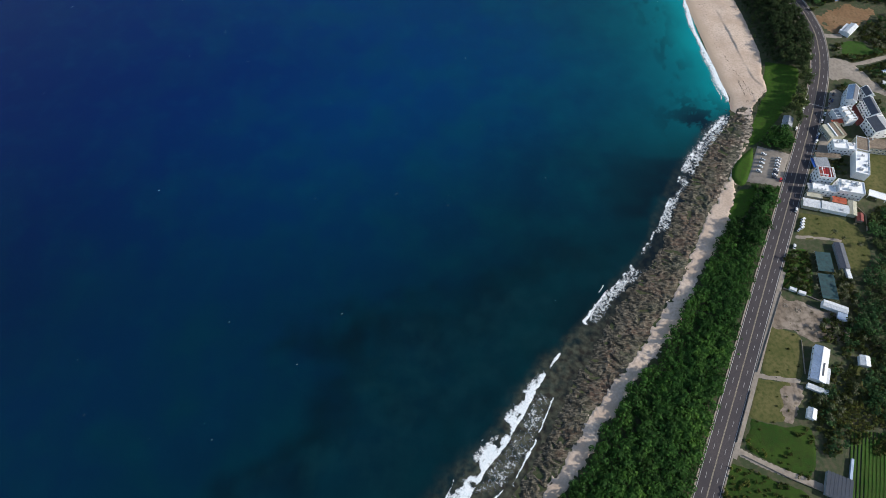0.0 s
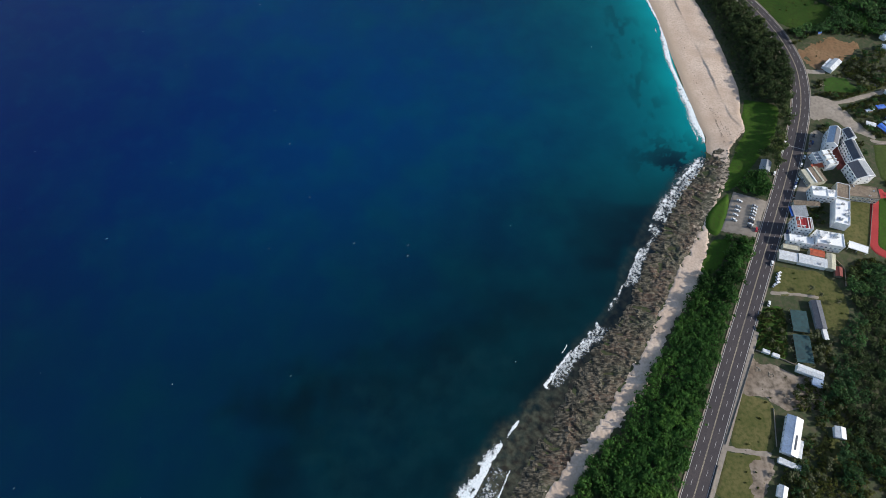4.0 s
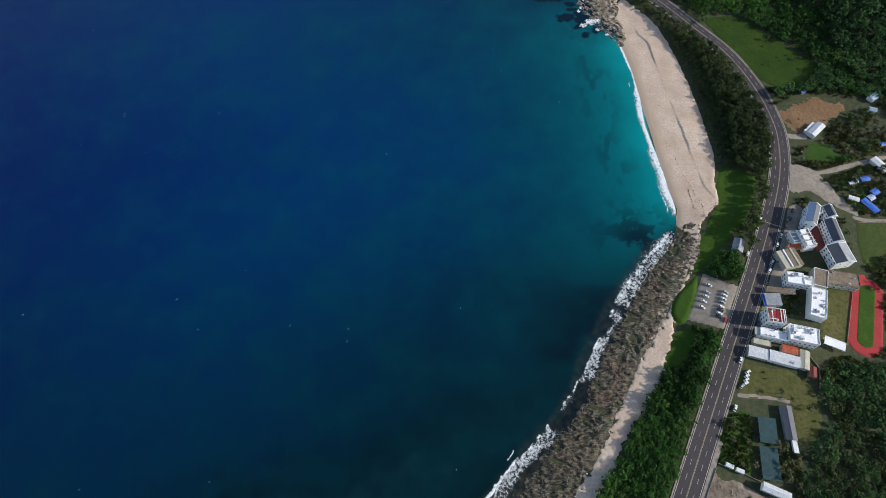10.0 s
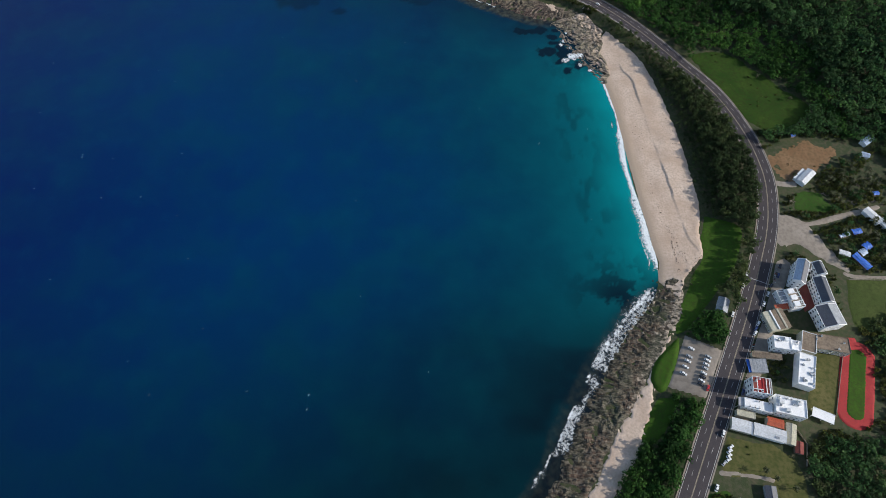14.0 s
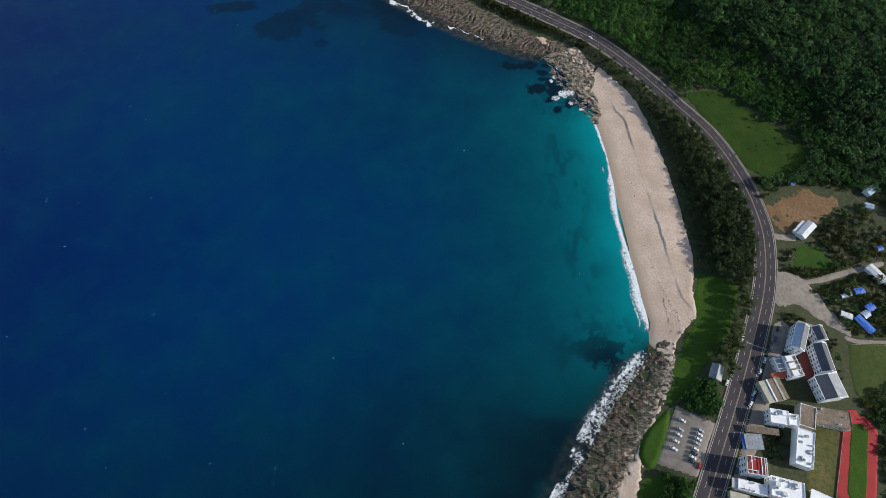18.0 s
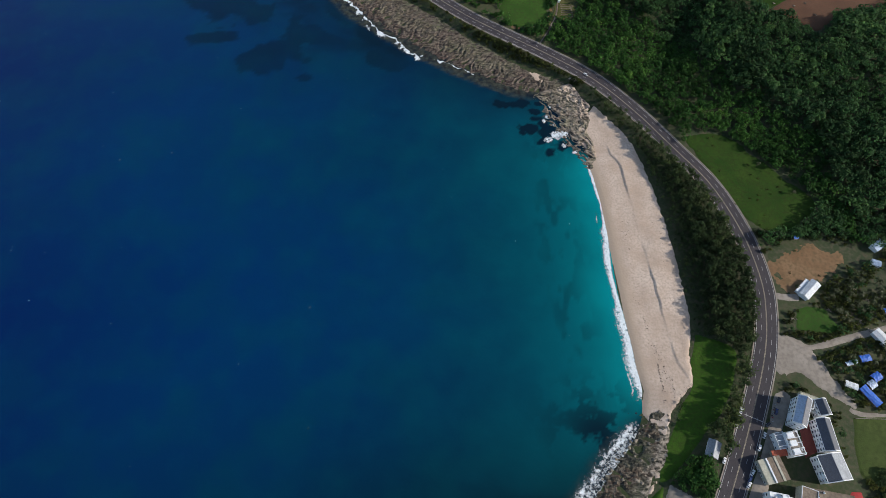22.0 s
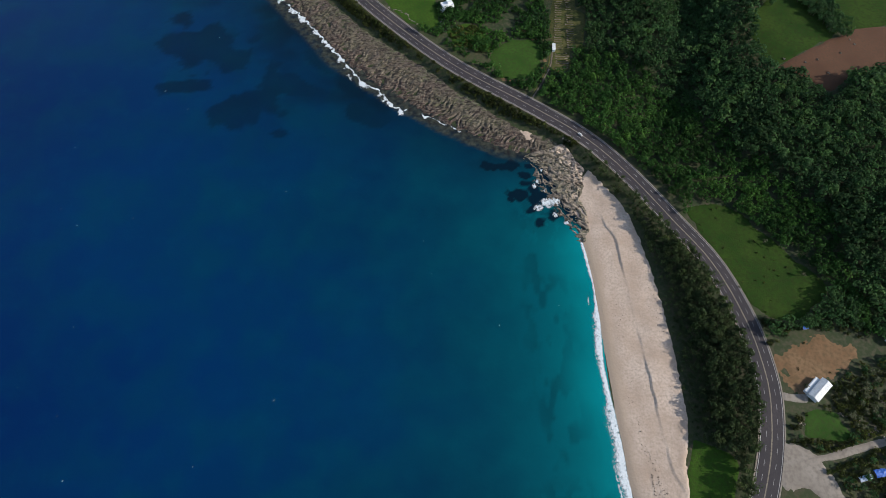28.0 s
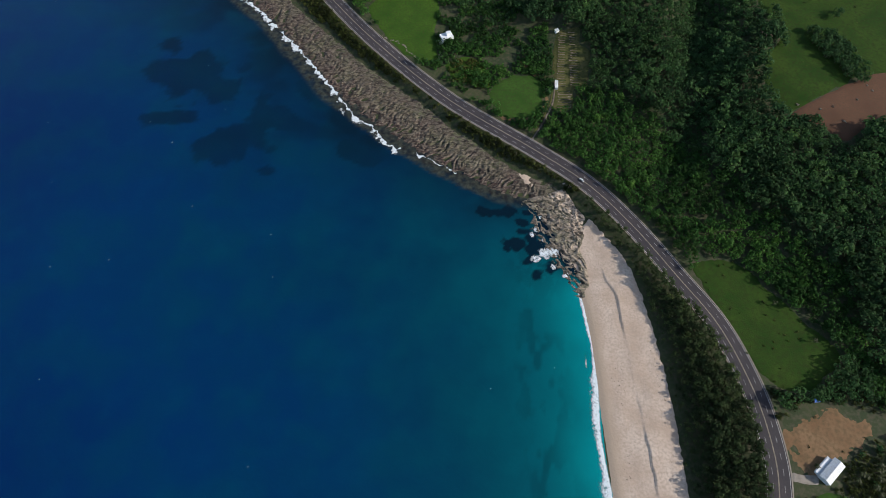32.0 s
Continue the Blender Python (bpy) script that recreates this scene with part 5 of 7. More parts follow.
def gable(b, sx, sy, h, rise, material, over=0.4, ends=M_WHITE, seams=0.0, second=None):
    """Two sloping roof slabs with the ridge along x, and gable ends."""
    run = math.hypot(sy / 2 + over, rise)
    tilt = math.degrees(math.atan2(rise, sy / 2 + over))
    for s in (-1, 1):
        bm = ribbed(sx + 2 * over, run, seams) if seams else block(sx + 2 * over, run, 0.16, (0, 0, 0))
        bmesh.ops.transform(bm, verts=bm.verts, matrix=pose(0, s * (sy / 2 + over) / 2, h + rise / 2, -s * tilt, 0, 0))
        part("roof_slope", bm, (second or material) if s > 0 else material, b)
    part("ridge_cap", block(sx + 2 * over, 0.35, 0.14, (0, 0, h + rise + 0.05)), material, b)
    for s in (-1, 1):
        bm = bmesh.new()
        v = [bm.verts.new(q) for q in ((s * (sx / 2 - 0.2), -sy / 2, h), (s * (sx / 2 - 0.2), sy / 2, h), (s * (sx / 2 - 0.2), 0, h + rise - 0.1))]
        w = [bm.verts.new(q.co + Vector((s * 0.2, 0, 0))) for q in v]
        for f in ((v[0], v[1], v[2]), (w[2], w[1], w[0]), (v[0], w[0], w[1], v[1]), (v[1], w[1], w[2], v[2]), (v[2], w[2], w[0], v[0])):
            bm.faces.new(f)
        bmesh.ops.recalc_face_normals(bm, faces=bm.faces)
        part("gable_end", bm, ends, b)


def coping(b, sx, sy, h, rise, material=M_WHITE):
    """White raised borders that follow both gable ends."""
    run, tilt = math.hypot(sy / 2 + 0.3, rise), math.degrees(math.atan2(rise, sy / 2 + 0.3))
    for e in (-1, 1):
        for s in (-1, 1):
            bm = block(0.5, run, 0.5, (0, 0, 0))
            bmesh.ops.transform(bm, verts=bm.verts, matrix=pose(e * (sx / 2 + 0.15), s * (sy / 2 + 0.3) / 2, h + rise / 2 + 0.05, -s * tilt, 0, 0))
            part("coping", bm, material, b)
    for s in (-1, 1):
        part("gutter", block(sx + 0.6, 0.4, 0.3, (0, s * (sy / 2 + 0.4), h - 0.1)), material, b)


def flat(b, sx, sy, h, material, parapet=0.7, rim=M_WHITE):
    part("roof_deck", block(sx - 0.5, sy - 0.5, 0.14, (0, 0, h)), material, b)
    for x, y, a, c in ((0, sy / 2 - 0.12, sx, 0.25), (0, -sy / 2 + 0.12, sx, 0.25), (sx / 2 - 0.12, 0, 0.25, sy - 0.5), (-sx / 2 + 0.12, 0, 0.25, sy - 0.5)):
        part("parapet", block(a, c, parapet, (x, y, h - 0.02)), rim, b)


def shed_roof(b, sx, sy, h, material, tilt=4, over=0.4, seams=1.0):
    bm = ribbed(sx + 2 * over, sy + 2 * over, seams)
    bmesh.ops.transform(bm, verts=bm.verts, matrix=pose(0, 0, h + math.tan(radians(tilt)) * sy / 2, tilt, 0, 0))
    part("roof", bm, material, b)


def door(b, sx, sy, side, u=0.0, w=1.1, h=2.1, material=M_DARK):
    turn = {0: 90, 1: -90, 2: 180, 3: 0}[side]
    x, y = {0: (sx / 2 + 0.04, u), 1: (-sx / 2 - 0.04, u), 2: (u, sy / 2 + 0.04), 3: (u, -sy / 2 - 0.04)}[side]
    d = share("door", kept(("door", w, h, material.name), lambda: block(w, 0.1, h, (0, 0, 0), bevel=0.02), material), b, pose(x, y, 0.05, 0, 0, turn))
    share("handle", kept(("handle",), lambda: block(0.12, 0.08, 0.04, (0, -0.08, 0)), M_STEEL), d, pose(w * 0.36, 0, 1.0))


# village: the white guest houses with dark gabled roofs
def guest_house(x, y, sx, sy, turn, label, cols=5, rows=3, wall_h=9.2, rise=2.6):
    b = place("guest_house", x, y, turn, label, "house", "white guest houses")
    walls(b, sx, sy, wall_h, M_WHITE)
    # four-column house: one roof, sunlit slope painted grey, shaded slope dark
    gable(b, sx, sy, wall_h, rise, M_GMET if cols == 4 else M_DARK, over=0.3, seams=0.0, second=M_BMET if cols == 6 else M_DARK)
    coping(b, sx, sy, wall_h, rise)
    for side in (2, 3):
        wall_windows(b, sx, sy, side, rows, cols, w=1.9, h=1.7)
    wall_windows(b, sx, sy, 1, rows, 2)
    door(b, sx, sy, 2, 0.8)
    part("balcony", block(sx * 0.28, 1.0, 0.16, (-sx * 0.25, sy / 2 + 0.5, 3.3)), M_WHITE, b)
    part("balcony", block(sx * 0.28, 1.0, 0.16, (-sx * 0.25, sy / 2 + 0.5, 6.3)), M_WHITE, b)
    return b


guest_house(361, 373.5, 20, 8.2, 64, "white three-storey guest house with dark and pale blue gabled roof", 6, wall_h=10.6)
guest_house(374, 359, 20.5, 9, 92, "long white guest house with small windows and dark gabled roof", 7)
guest_house(372.5, 338.5, 16.5, 15.5, 99, "broad white guest house with tall windows and dark gabled roof", 4)
guest_house(376.5, 377, 10.5, 7, 97, "small white guest house with dark gabled roof", 3)
b = place("terrace_house", 368.5, 379.5, 65, "white flat-roofed terrace house joined between two guest houses", "house")
walls(b, 7, 6, 8.5, M_WHITE)
flat(b, 7, 6, 8.5, M_CONC, 0.9)
wall_windows(b, 7, 6, 2, 2, 2)
b = place("terrace_house", 372.5, 384.5, -20, "low beige annex with a flat roof", "house")
walls(b, 13, 3.6, 4.5, M_BEIGE)
flat(b, 13, 3.6, 4.5, M_BEIGE, 0.4, M_BEIGE)

b = place("checkered_house", 352, 353, 100, "white concrete house with open roof terraces", "house")
walls(b, 15.5, 9, 7.2, M_WHITE)
flat(b, 15.5, 9, 7.2, M_CONC, 0.9)
for x in (-5.2, 0.2, 5.4):
    part("roof_room", block(3.6, 4.4, 1.9, (x, 1.4 if x else -1.8, 7.3)), M_WHITE, b)
for x in (-2.6, 2.8):
    part("terrace_floor", block(2.4, 7.6, 0.1, (x, 0, 7.22)), M_DARK, b)
for k in range(5):
    part("roof_beam", block(0.35, 8.4, 0.3, (-6.8 + k * 3.4, 0, 9.2)), M_WHITE, b)
wall_windows(b, 15.5, 9, 2, 2, 4)
b = place("shop_house", 344.5, 355, 100, "two-storey house with a grey roof terrace and white frame", "house")
walls(b, 10.5, 6.5, 5.4, M_WHITE)
flat(b, 10.5, 6.5, 5.4, M_GMET, 1.0)
for k in range(3):
    part("roof_beam", block(0.3, 6.3, 0.25, (-3.5 + k * 3.5, 0, 6.6)), M_WHITE, b)
wall_windows(b, 10.5, 6.5, 2, 1, 3)
b = place("shop_house", 342.5, 347.3, 8, "narrow shop with an orange-red metal roof", "house")
walls(b, 9.5, 3.4, 3.6, M_BEIGE)
shed_roof(b, 9.5, 3.4, 3.6, M_RED, 6)

b = place("beige_hall", 335.5, 336.5, 104, "low hall with beige, white and tan roof bands", "house")
walls(b, 15, 15.5, 4.6, M_BEIGE)
for y, w, z, m in ((5.2, 5.0, 4.9, M_BEIGE), (2.1, 1.0, 5.5, M_WHITE), (-0.6, 4.2, 5.3, M_TAN), (-3.5, 1.4, 5.6, M_BEIGE), (-6.0, 3.2, 4.9, M_TAN)):
    part("roof_band", block(15.4, w, 0.5, (0, y, z)), m, b)
wall_windows(b, 15, 15.5, 2, 1, 4)
door(b, 15, 15.5, 2, 1.0, 2.4, 2.4)

b = place("white_house", 332.5, 317.5, -9, "white two-storey house with bright flat roofs", "house")
walls(b, 12, 9.5, 8.4, M_WHITE)
flat(b, 12, 9.5, 8.4, M_WHITE, 0.8)
wall_windows(b, 12, 9.5, 1, 2, 3, 1.8, 3.4, 2.0, 1.6)
wall_windows(b, 12, 9.5, 3, 2, 4, 1.8, 3.4)
part("roof_room", block(2.6, 2.4, 2.2, (2.5, 2.4, 8.5)), M_WHITE, b)
b = place("white_house", 342, 316, -12, "white lower wing with a flat roof", "house")
walls(b, 7, 7.5, 7.2, M_WHITE)
flat(b, 7, 7.5, 7.2, M_WHITE, 0.6)
wall_windows(b, 7, 7.5, 3, 2, 2, 1.8, 3.2)
b = place("shop_house", 322, 309.5, -6, "low shop with a weathered tan roof", "house")
walls(b, 20, 3.6, 3.4, M_BEIGE)
shed_roof(b, 20, 3.6, 3.4, M_TAN, 5)

b = place("grey_shed", 314, 302, 0, "shed with a seamed grey metal roof and blue front", "shed")
walls(b, 11, 9, 3.6, M_GMET)
shed_roof(b, 11, 9, 3.6, M_GMET, 4, seams=2.2)
part("front_awning", block(2.0, 9.4, 0.2, (-6.6, 0, 3.2)), M_BLUE, b)
door(b, 11, 9, 1, 0.0, 2.6, 2.6)
b = place("red_terrace_house", 308.5, 285.8, -9, "tall white house with a red roof terrace and white frames", "house")
walls(b, 12.5, 11, 11.0, M_WHITE)
flat(b, 12.5, 11, 11.0, M_MAROON, 1.0)
part("terrace_floor", block(5.2, 9.8, 0.12, (-0.4, 0, 11.1)), M_TRACK, b)
for x in (-3.4, 2.6, 4.6):
    part("roof_beam", block(0.4, 10.6, 0.35, (x, 0, 12.2)), M_WHITE, b)
part("roof_beam", block(6.4, 0.4, 0.35, (-2.8, -3.4, 12.2)), M_WHITE, b)
wall_windows(b, 12.5, 11, 1, 3, 3, 1.8, 3.5, 1.9, 1.8)
wall_windows(b, 12.5, 11, 3, 3, 4, 1.8, 3.5)
door(b, 12.5, 11, 1, 3.0)
b = place("white_hall", 325.5, 272.5, -13, "large white building with a bright flat roof and small roof rooms", "house")
walls(b, 20, 12, 9.0, M_WHITE)
flat(b, 20, 12, 9.0, M_WHITE, 0.8)
for x, y, w in ((-6.5, 1.5, 3.0), (-2.5, -3.4, 2.2), (5.0, 3.0, 2.6)):
    part("roof_room", block(w, w, 2.0, (x, y, 9.1)), M_WMET, b)
wall_windows(b, 20, 12, 3, 2, 6, 1.8, 3.6)
wall_windows(b, 20, 12, 1, 2, 3, 1.8, 3.6)
b = place("white_house", 305, 273.5, -13, "narrow white house with a flat roof facing the road", "house")
walls(b, 18, 6.5, 6.6, M_WHITE)
flat(b, 18, 6.5, 6.6, M_WHITE, 0.7)
wall_windows(b, 18, 6.5, 3, 2, 5, 1.8, 3.0)
part("front_frame", block(4.0, 6.0, 0.3, (-10.6, 0, 6.0)), M_STEEL, b)
for y in (-2.7, 2.7):
    part("frame_post", block(0.25, 0.25, 6.8, (-12.3, y, -0.8)), M_STEEL, b)
b = place("long_shed", 292.5, 260.5, -15, "low shed with a pale seamed metal roof", "shed")
walls(b, 13, 7.5, 3.8, M_BEIGE)
gable(b, 13, 7.5, 3.8, 0.9, M_WMET, seams=1.0)
b = place("long_shed", 309.5, 256, -16, "long low shed with a white seamed metal roof", "shed")
walls(b, 20, 7.5, 4.2, M_WHITE)
gable(b, 20, 7.5, 4.2, 1.0, M_WMET, seams=1.0)
part("roof_hatch", block(2.2, 1.2, 0.5, (4.5, -2.0, 4.8)), M_GMET, b)
b = place("small_house", 297, 268.2, -13, "small beige house with a flat roof", "house")
walls(b, 12, 4.2, 3.8, M_BEIGE)
flat(b, 12, 4.2, 3.8, M_BEIGE, 0.4, M_BEIGE)
b = place("red_shed", 314.8, 262.6, -15, "shed with an orange-red seamed metal roof", "shed")
walls(b, 10, 5.2, 4.4, M_BEIGE)
gable(b, 10, 5.2, 4.4, 0.9, M_RED, seams=0.9)
b = place("green_shed", 323.5, 255.5, 72, "narrow shed with a pale green metal roof", "shed")
walls(b, 13.5, 6, 3.6, M_BEIGE)
gable(b, 13.5, 6, 3.6, 0.8, M_BEIGE, seams=0.9)
b = place("brick_hut", 327, 247, 75, "small hut with a reddish roof", "shed")
walls(b, 7.5, 4.6, 2.8, M_TAN)
gable(b, 7.5, 4.6, 2.8, 0.9, M_MAROON)

# school
b = place("school_wing", 366, 318.5, -9, "school wing with a weathered brown flat roof", "school")
walls(b, 29, 11.5, 6.8, M_BEIGE)
flat(b, 29, 11.5, 6.8, M_TAN, 0.5, M_TAN)
wall_windows(b, 29, 11.5, 3, 2, 8, 1.8, 3.2, 2.0, 1.6)
b = place("school_wing", 352, 318.5, 71, "short school wing with a brown roof at the corner", "school")
walls(b, 15, 10, 7.4, M_BEIGE)
flat(b, 15, 10, 7.4, M_TAN, 0.6)
b = place("school_hall", 344.5, 298, 71, "long white school hall with a bright flat roof", "school")
walls(b, 24, 11, 7.4, M_WHITE)
flat(b, 24, 11, 7.4, M_WHITE, 0.7)
wall_windows(b, 24, 11, 3, 2, 7, 1.8, 3.3, 2.0, 1.6)
for x, y in ((-7, 2), (-2, -2), (3, 2.6), (8, -1)):
    part("roof_vent", block(1.6, 1.2, 0.9, (x, y, 7.5), bevel=0.1), M_GMET, b)
b = place("field_stage", 349, 268, -24, "low white covered stand at the end of the field", "pavilion")
for x in (-6.6, 0, 6.6):
    for y in (-2.6, 2.6):
        part("post", block(0.3, 0.3, 3.7, (x, y, -0.7)), M_WHITE, b)
part("roof", block(14.2, 6.4, 0.3, (0, 0, 3.0), bevel=0.05), M_WHITE, b)
for s in (-1, 1):
    part("roof_rim", block(14.2, 0.3, 0.6, (0, s * 3.2, 3.0)), M_WHITE, b)

# pavilion on the lawn
b = place("lawn_pavilion", 300, 349, 66, "grey-roofed pavilion on the lawn beside the trees", "pavilion")
walls(b, 9.5, 6.5, 3.2, M_WHITE)
gable(b, 9.5, 6.5, 3.2, 2.0, M_GMET, over=1.0, seams=1.0)
wall_windows(b, 9.5, 6.5, 3, 1, 3)
door(b, 9.5, 6.5, 2, 0.0)

# farm buildings in the south
b = place("long_farmhouse", 255.5, 126, 65, "long house with pale blue-white metal roofs in steps", "house")
walls(b, 26, 9.5, 3.6, M_WHITE)
gable(b, 26, 9.5, 3.6, 1.6, M_WMET, seams=1.2, second=M_BMET)
part("porch_roof", block(12, 2.6, 0.2, (-6.5, -6.3, 3.0)), M_WMET, b)
part("skylight", block(10, 1.0, 0.12, (-4, -2.2, 5.0)), M_DARK, b)
wall_windows(b, 26, 9.5, 2, 1, 6)
door(b, 26, 9.5, 2, 2.0)
b = place("farm_annex", 249, 108.5, -25, "low annex with a pale metal roof", "shed")
walls(b, 13, 3, 2.6, M_WHITE)
shed_roof(b, 13, 3, 2.6, M_WMET, 5)
b = place("farm_hut", 239.5, 92, 66, "small hut with a pale blue-white roof", "shed")
walls(b, 7, 5, 3.0, M_WHITE)
gable(b, 7, 5, 3.0, 1.0, M_WMET, seams=0.9)
b = place("white_shed", 287.5, 128, 76, "small square shed with a white roof", "shed")
walls(b, 7, 6.2, 3.2, M_WHITE)
gable(b, 7, 6.2, 3.2, 0.9, M_WMET, seams=0.9)
b = place("white_roof_house", 280.5, 169, -24, "narrow house with a bright white metal roof", "house")
walls(b, 16.5, 4.8, 4.0, M_WHITE)
gable(b, 16.5, 4.8, 4.0, 0.9, M_WMET, seams=1.0)
b = place("farm_annex", 283.5, 161.5, -24, "small annex with a pale blue roof", "shed")
walls(b, 6, 5, 3.0, M_WHITE)
shed_roof(b, 6, 5, 3.0, M_BMET, 5)
b = place("solar_shed", 242, 46, -24, "shed roofed with dark solar panels in rows", "shed")
walls(b, 15, 15, 2.8, M_GMET)
for k in range(7):
    part("solar_panel", block(2.1, 15.6, 0.12, (-6.75 + k * 2.25, 0, 2.95)), M_PANEL, b)
b = place("white_fence_wall", 254.5, 57, 66, "white-blue low block wall beside the crop field", "wall")
part("wall", block(14, 1.6, 2.3, (0, 0, -0.8)), M_BMET, b)
for x, y, l in ((285.5, 207, 17), (281.5, 186, 21)):
    b = place("net_house", x, y, 82, "shade house covered in dark teal netting", "greenhouse", "shade houses")
    n = int(l / 3)
    for k in range(n + 1):
        for s in (-1, 1):
            part("post", block(0.14, 0.14, 3.4, (-l / 2 + k * l / n, s * 5.6, -0.6)), M_STEEL, b)
    for k in range(n):
        bm = block(l / n - 0.05, 11.6, 0.06, (-l / 2 + (k + 0.5) * l / n, 0, 2.8 + 0.12 * (k % 2)))
        part("net", bm, M_NET, b)
b = place("dark_shed", 300.5, 212, 85, "long shed with a dark grey seamed roof", "shed")
walls(b, 22, 6.5, 3.0, M_GMET)
gable(b, 22, 6.5, 3.0, 1.0, M_DARK, seams=1.2)
b = place("white_canopy", 301, 198.5, 86, "narrow white metal canopy", "shed")
walls(b, 11, 2.4, 2.4, M_WHITE)
shed_roof(b, 11, 2.4, 2.4, M_WMET, 3)
for x, y in ((255.5, 184.5), (261.5, 181.5)):
    b = place("white_container", x, y, -24, "small white storage container beside the palms", "container", "white containers")
    part("body", block(5.0, 2.6, 2.5, (0, 0, -0.2), bevel=0.05), M_WMET, b)
    for s in (-1, 1):
        part("door_leaf", block(0.06, 1.2, 2.1, (2.54, s * 0.62, 0)), M_WHITE, b)

# north of the village
b = place("clay_house", 396.5, 467.5, 43, "white metal-roofed house beside the clay clearing", "house")
walls(b, 17, 7, 3.6, M_WHITE)
gable(b, 17, 7, 3.6, 1.2, M_WMET, seams=1.0)
door(b, 17, 7, 2, 3.0)
b = place("clay_house_wing", 392.5, 470.5, 43, "low grey-white wing of a house", "shed")
walls(b, 14, 3.4, 2.8, M_WHITE)
shed_roof(b, 14, 3.4, 2.8, M_WMET, -5)
for x, y, sx, sy, t in ((439, 429, 15, 6.5, -58), (447, 420, 12, 5.5, -58)):
    b = place("roadside_shed", x, y, t, "long shed with a bright white metal roof", "shed", "white metal sheds")
    walls(b, sx, sy, 3.4, M_WHITE)
    gable(b, sx, sy, 3.4, 0.9, M_WMET, seams=1.0)
for x, y, sx, sy, t, m, lab in ((421.5, 414.5, 8, 5, 12, M_BLUE, "hut roofed with bright blue tarpaulin"), (410.5, 411, 9, 3.4, 18, M_BMET, "low hut under faded blue sheeting"), (425, 401, 7, 6, 30, M_BLUE, "hut roofed with bright blue tarpaulin"),
                                (420, 395.5, 6, 5.5, 30, M_BMET, "hut with a pale blue metal roof"), (416.5, 387.5, 15, 6.5, -58, M_BLUE, "long hut roofed with bright blue tarpaulin"), (405.5, 394.5, 8.5, 5, -20, M_WMET, "hut with a dull white metal roof"),
                                (450, 452, 5, 4, 10, M_BLUE, "hut roofed with bright blue tarpaulin"), (399, 514, 4, 3, 10, M_BLUE, "small hut roofed with blue tarpaulin")):
    b = place("tarp_hut", x, y, t, lab, "hut", "huts by the gravel lane")
    walls(b, sx * 0.9, sy * 0.9, 2.3, M_TAN)
    bm = bmesh.new()
    bmesh.ops.create_grid(bm, x_segments=14, y_segments=8, size=0.5)
    for v in bm.verts:
        v.co = Vector((v.co.x * sx, v.co.y * sy, 2.9 - 2.2 * abs(v.co.y) ** 1.6 + 0.30 * noise.noise(Vector((v.co.x * 5 + x, v.co.y * 5, 0)))))
    bmesh.ops.solidify(bm, geom=bm.faces, thickness=0.05)
    part("tarpaulin", bm, m, b)
for x, y, sx, sy, t in ((462, 508, 12, 6, 35), (455, 492, 6, 4.5, -20)):
    b = place("hill_hut", x, y, t, "hut with a pale blue-white metal roof among trees", "hut", "huts among the trees")
    walls(b, sx, sy, 2.8, M_WHITE)
    gable(b, sx, sy, 2.8, 1.0, M_BMET, seams=1.0)
b = place("north_house", 123, 857, 25, "white house with stepped flat roofs among trees", "house")
walls(b, 12, 8, 4.0, M_WHITE)
flat(b, 12, 8, 4.0, M_WHITE, 0.6)
part("roof_room", block(5, 4, 2.4, (2.5, 1, 4.1)), M_WHITE, b)
part("porch", block(5, 4, 2.8, (-7, -3.5, -0.2)), M_WHITE, b)
wall_windows(b, 12, 8, 3, 1, 3)
b = place("plot_shed", 230, 800, 88, "narrow white shed beside the vegetable plot", "shed")
walls(b, 9, 2.4, 2.4, M_WHITE)
shed_roof(b, 9, 2.4, 2.4, M_WMET, 4)
b = place("plot_shed", 232, 869, 30, "tiny white shed at the top of the vegetable plot", "shed")
walls(b, 3.4, 2.6, 2.4, M_WHITE)
shed_roof(b, 3.4, 2.6, 2.4, M_WMET, 4)


# ---- water tanks on the roofs ----
def water_tank(x, y, z):
    t = tagged(new("water_tank"), "stainless steel water tank on a flat roof", "tank", "roof water tanks")
    t.matrix_basis = pose(x, y, z)
    bm = bmesh.new()
    bmesh.ops.create_cone(bm, cap_ends=True, segments=14, radius1=0.75, radius2=0.75, depth=1.5, matrix=Matrix.Translation((0, 0, 1.35)))
    bmesh.ops.create_cone(bm, cap_ends=True, segments=14, radius1=0.75, radius2=0.25, depth=0.3, matrix=Matrix.Translation((0, 0, 2.25)))
    part("drum", bm, M_STEEL, t)
    for k in range(4):
        part("leg", block(0.08, 0.08, 0.62, (0.5 * math.cos(k * 1.571 + 0.785), 0.5 * math.sin(k * 1.571 + 0.785), 0)), M_STEEL, t)


for x, y, h in ((329.5, 319.5, 8.4), (331, 275, 9.0), (318.5, 273, 9.0), (343, 318, 7.2), (346, 305, 7.4), (341, 290, 7.4), (304.5, 288.5, 11.0), (368.5, 380, 8.5), (124, 861, 4.0)):
    water_tank(x, y, gz(x, y) + 0.15 + h + 0.13)


# ---- cars ----
PAINTS = [mat("car_paint_" + n, (c, tuple(v * 1.08 for v in c)), (0.4, 2.0), rough=0.25, bump=0.0, spec=0.6) for n, c in
          (("white", (0.78, 0.78, 0.77)), ("silver", (0.45, 0.46, 0.47)), ("black", (0.02, 0.02, 0.025)), ("red", (0.45, 0.03, 0.03)), ("navy", (0.03, 0.05, 0.14)))]


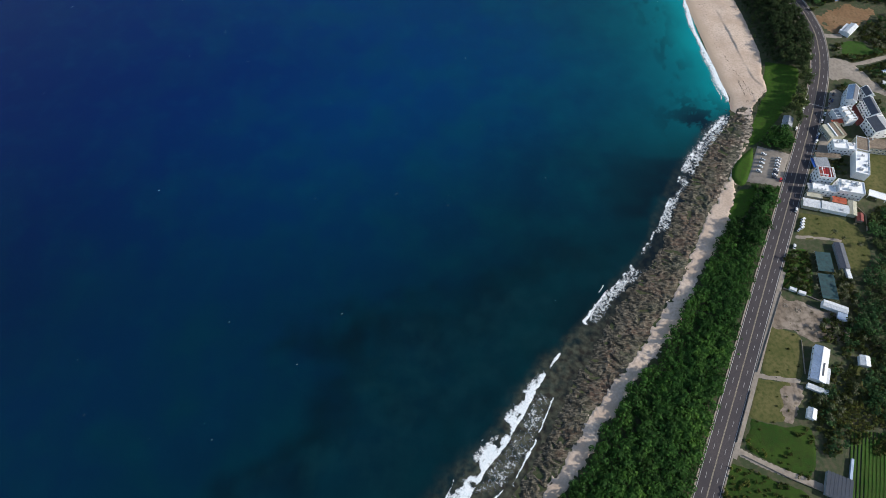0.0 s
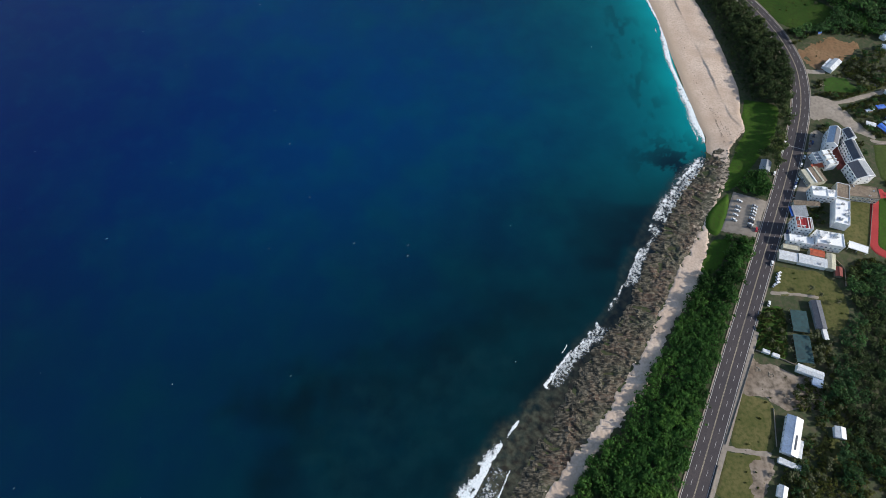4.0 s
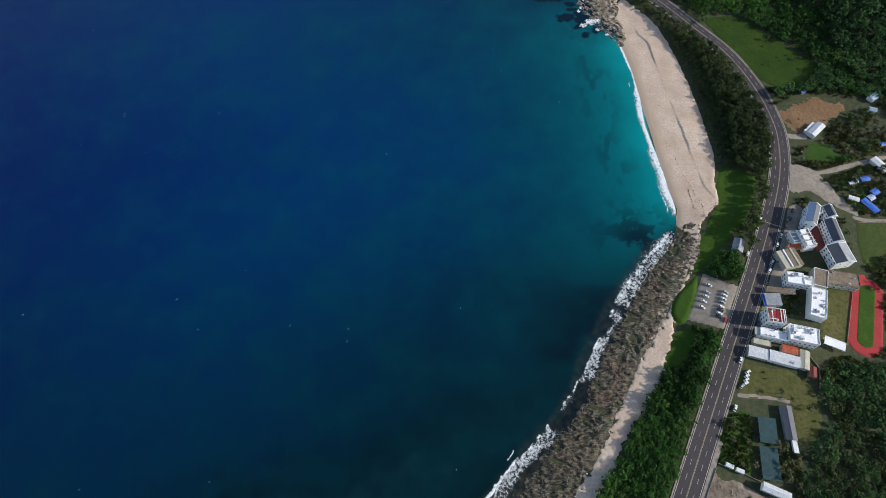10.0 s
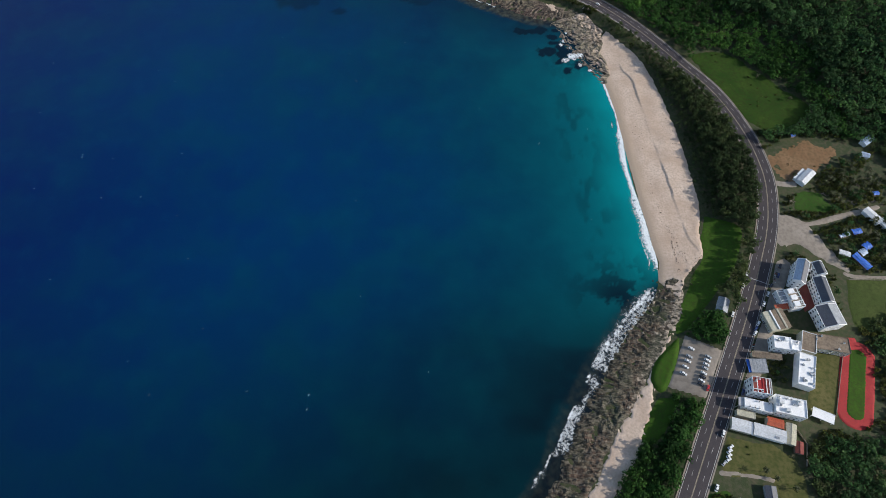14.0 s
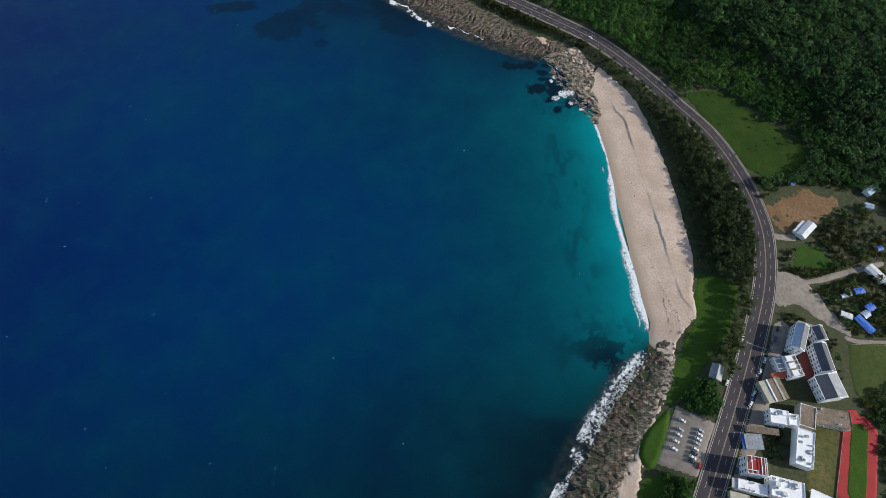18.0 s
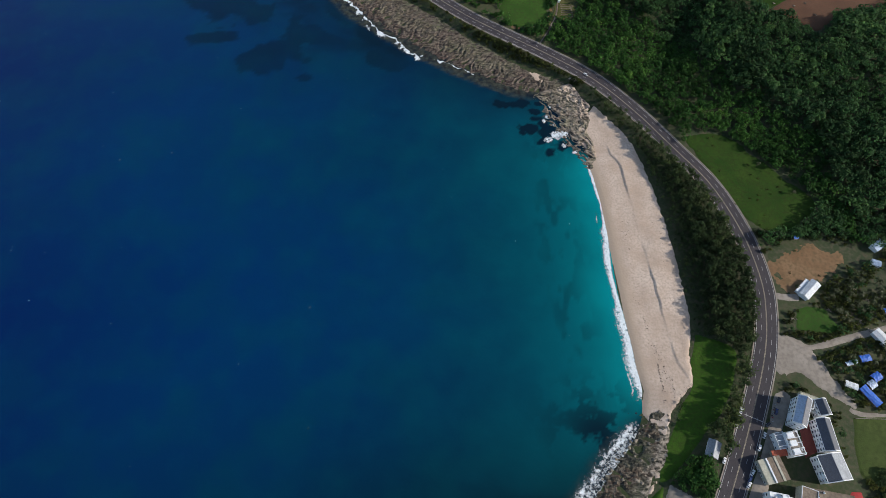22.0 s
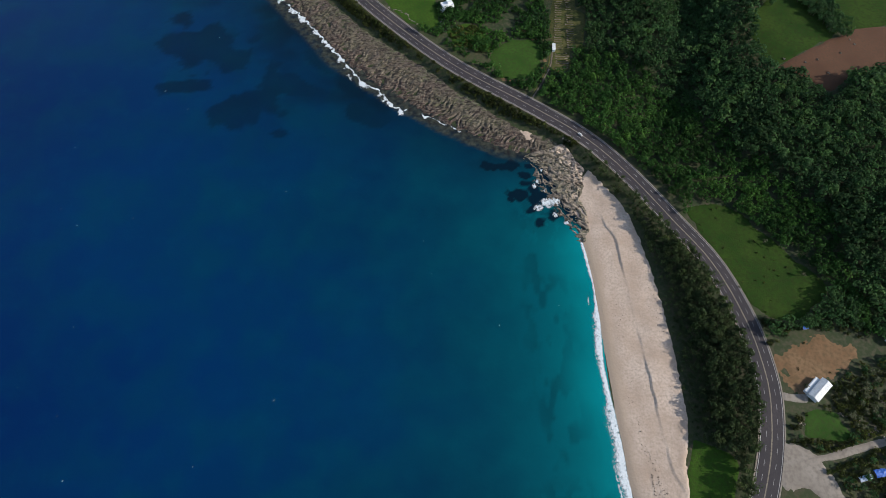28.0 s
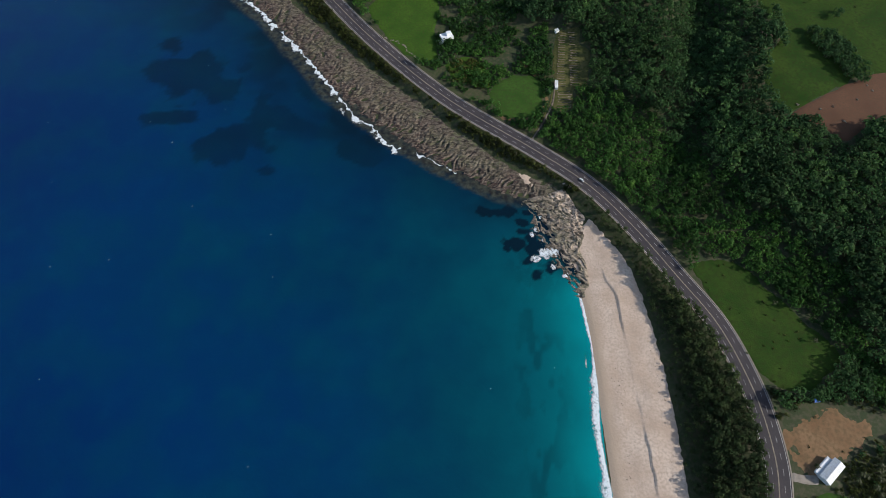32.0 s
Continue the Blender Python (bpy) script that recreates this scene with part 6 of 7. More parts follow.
def car_kind(paint, label, tall=1.0, long=1.0):
    """A car: lower body, cabin glass, roof, four wheels with rims, lamps; it faces +x."""
    c = tagged(new("car"), label, "car", "parked cars")
    bm = block(4.5 * long, 1.78, 0.62, (0, 0, 0.30), bevel=0.14)
    part("body", bm, paint, c)
    bm = bmesh.new()
    base, top, z0, z1 = (2.7 * long, 1.66), (1.75 * long, 1.36), 0.92, 0.92 + 0.52 * tall
    lo = [bm.verts.new((-0.25 + sx * base[0] / 2, sy * base[1] / 2, z0)) for sx, sy in ((-1, -1), (1, -1), (1, 1), (-1, 1))]
    hi = [bm.verts.new((-0.35 + sx * top[0] / 2, sy * top[1] / 2, z1)) for sx, sy in ((-1, -1), (1, -1), (1, 1), (-1, 1))]
    for k in range(4):
        bm.faces.new((lo[k], lo[(k + 1) % 4], hi[(k + 1) % 4], hi[k]))
    bm.faces.new(hi)
    part("cabin_glass", bm, M_GLASS, c)
    part("roof", block(1.8 * long, 1.38, 0.06, (-0.35, 0, z1), bevel=0.02), paint, c)
    for sx in (-1.38 * long, 1.38 * long):
        for sy in (-0.82, 0.82):
            w = share("wheel", kept(("tyre",), lambda: wheel_mesh(0.32, 0.2), M_TYRE), c, pose(sx, sy, 0.32, 90))
            share("rim", kept(("rim",), lambda: wheel_mesh(0.18, 0.22), M_STEEL), w, Matrix())
    for sy in (-0.6, 0.6):
        part("headlight", block(0.06, 0.36, 0.14, (2.24 * long, sy, 0.6)), M_GLASS, c)
        part("tail_light", block(0.06, 0.30, 0.14, (-2.24 * long, sy, 0.65)), M_RED, c)
    return c


def wheel_mesh(r, w):
    bm = bmesh.new()
    bmesh.ops.create_cone(bm, cap_ends=True, segments=12, radius1=r, radius2=r, depth=w)
    return bm


CARS = [car_kind(PAINTS[0], "white parked car"), car_kind(PAINTS[1], "silver parked car"), car_kind(PAINTS[2], "black parked car"), car_kind(PAINTS[3], "red parked car"),
        car_kind(PAINTS[0], "white parked van", 1.9, 1.1), car_kind(PAINTS[4], "dark blue parked car")]
for k, label in enumerate(("white car parked on the tarmac beside the road", "silver car parked in a row beside the road", "black car parked in a row beside the road", "red car parked at the edge of the car park", "white van parked by the roadside", "dark blue car parked in front of the houses")):
    CARS[k]["label"] = label
USED = set()


def park(kind, x, y, turn, lift=0.28):
    m = pose(x, y, gz(x, y) + lift, 0, 0, turn)
    if kind in USED:
        return copy_thing(CARS[kind], m)
    USED.add(kind)
    CARS[kind].matrix_basis = m


for x, y, k in ((271.7, 316, 0), (269, 310, 1), (267.3, 306.5, 0), (264.8, 302.3, 0), (262.4, 297.4, 4)):
    park(k, x, y, -31, 0.4)
for x, y, k in ((281.7, 309.3, 1), (280.4, 306.6, 0), (279, 303.6, 0), (277.6, 300.8, 1), (275.9, 297.2, 0), (274.5, 294.4, 2), (273.2, 291.8, 0), (272.0, 289.2, 2)):
    park(k, x, y, -31, 0.4)
park(3, 276.5, 286.5, 63, 0.4)
for x, y, k, t in ((283, 247.1, 0, 30), (281.6, 244.4, 0, 30), (280.6, 241.6, 0, 30), (279.6, 239, 0, 30), (276.5, 237, 1, 40), (280.1, 255.8, 4, 62), (268.3, 221.8, 4, 62),
                   (325, 375, 0, 62), (322.5, 370.4, 1, 62), (319.9, 365.5, 0, 62), (306.6, 342.1, 0, 62), (331.8, 350.8, 0, 62), (323.5, 335, 0, 50), (321, 331, 5, 50), (319.5, 327.5, 0, 50),
                   (352.7, 383, 2, 62), (349, 375, 5, 62), (341, 366, 2, 40), (337, 359, 0, 62), (300, 284, 5, 62), (297.5, 277.5, 2, 62), (288.5, 263, 1, 62)):
    park(k, x, y, t, 0.45)
park(0, 248.1, 691.5, 132, 0.37)


# ---- palms ----
def frond_mesh():
    """An arched palm leaf with a keel and drooping ragged sides, pointing along +x."""
    bm = bmesh.new()
    rows = []
    for k in range(7):
        t = k / 6
        w = 0.55 * math.sin(math.pi * (0.12 + 0.86 * t)) + 0.03
        x, z = 2.6 * t, 0.75 * t - 1.55 * t * t
        rows.append([bm.verts.new((x, s * w, z - abs(s) * 0.22)) for s in (-1, -0.5, 0, 0.5, 1)])
    for a, b in zip(rows, rows[1:]):
        for i in range(4):
            if i in (1, 2) or rows.index(a) % 2 == 0:
                bm.faces.new((a[i], b[i], b[i + 1], a[i + 1]))
    return bm


def palm_kind(height, lean, label, seed):
    r = random.Random(seed)
    p = tagged(new("palm"), label, "palm", "coconut palms")
    bm = bmesh.new()
    rings = []
    for k in range(7):
        t = k / 6
        rad = 0.20 - 0.09 * t
        rings.append([bm.verts.new((lean * t * t + rad * math.cos(a), rad * math.sin(a), height * t - 0.2)) for a in (i * math.pi / 3.5 for i in range(7))])
    for a, b in zip(rings, rings[1:]):
        for i in range(7):
            bm.faces.new((a[i], a[(i + 1) % 7], b[(i + 1) % 7], b[i]))
    part("trunk", bm, M_BARK, p)
    for k in range(11):
        share("frond", kept(("frond",), frond_mesh, M_PALM), p, pose(lean, 0, height - 0.25, r.uniform(-15, 15), r.uniform(-28, 18), k * 32.7 + r.uniform(-8, 8)))
    return p


PALMS = [palm_kind(6.5, 0.5, "tall coconut palm with a ragged crown", 1), palm_kind(5.2, 0.9, "leaning coconut palm with a ragged crown", 2), palm_kind(4.4, 0.3, "short coconut palm with drooping leaves", 3)]
GROVES = (([(262, 214), (277, 214), (273, 183), (266, 176), (250, 186)], 8.5), ([(289, 200), (296, 200), (306, 188), (296, 165), (288, 176)], 5.5), ([(246, 112), (268, 108), (298, 132), (268, 95), (262, 88), (242, 86)], 6.0),
          ([(284, 160), (300, 160), (294, 138), (288, 150)], 6.5), ([(400, 412), (436, 428), (468, 432), (460, 384), (428, 380), (424, 408)], 8.0), ([(408, 442), (440, 446), (470, 470), (440, 486), (412, 470)], 6.5),
          ([(262, 160), (280, 152), (272, 138), (266, 142)], 7.0))
spots = []
for poly, gap in GROVES:
    q = np.array(poly, float)
    spots.append(scatter(q[:, 0].min(), q[:, 0].max(), q[:, 1].min(), q[:, 1].max(), gap, lambda x, y, q=q: within(q, x, y)))
MEADOW_PALMS = np.array([(385.5, 585.5), (407.5, 557.5), (388, 470), (300, 232), (308, 228), (318, 222)])
spots = np.vstack([*spots, MEADOW_PALMS])
spots = spots[out_of([FIELD_E, CLAY_LAWN], spots[:, 0], spots[:, 1])]
plant(PALMS, spots, 0.8, 1.15)

# ---- shrubs and garden trees of the village ----
GARDENS = ([(289, 200), (306, 188), (296, 160), (288, 164)], [(243, 112), (268, 108), (300, 135), (268, 95), (262, 88), (240, 84)], [(280, 160), (300, 160), (292, 135), (284, 145)],
           [(366, 400), (382, 389), (393, 376), (388, 345), (384, 372), (374, 388), (360, 391)], [(394, 418), (440, 436), (470, 440), (470, 376), (408, 380), (398, 396)], [(368, 440), (384, 452), (410, 460), (470, 470), (470, 444), (400, 429), (380, 428)],
           [(408, 440), (470, 500), (430, 488), (405, 470)], [(370, 498), (400, 517), (440, 508), (470, 540), (430, 548), (405, 522), (385, 517), (366, 520)], [(396, 335), (412, 330), (412, 262), (362, 254), (366, 257), (392, 268), (396, 300)],
           [(323, 308), (336, 309), (330, 290), (321, 292)], [(330, 240), (350, 262), (365, 256), (345, 236)], [(252, 100), (262, 92), (256, 66), (240, 64), (242, 84)])
bushes, garden_trees = [], []
for poly in GARDENS:
    q = np.array(poly, float)
    box4 = (q[:, 0].min(), q[:, 0].max(), q[:, 1].min(), q[:, 1].max())
    bushes.append(scatter(*box4, 2.9, lambda x, y, q=q: within(q, x, y) & (vnoise(x * 0.12, y * 0.12, 71) > 0.42)))
    garden_trees.append(scatter(*box4, 6.5, lambda x, y, q=q: within(q, x, y) & (vnoise(x * 0.08, y * 0.08, 73) > 0.52)))
bushes, garden_trees = np.vstack(bushes), np.vstack(garden_trees)
BACKYARD = np.array([(244, 98), (252, 112), (264, 146), (272, 164), (298, 164), (308, 130), (330, 96), (318, 66), (262, 66), (258, 84)], float)
SHEDS = np.array([(250, 113), (261, 139)], float)


def free(x, y):
    """Open ground between the sheds of the back yard."""
    return within(BACKYARD, x, y) & (to_line(SHEDS, x, y) > 8.5) & (np.hypot(x - 287.5, y - 128) > 6.5) & (np.hypot(x - 239.5, y - 92) > 6)


bushes = np.vstack([bushes, scatter(244, 330, 66, 164, 2.7, lambda x, y: free(x, y) & (vnoise(x * 0.10, y * 0.10, 75) > 0.40))])
garden_trees = np.vstack([garden_trees, scatter(244, 330, 66, 164, 5.5, lambda x, y: free(x, y) & (vnoise(x * 0.06, y * 0.06, 76) > 0.50) & (x + y * 0.3 > 300))])
LANES = np.array([(366, 420), (378, 421), (395, 424), (419, 431), (450, 440)], float)
bushes = bushes[(to_line(LANES, bushes[:, 0], bushes[:, 1]) > 4) & out_of([CLAY_LAWN], bushes[:, 0], bushes[:, 1])]
garden_trees = garden_trees[(to_line(LANES, garden_trees[:, 0], garden_trees[:, 1]) > 6) & out_of([CLAY_LAWN], garden_trees[:, 0], garden_trees[:, 1], 2.0)]
for row, note in (([(385, 426.5), (401, 429.5), (420, 437)], "clipped dark green hedge along a gravel lane"), ([(388, 413), (406, 420), (426, 428.5)], "ragged green hedge between garden plots"), ([(371, 432), (387, 432), (404, 433)], "low hedge below a green plot")):
    q = smooth_line(row, 1.4)
    hedge = q + rng.normal(0, 0.5, q.shape)
    stand("hedge", SHRUB, hedge, rng.uniform(0.55, 1.0, len(hedge)), 0.2, M_SHRUB, note)
stand("garden_shrubs", SHRUB, bushes, rng.uniform(0.6, 1.3, len(bushes)), 0.3, M_SHRUB, "patchy olive shrubs and weeds between the houses")
plot_greens = np.vstack([scatter(248, 280, 178, 222, 2.6, lambda x, y: within(np.array([(261, 218), (277, 220), (276, 204), (271, 182), (264, 180), (250, 188)], float), x, y)),
                         scatter(150, 262, -10, 92, 4.6, lambda x, y: ~out_of([GARDEN, GRASS_S], x, y) & (vnoise(x * 0.05, y * 0.05, 72) > 0.45)), scatter(120, 170, 788, 834, 3.2, lambda x, y: ~out_of([GREEN_C], x, y) & (vnoise(x * 0.09, y * 0.09, 74) > 0.42))])
stand("plot_greens", SHRUB, plot_greens, rng.uniform(0.5, 1.2, len(plot_greens)), 0.2, M_SHRUB, "yellow-green bushes on small garden plots")
plant([tree_kind("garden_tree", c, 2.2, 0.2, M_LEAF, "dark green garden tree among the houses", "tree", "garden trees") for c in BROAD[:3]], garden_trees, 0.45, 0.85)


# ---- boulders ----
def boulder_mesh(seed, material):
    bm = bmesh.new()
    bmesh.ops.create_icosphere(bm, subdivisions=2, radius=1)
    for v in bm.verts:
        n = noise.noise(v.co * 1.1 + Vector((seed * 7.3, 0, 0)))
        v.co *= 1 + 0.45 * n + 0.12 * noise.noise(v.co * 3.1 + Vector((0, seed, 0)))
        v.co.z *= 0.65
    me = bpy.data.meshes.new("boulder")
    bm.to_mesh(me)
    bm.free()
    me.materials.append(material)
    return me


ROCKS, WET_ROCKS = [boulder_mesh(k, M_ROCK) for k in range(6)], [boulder_mesh(k, M_WET) for k in range(6)]
HEAD = np.array([(203, 667), (233, 684), (250, 648), (247, 612), (240, 592), (230, 606), (214, 640)], float)
spots = np.vstack([scatter(200, 252, 590, 686, 8.5, lambda x, y: within(HEAD, x, y)), scatter(196, 236, 592, 652, 5.5, lambda x, y: (signed(COAST_C, x, y) < 2) & (signed(COAST_C, x, y) > -7) & (vnoise(x * 0.1, y * 0.1, 81) > 0.56)),
                   scatter(225, 285, 330, 378, 6.0, lambda x, y: (signed(PLANTS_C, x, y) < 0) & (signed(COAST_C, x, y) > -7))])
for k, (x, y) in enumerate(spots):
    s = random.uniform(0.45, 1.3)
    wet = signed(COAST_C, np.array([x]), np.array([y]))[0] < 6
    ob = new("boulder", (WET_ROCKS if wet else ROCKS)[k % 6])
    ob.matrix_basis = pose(x, y, (-0.42 * s if wet else gz(x, y) + 0.1), random.uniform(-20, 20), random.uniform(-20, 20), random.uniform(0, 360)) @ Matrix.Diagonal((s * random.uniform(0.8, 1.5), s, s, 1))
    tagged(ob, "dark wave-washed rock standing in the shallows" if wet else "grey-brown weathered shore boulder on the sand", "rock", "shore boulders")


# ---- roadside strip and walls in the south ----
south_run = ROAD[(ROAD[:, 1] > 66) & (ROAD[:, 1] < 205)]
tagged(new("pavement", ribbon(south_run, 9.0, 11.4, 0.08, "pavement", M_CONC)), "pale concrete strip between the road and a low wall", "pavement", kind="structure")


def low_wall(points, label, height=1.0):
    """A low plastered wall built of straight lengths with small piers."""
    w = tagged(new("low_wall"), label, "wall")
    w.matrix_basis = pose(points[0][0], points[0][1], gz(*points[0]))
    for (ax, ay), (bx, by) in zip(points, points[1:]):
        n = max(1, round(math.hypot(bx - ax, by - ay) / 6))
        for k in range(n):
            x, y = ax + (bx - ax) * (k + 0.5) / n, ay + (by - ay) * (k + 0.5) / n
            l, t = math.hypot(bx - ax, by - ay) / n, math.degrees(math.atan2(by - ay, bx - ax))
            m = pose(x - points[0][0], y - points[0][1], gz(x, y) - gz(*points[0]), 0, 0, t)
            share("wall_length", kept(("wall_length", round(l, 1), height), lambda: block(l - 0.3, 0.25, height + 0.4, (0, 0, -0.3), bevel=0.03), M_CONC), w, m)
            share("pier", kept(("pier", height), lambda: block(0.32, 0.34, height + 0.55, (0, 0, -0.3), bevel=0.03), M_CONC), w, m @ Matrix.Translation((l / 2, 0, 0)))
    return w


low_wall([(186, 74), (204, 108)], "low plastered wall between the road and dry plots")
low_wall([(212, 121), (247, 183)], "low plastered wall between the road and dry plots")
low_wall([(249, 186), (262, 181), (274, 175)], "low plastered wall beside the dirt yard")
low_wall([(250, 145), (245, 120)], "low plastered wall behind the dry lawn")
low_wall([(188, 66), (214, 52), (232, 44)], "low wall along the concrete lane")
low_wall([(329, 262), (334, 250), (330, 236)], "low curved wall behind the huts")
low_wall([(362, 316), (377, 310), (359, 268)], "low wall round the school field")
low_wall([(402, 372), (428, 372)], "low wall along the field lane")

# ---- planted rows ----
BEDS = [(236.5 + (y - 772) * 0.05, y, 13.5) for y in np.arange(774, 796, 3.2)] + [(235 + (y - 800) * 0.07, y, 11.5) for y in np.arange(801, 868, 3.0)] + [(248.5 + (y - 800) * 0.03, y, 12.5) for y in np.arange(802, 846, 3.0)] + [(248, y, 9.5) for y in np.arange(852, 870, 3.0)]
for k, (x, y, w) in enumerate(BEDS):
    bed = tagged(new("planting_bed"), "raised bed of vegetables in a tilled plot", "bed", "vegetable beds")
    w *= random.uniform(0.8, 1.0)
    bed.matrix_basis = pose(x + random.uniform(-0.5, 0.5), y, gz(x, y) + 0.2, 0, 0, random.uniform(1, 6))
    part("soil_ridge", block(w, 1.5, 0.3, (0, 0, -0.1), bevel=0.12), M_DIRT if k % 4 == 0 else M_TAN, bed)
    part("greenery", block(w * random.uniform(0.5, 0.95), 0.8, 0.3, (random.uniform(-0.8, 0.8), 0.1, 0.19), bevel=0.12), M_OLIVE if k % 3 else M_MEADOW, bed)
for k in range(20):
    ax, ay = 264 + k * 2.4, 86 - k * 0.15
    row = tagged(new("crop_row"), "planted row of dark green crops", "crop", "crop rows")
    row.matrix_basis = pose(ax - 10, ay - 30, gz(ax - 10, ay - 30) + 0.25, 0, 0, 68)
    part("leaves", block(54, 1.3, 0.24, (0, 0, -0.1), bevel=0.1), M_GRASS, row)

# ---- rubble, whitecaps, scattered bushes ----
RUBBLE = [(440, 520), (444, 517), (448, 521), (437, 524), (441, 526), (452, 515), (408, 452), (432, 470), (440, 462), (380, 445), (430, 443), (434, 446), (438, 444), (433, 436), (424, 440), (441, 450), (446, 446), (418, 449), (262, 152), (270, 158), (274, 150), (247, 172), (255, 168)]
for k, (x, y) in enumerate(RUBBLE):
    heap = tagged(new("rubble_heap"), "heap of pale broken stone among weeds", "rubble", "rubble heaps")
    heap.matrix_basis = pose(x, y, gz(x, y) + 0.1, 0, 0, k * 41)
    for j in range(7):
        share("stone", ROCKS[j % 6], heap, pose(random.uniform(-1.8, 1.8), random.uniform(-1.8, 1.8), 0.15, 0, 0, j * 50) @ Matrix.Diagonal((0.5 + 0.09 * j, 0.5, 0.5, 1)))
flecks = []
for k in range(90):
    x, y = random.uniform(-420, 230), random.uniform(60, 900)
    if signed(COAST_C, np.array([x]), np.array([y]))[0] < -25:
        a, l, w = random.uniform(0.4, 1.3), random.uniform(0.3, 1.0), random.uniform(0.12, 0.26)
        u, v = np.array((math.cos(a), math.sin(a), 0)) * l, np.array((-math.sin(a), math.cos(a), 0)) * w
        o = np.array((x, y, 0.05))
        flecks += [o - u, o - v + u * 0.2, o + u, o + v - u * 0.3]
caps = new("whitecaps", raw_mesh("whitecaps", flecks, np.arange(len(flecks)).reshape(-1, 4), M_FOAM))
caps.data.attributes.new("thick", 'FLOAT', 'POINT').data.foreach_set("value", np.full(len(flecks), 0.75, np.float32))
tagged(caps, "tiny white flecks of foam on the open sea", "foam", kind="stuff")
tufts = np.vstack([scatter(330, 424, 520, 622, 9.0, lambda x, y: ~out_of([MEADOW], x, y) & (vnoise(x * 0.1, y * 0.1, 95) > 0.5)), scatter(420, 560, 760, 925, 22, lambda x, y: ~out_of([HILL_FIELD], x, y)),
                   scatter(190, 340, 50, 260, 9.0, lambda x, y: ~out_of([YARD, OLIVE_A, OLIVE_B, DIRT, GARDEN, GRASS_S], x, y) & (vnoise(x * 0.1, y * 0.1, 96) > 0.45)), scatter(372, 434, 464, 512, 9.0, lambda x, y: ~out_of([CLAY], x, y) & (vnoise(x * 0.1, y * 0.1, 97) > 0.55))])
stand("plot_shrubs", SHRUB, tufts, rng.uniform(0.25, 0.6, len(tufts)), 0.1, M_SHRUB, "scattered low bushes on grass plots")
wrack = []
for line, spread, n in (([(275.6, 408), (276.2, 393), (276.6, 379)], 0.5, 70), ([(273.8, 426), (277, 415), (281.3, 399), (282.6, 390)], 1.3, 70), ([(270.9, 446), (271.6, 436)], 0.5, 22), ([(296, 395), (290, 386), (286, 377), (282, 368)], 0.8, 70),
                        ([(266, 470), (268, 455)], 2.0, 14), ([(262, 540), (266, 500)], 3.0, 20), ([(289, 560), (296, 500), (299, 450)], 3.0, 60), ([(281, 400), (285, 384), (280, 372)], 2.0, 40)):
    q = smooth_line(line, 1)
    wrack.append(q[rng.integers(0, len(q), n)] + rng.normal(0, spread, (n, 2)))
wrack = np.vstack(wrack)
stand("seaweed_wrack", SHRUB, wrack, rng.uniform(0.08, 0.22, len(wrack)), 0.9, M_BARK, "dark lines of seaweed and driftwood washed up on the sand")

# ---- brush heaps on the ploughed field ----
for k, (x, y) in enumerate(((434, 767), (463, 766), (468, 749), (500, 793), (503, 787), (486, 775), (452, 762))):
    heap = tagged(new("brush_heap"), "small heap of cleared brush on ploughed soil", "heap", "brush heaps")
    heap.matrix_basis = pose(x, y, gz(x, y) + 0.4, 0, 0, k * 53)
    for j in range(5):
        share("branch_clump", ROCKS[j % 6], heap, pose(random.uniform(-1.2, 1.2), random.uniform(-0.8, 0.8), 0.2, 20 * j, 0, j * 61) @ Matrix.Diagonal((0.7, 0.45, 0.5, 1)))


# ---- scooters along the forecourt ----
def scooter_kind(paint, label):
    """A parked scooter: two wheels, floorboard, seat box, front shield, handlebar; it faces +x."""
    sc = tagged(new("scooter"), label, "scooter", "parked scooters")
    for x in (-0.6, 0.62):
        w = share("wheel", kept(("scooter_tyre",), lambda: wheel_mesh(0.24, 0.11), M_TYRE), sc, pose(x, 0, 0.24, 90))
        share("rim", kept(("scooter_rim",), lambda: wheel_mesh(0.13, 0.12), M_STEEL), w, Matrix())
    part("floorboard", block(1.0, 0.34, 0.12, (0.05, 0, 0.26), bevel=0.03), paint, sc)
    part("tail_box", block(0.78, 0.36, 0.34, (-0.46, 0, 0.40), bevel=0.08), paint, sc)
    part("seat", block(0.74, 0.30, 0.12, (-0.40, 0, 0.74), bevel=0.04), M_TYRE, sc)
    part("front_shield", block(0.12, 0.42, 0.62, (0.50, 0, 0.36), bevel=0.05), paint, sc)
    part("handlebar", block(0.08, 0.66, 0.08, (0.46, 0, 1.0), bevel=0.02), M_STEEL, sc)
    return sc


SCOOTERS = [scooter_kind(PAINTS[0], "white scooter parked on the forecourt"), scooter_kind(PAINTS[1], "silver scooter parked on the forecourt"), scooter_kind(PAINTS[2], "black scooter parked on the forecourt"), scooter_kind(PAINTS[3], "red scooter parked on the forecourt")]
rows = []
for ax, ay, bx, by, n in ((351, 384, 343, 366, 14), (333, 349, 325, 333, 10), (309, 300, 303, 290, 7), (292, 270, 287, 260, 6), (318, 322, 312, 311, 7)):
    rows += [(ax + (bx - ax) * k / n + random.uniform(-0.5, 0.5), ay + (by - ay) * k / n) for k in range(n) if random.random() < 0.8]
for k, (x, y) in enumerate(rows):
    m = pose(x, y, gz(x, y) + 0.32, 0, 0, -30 + random.uniform(-25, 25))
    if k < 4:
        SCOOTERS[k].matrix_basis = m
    else:
        copy_thing(SCOOTERS[k % 4], m)


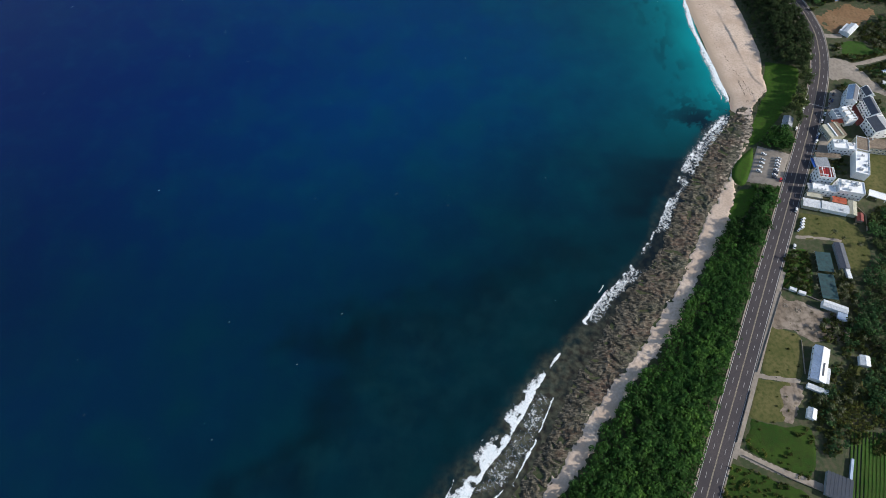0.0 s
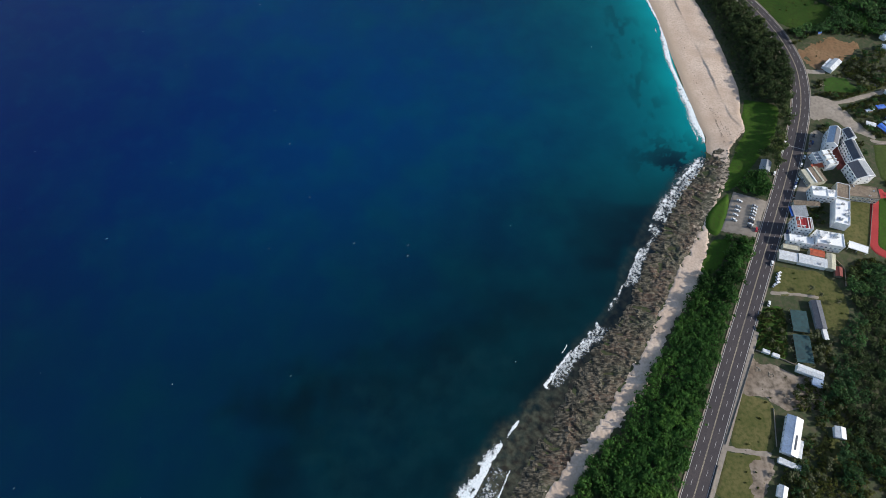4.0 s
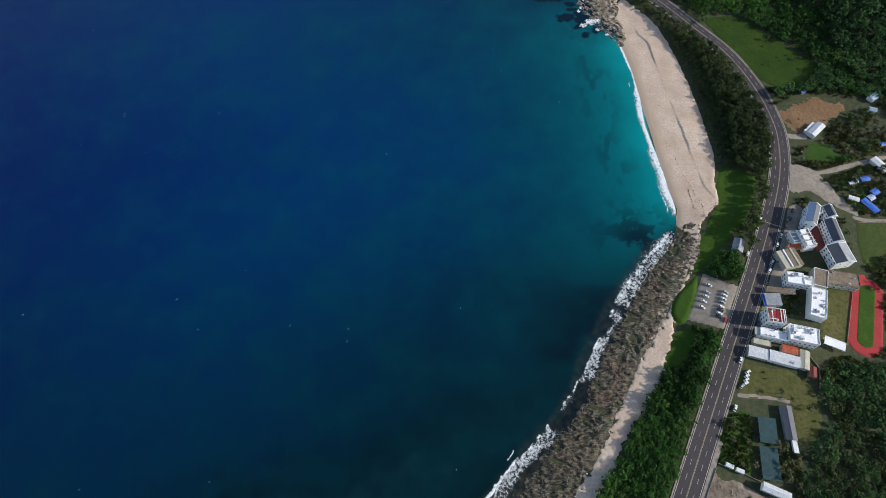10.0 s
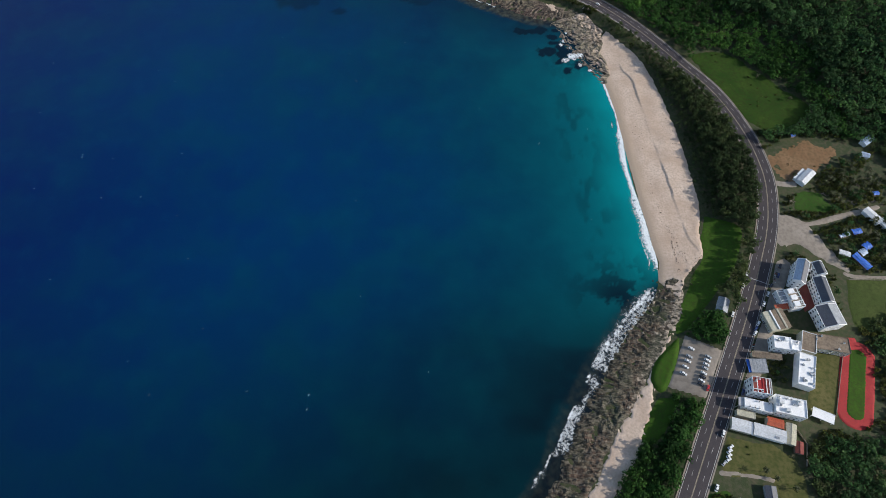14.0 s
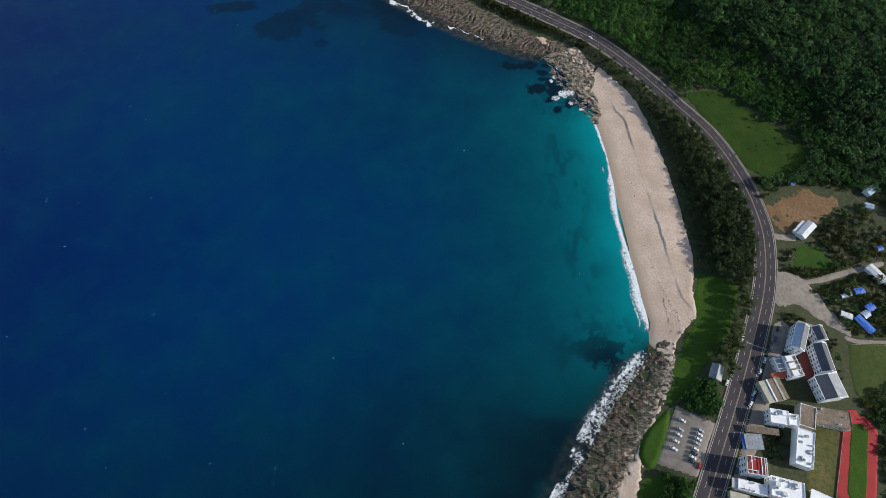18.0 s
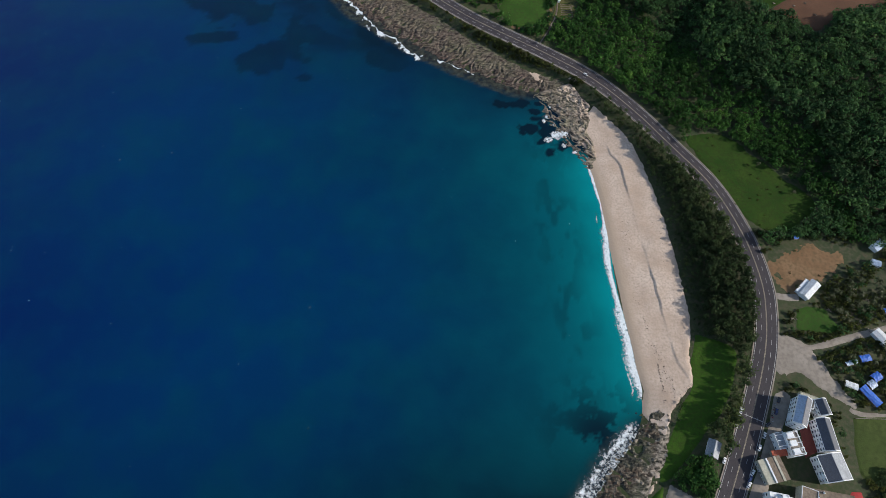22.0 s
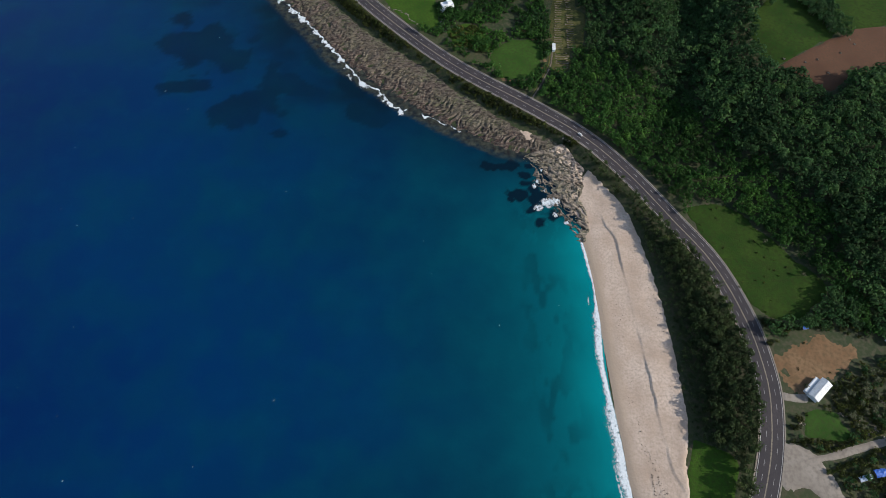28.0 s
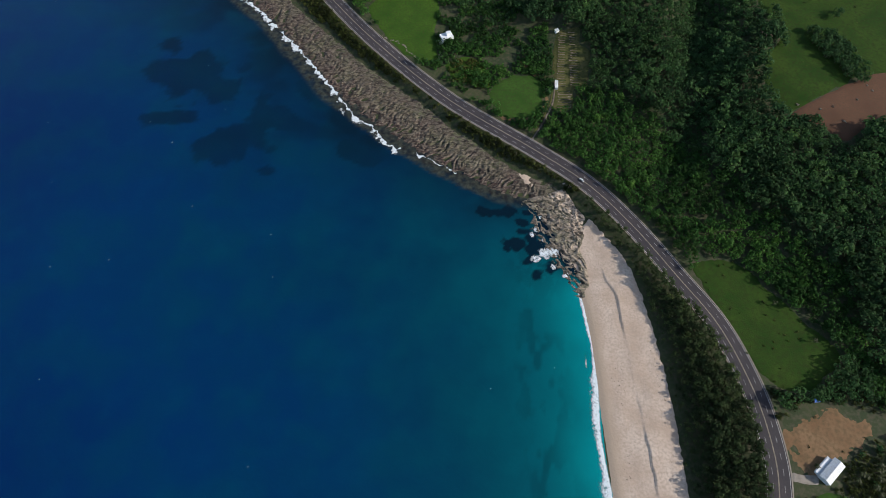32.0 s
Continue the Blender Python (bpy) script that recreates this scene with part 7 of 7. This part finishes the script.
# ---- machines and clutter on the roofs ----
def roof_unit(x, y, z, turn, wide):
    """An outdoor cooling unit on feet: case, fan grille, pipe."""
    u = tagged(new("roof_unit"), "grey-white cooling unit standing on a flat roof", "cooling unit", "roof units")
    u.matrix_basis = pose(x, y, z, 0, 0, turn)
    part("case", block(wide, 0.8, 1.1, (0, 0, 0.15), bevel=0.04), M_WMET, u)
    bm = bmesh.new()
    bmesh.ops.create_cone(bm, cap_ends=True, segments=12, radius1=0.34, radius2=0.34, depth=0.08, matrix=Matrix.Translation((0, 0, 1.28)))
    part("fan_grille", bm, M_DARK, u)
    for sx in (-1, 1):
        part("foot", block(0.1, 0.7, 0.15, (sx * wide * 0.36, 0, 0)), M_STEEL, u)
    part("pipe", block(0.09, 1.6, 0.09, (wide * 0.4, 1.1, 0.1)), M_STEEL, u)


for cx, cy, turn, sx, sy, h, n in ((332.5, 317.5, -9, 12, 9.5, 8.4, 4), (342, 316, -12, 7, 7.5, 7.2, 2), (325.5, 272.5, -13, 20, 12, 9.0, 8), (305, 273.5, -13, 18, 6.5, 6.6, 5), (344.5, 298, 71, 24, 11, 7.4, 7), (352, 353, 100, 15.5, 9, 7.2, 3), (308.5, 285.8, -9, 12.5, 11, 11.0, 3), (366, 318.5, -9, 29, 11.5, 6.8, 4)):
    base = gz(cx, cy) + 0.15 + h + 0.14
    for k in range(n):
        u, v, a = random.uniform(-0.42, 0.42) * sx, random.choice((-0.36, 0.36, 0.1)) * sy, radians(turn)
        roof_unit(cx + u * math.cos(a) - v * math.sin(a), cy + u * math.sin(a) + v * math.cos(a), base, turn + random.choice((0, 90)), random.uniform(0.9, 1.9))

# ---- pale boulders that hold the bank above the road ----
bank = smooth_line([(58, 856), (61, 854), (77, 848), (86, 837), (98, 826)], 2.2)
for k, (x, y) in enumerate(bank + rng.normal(0, 0.7, bank.shape)):
    ob = new("boulder", ROCKS[k % 6])
    ob.matrix_basis = pose(x, y, gz(x, y) + 0.1, 0, 0, random.uniform(0, 360)) @ Matrix.Diagonal((random.uniform(0.7, 1.5), 0.8, 0.9, 1))
    tagged(ob, "pale boulder holding the bank beside the road", "rock", "bank boulders")
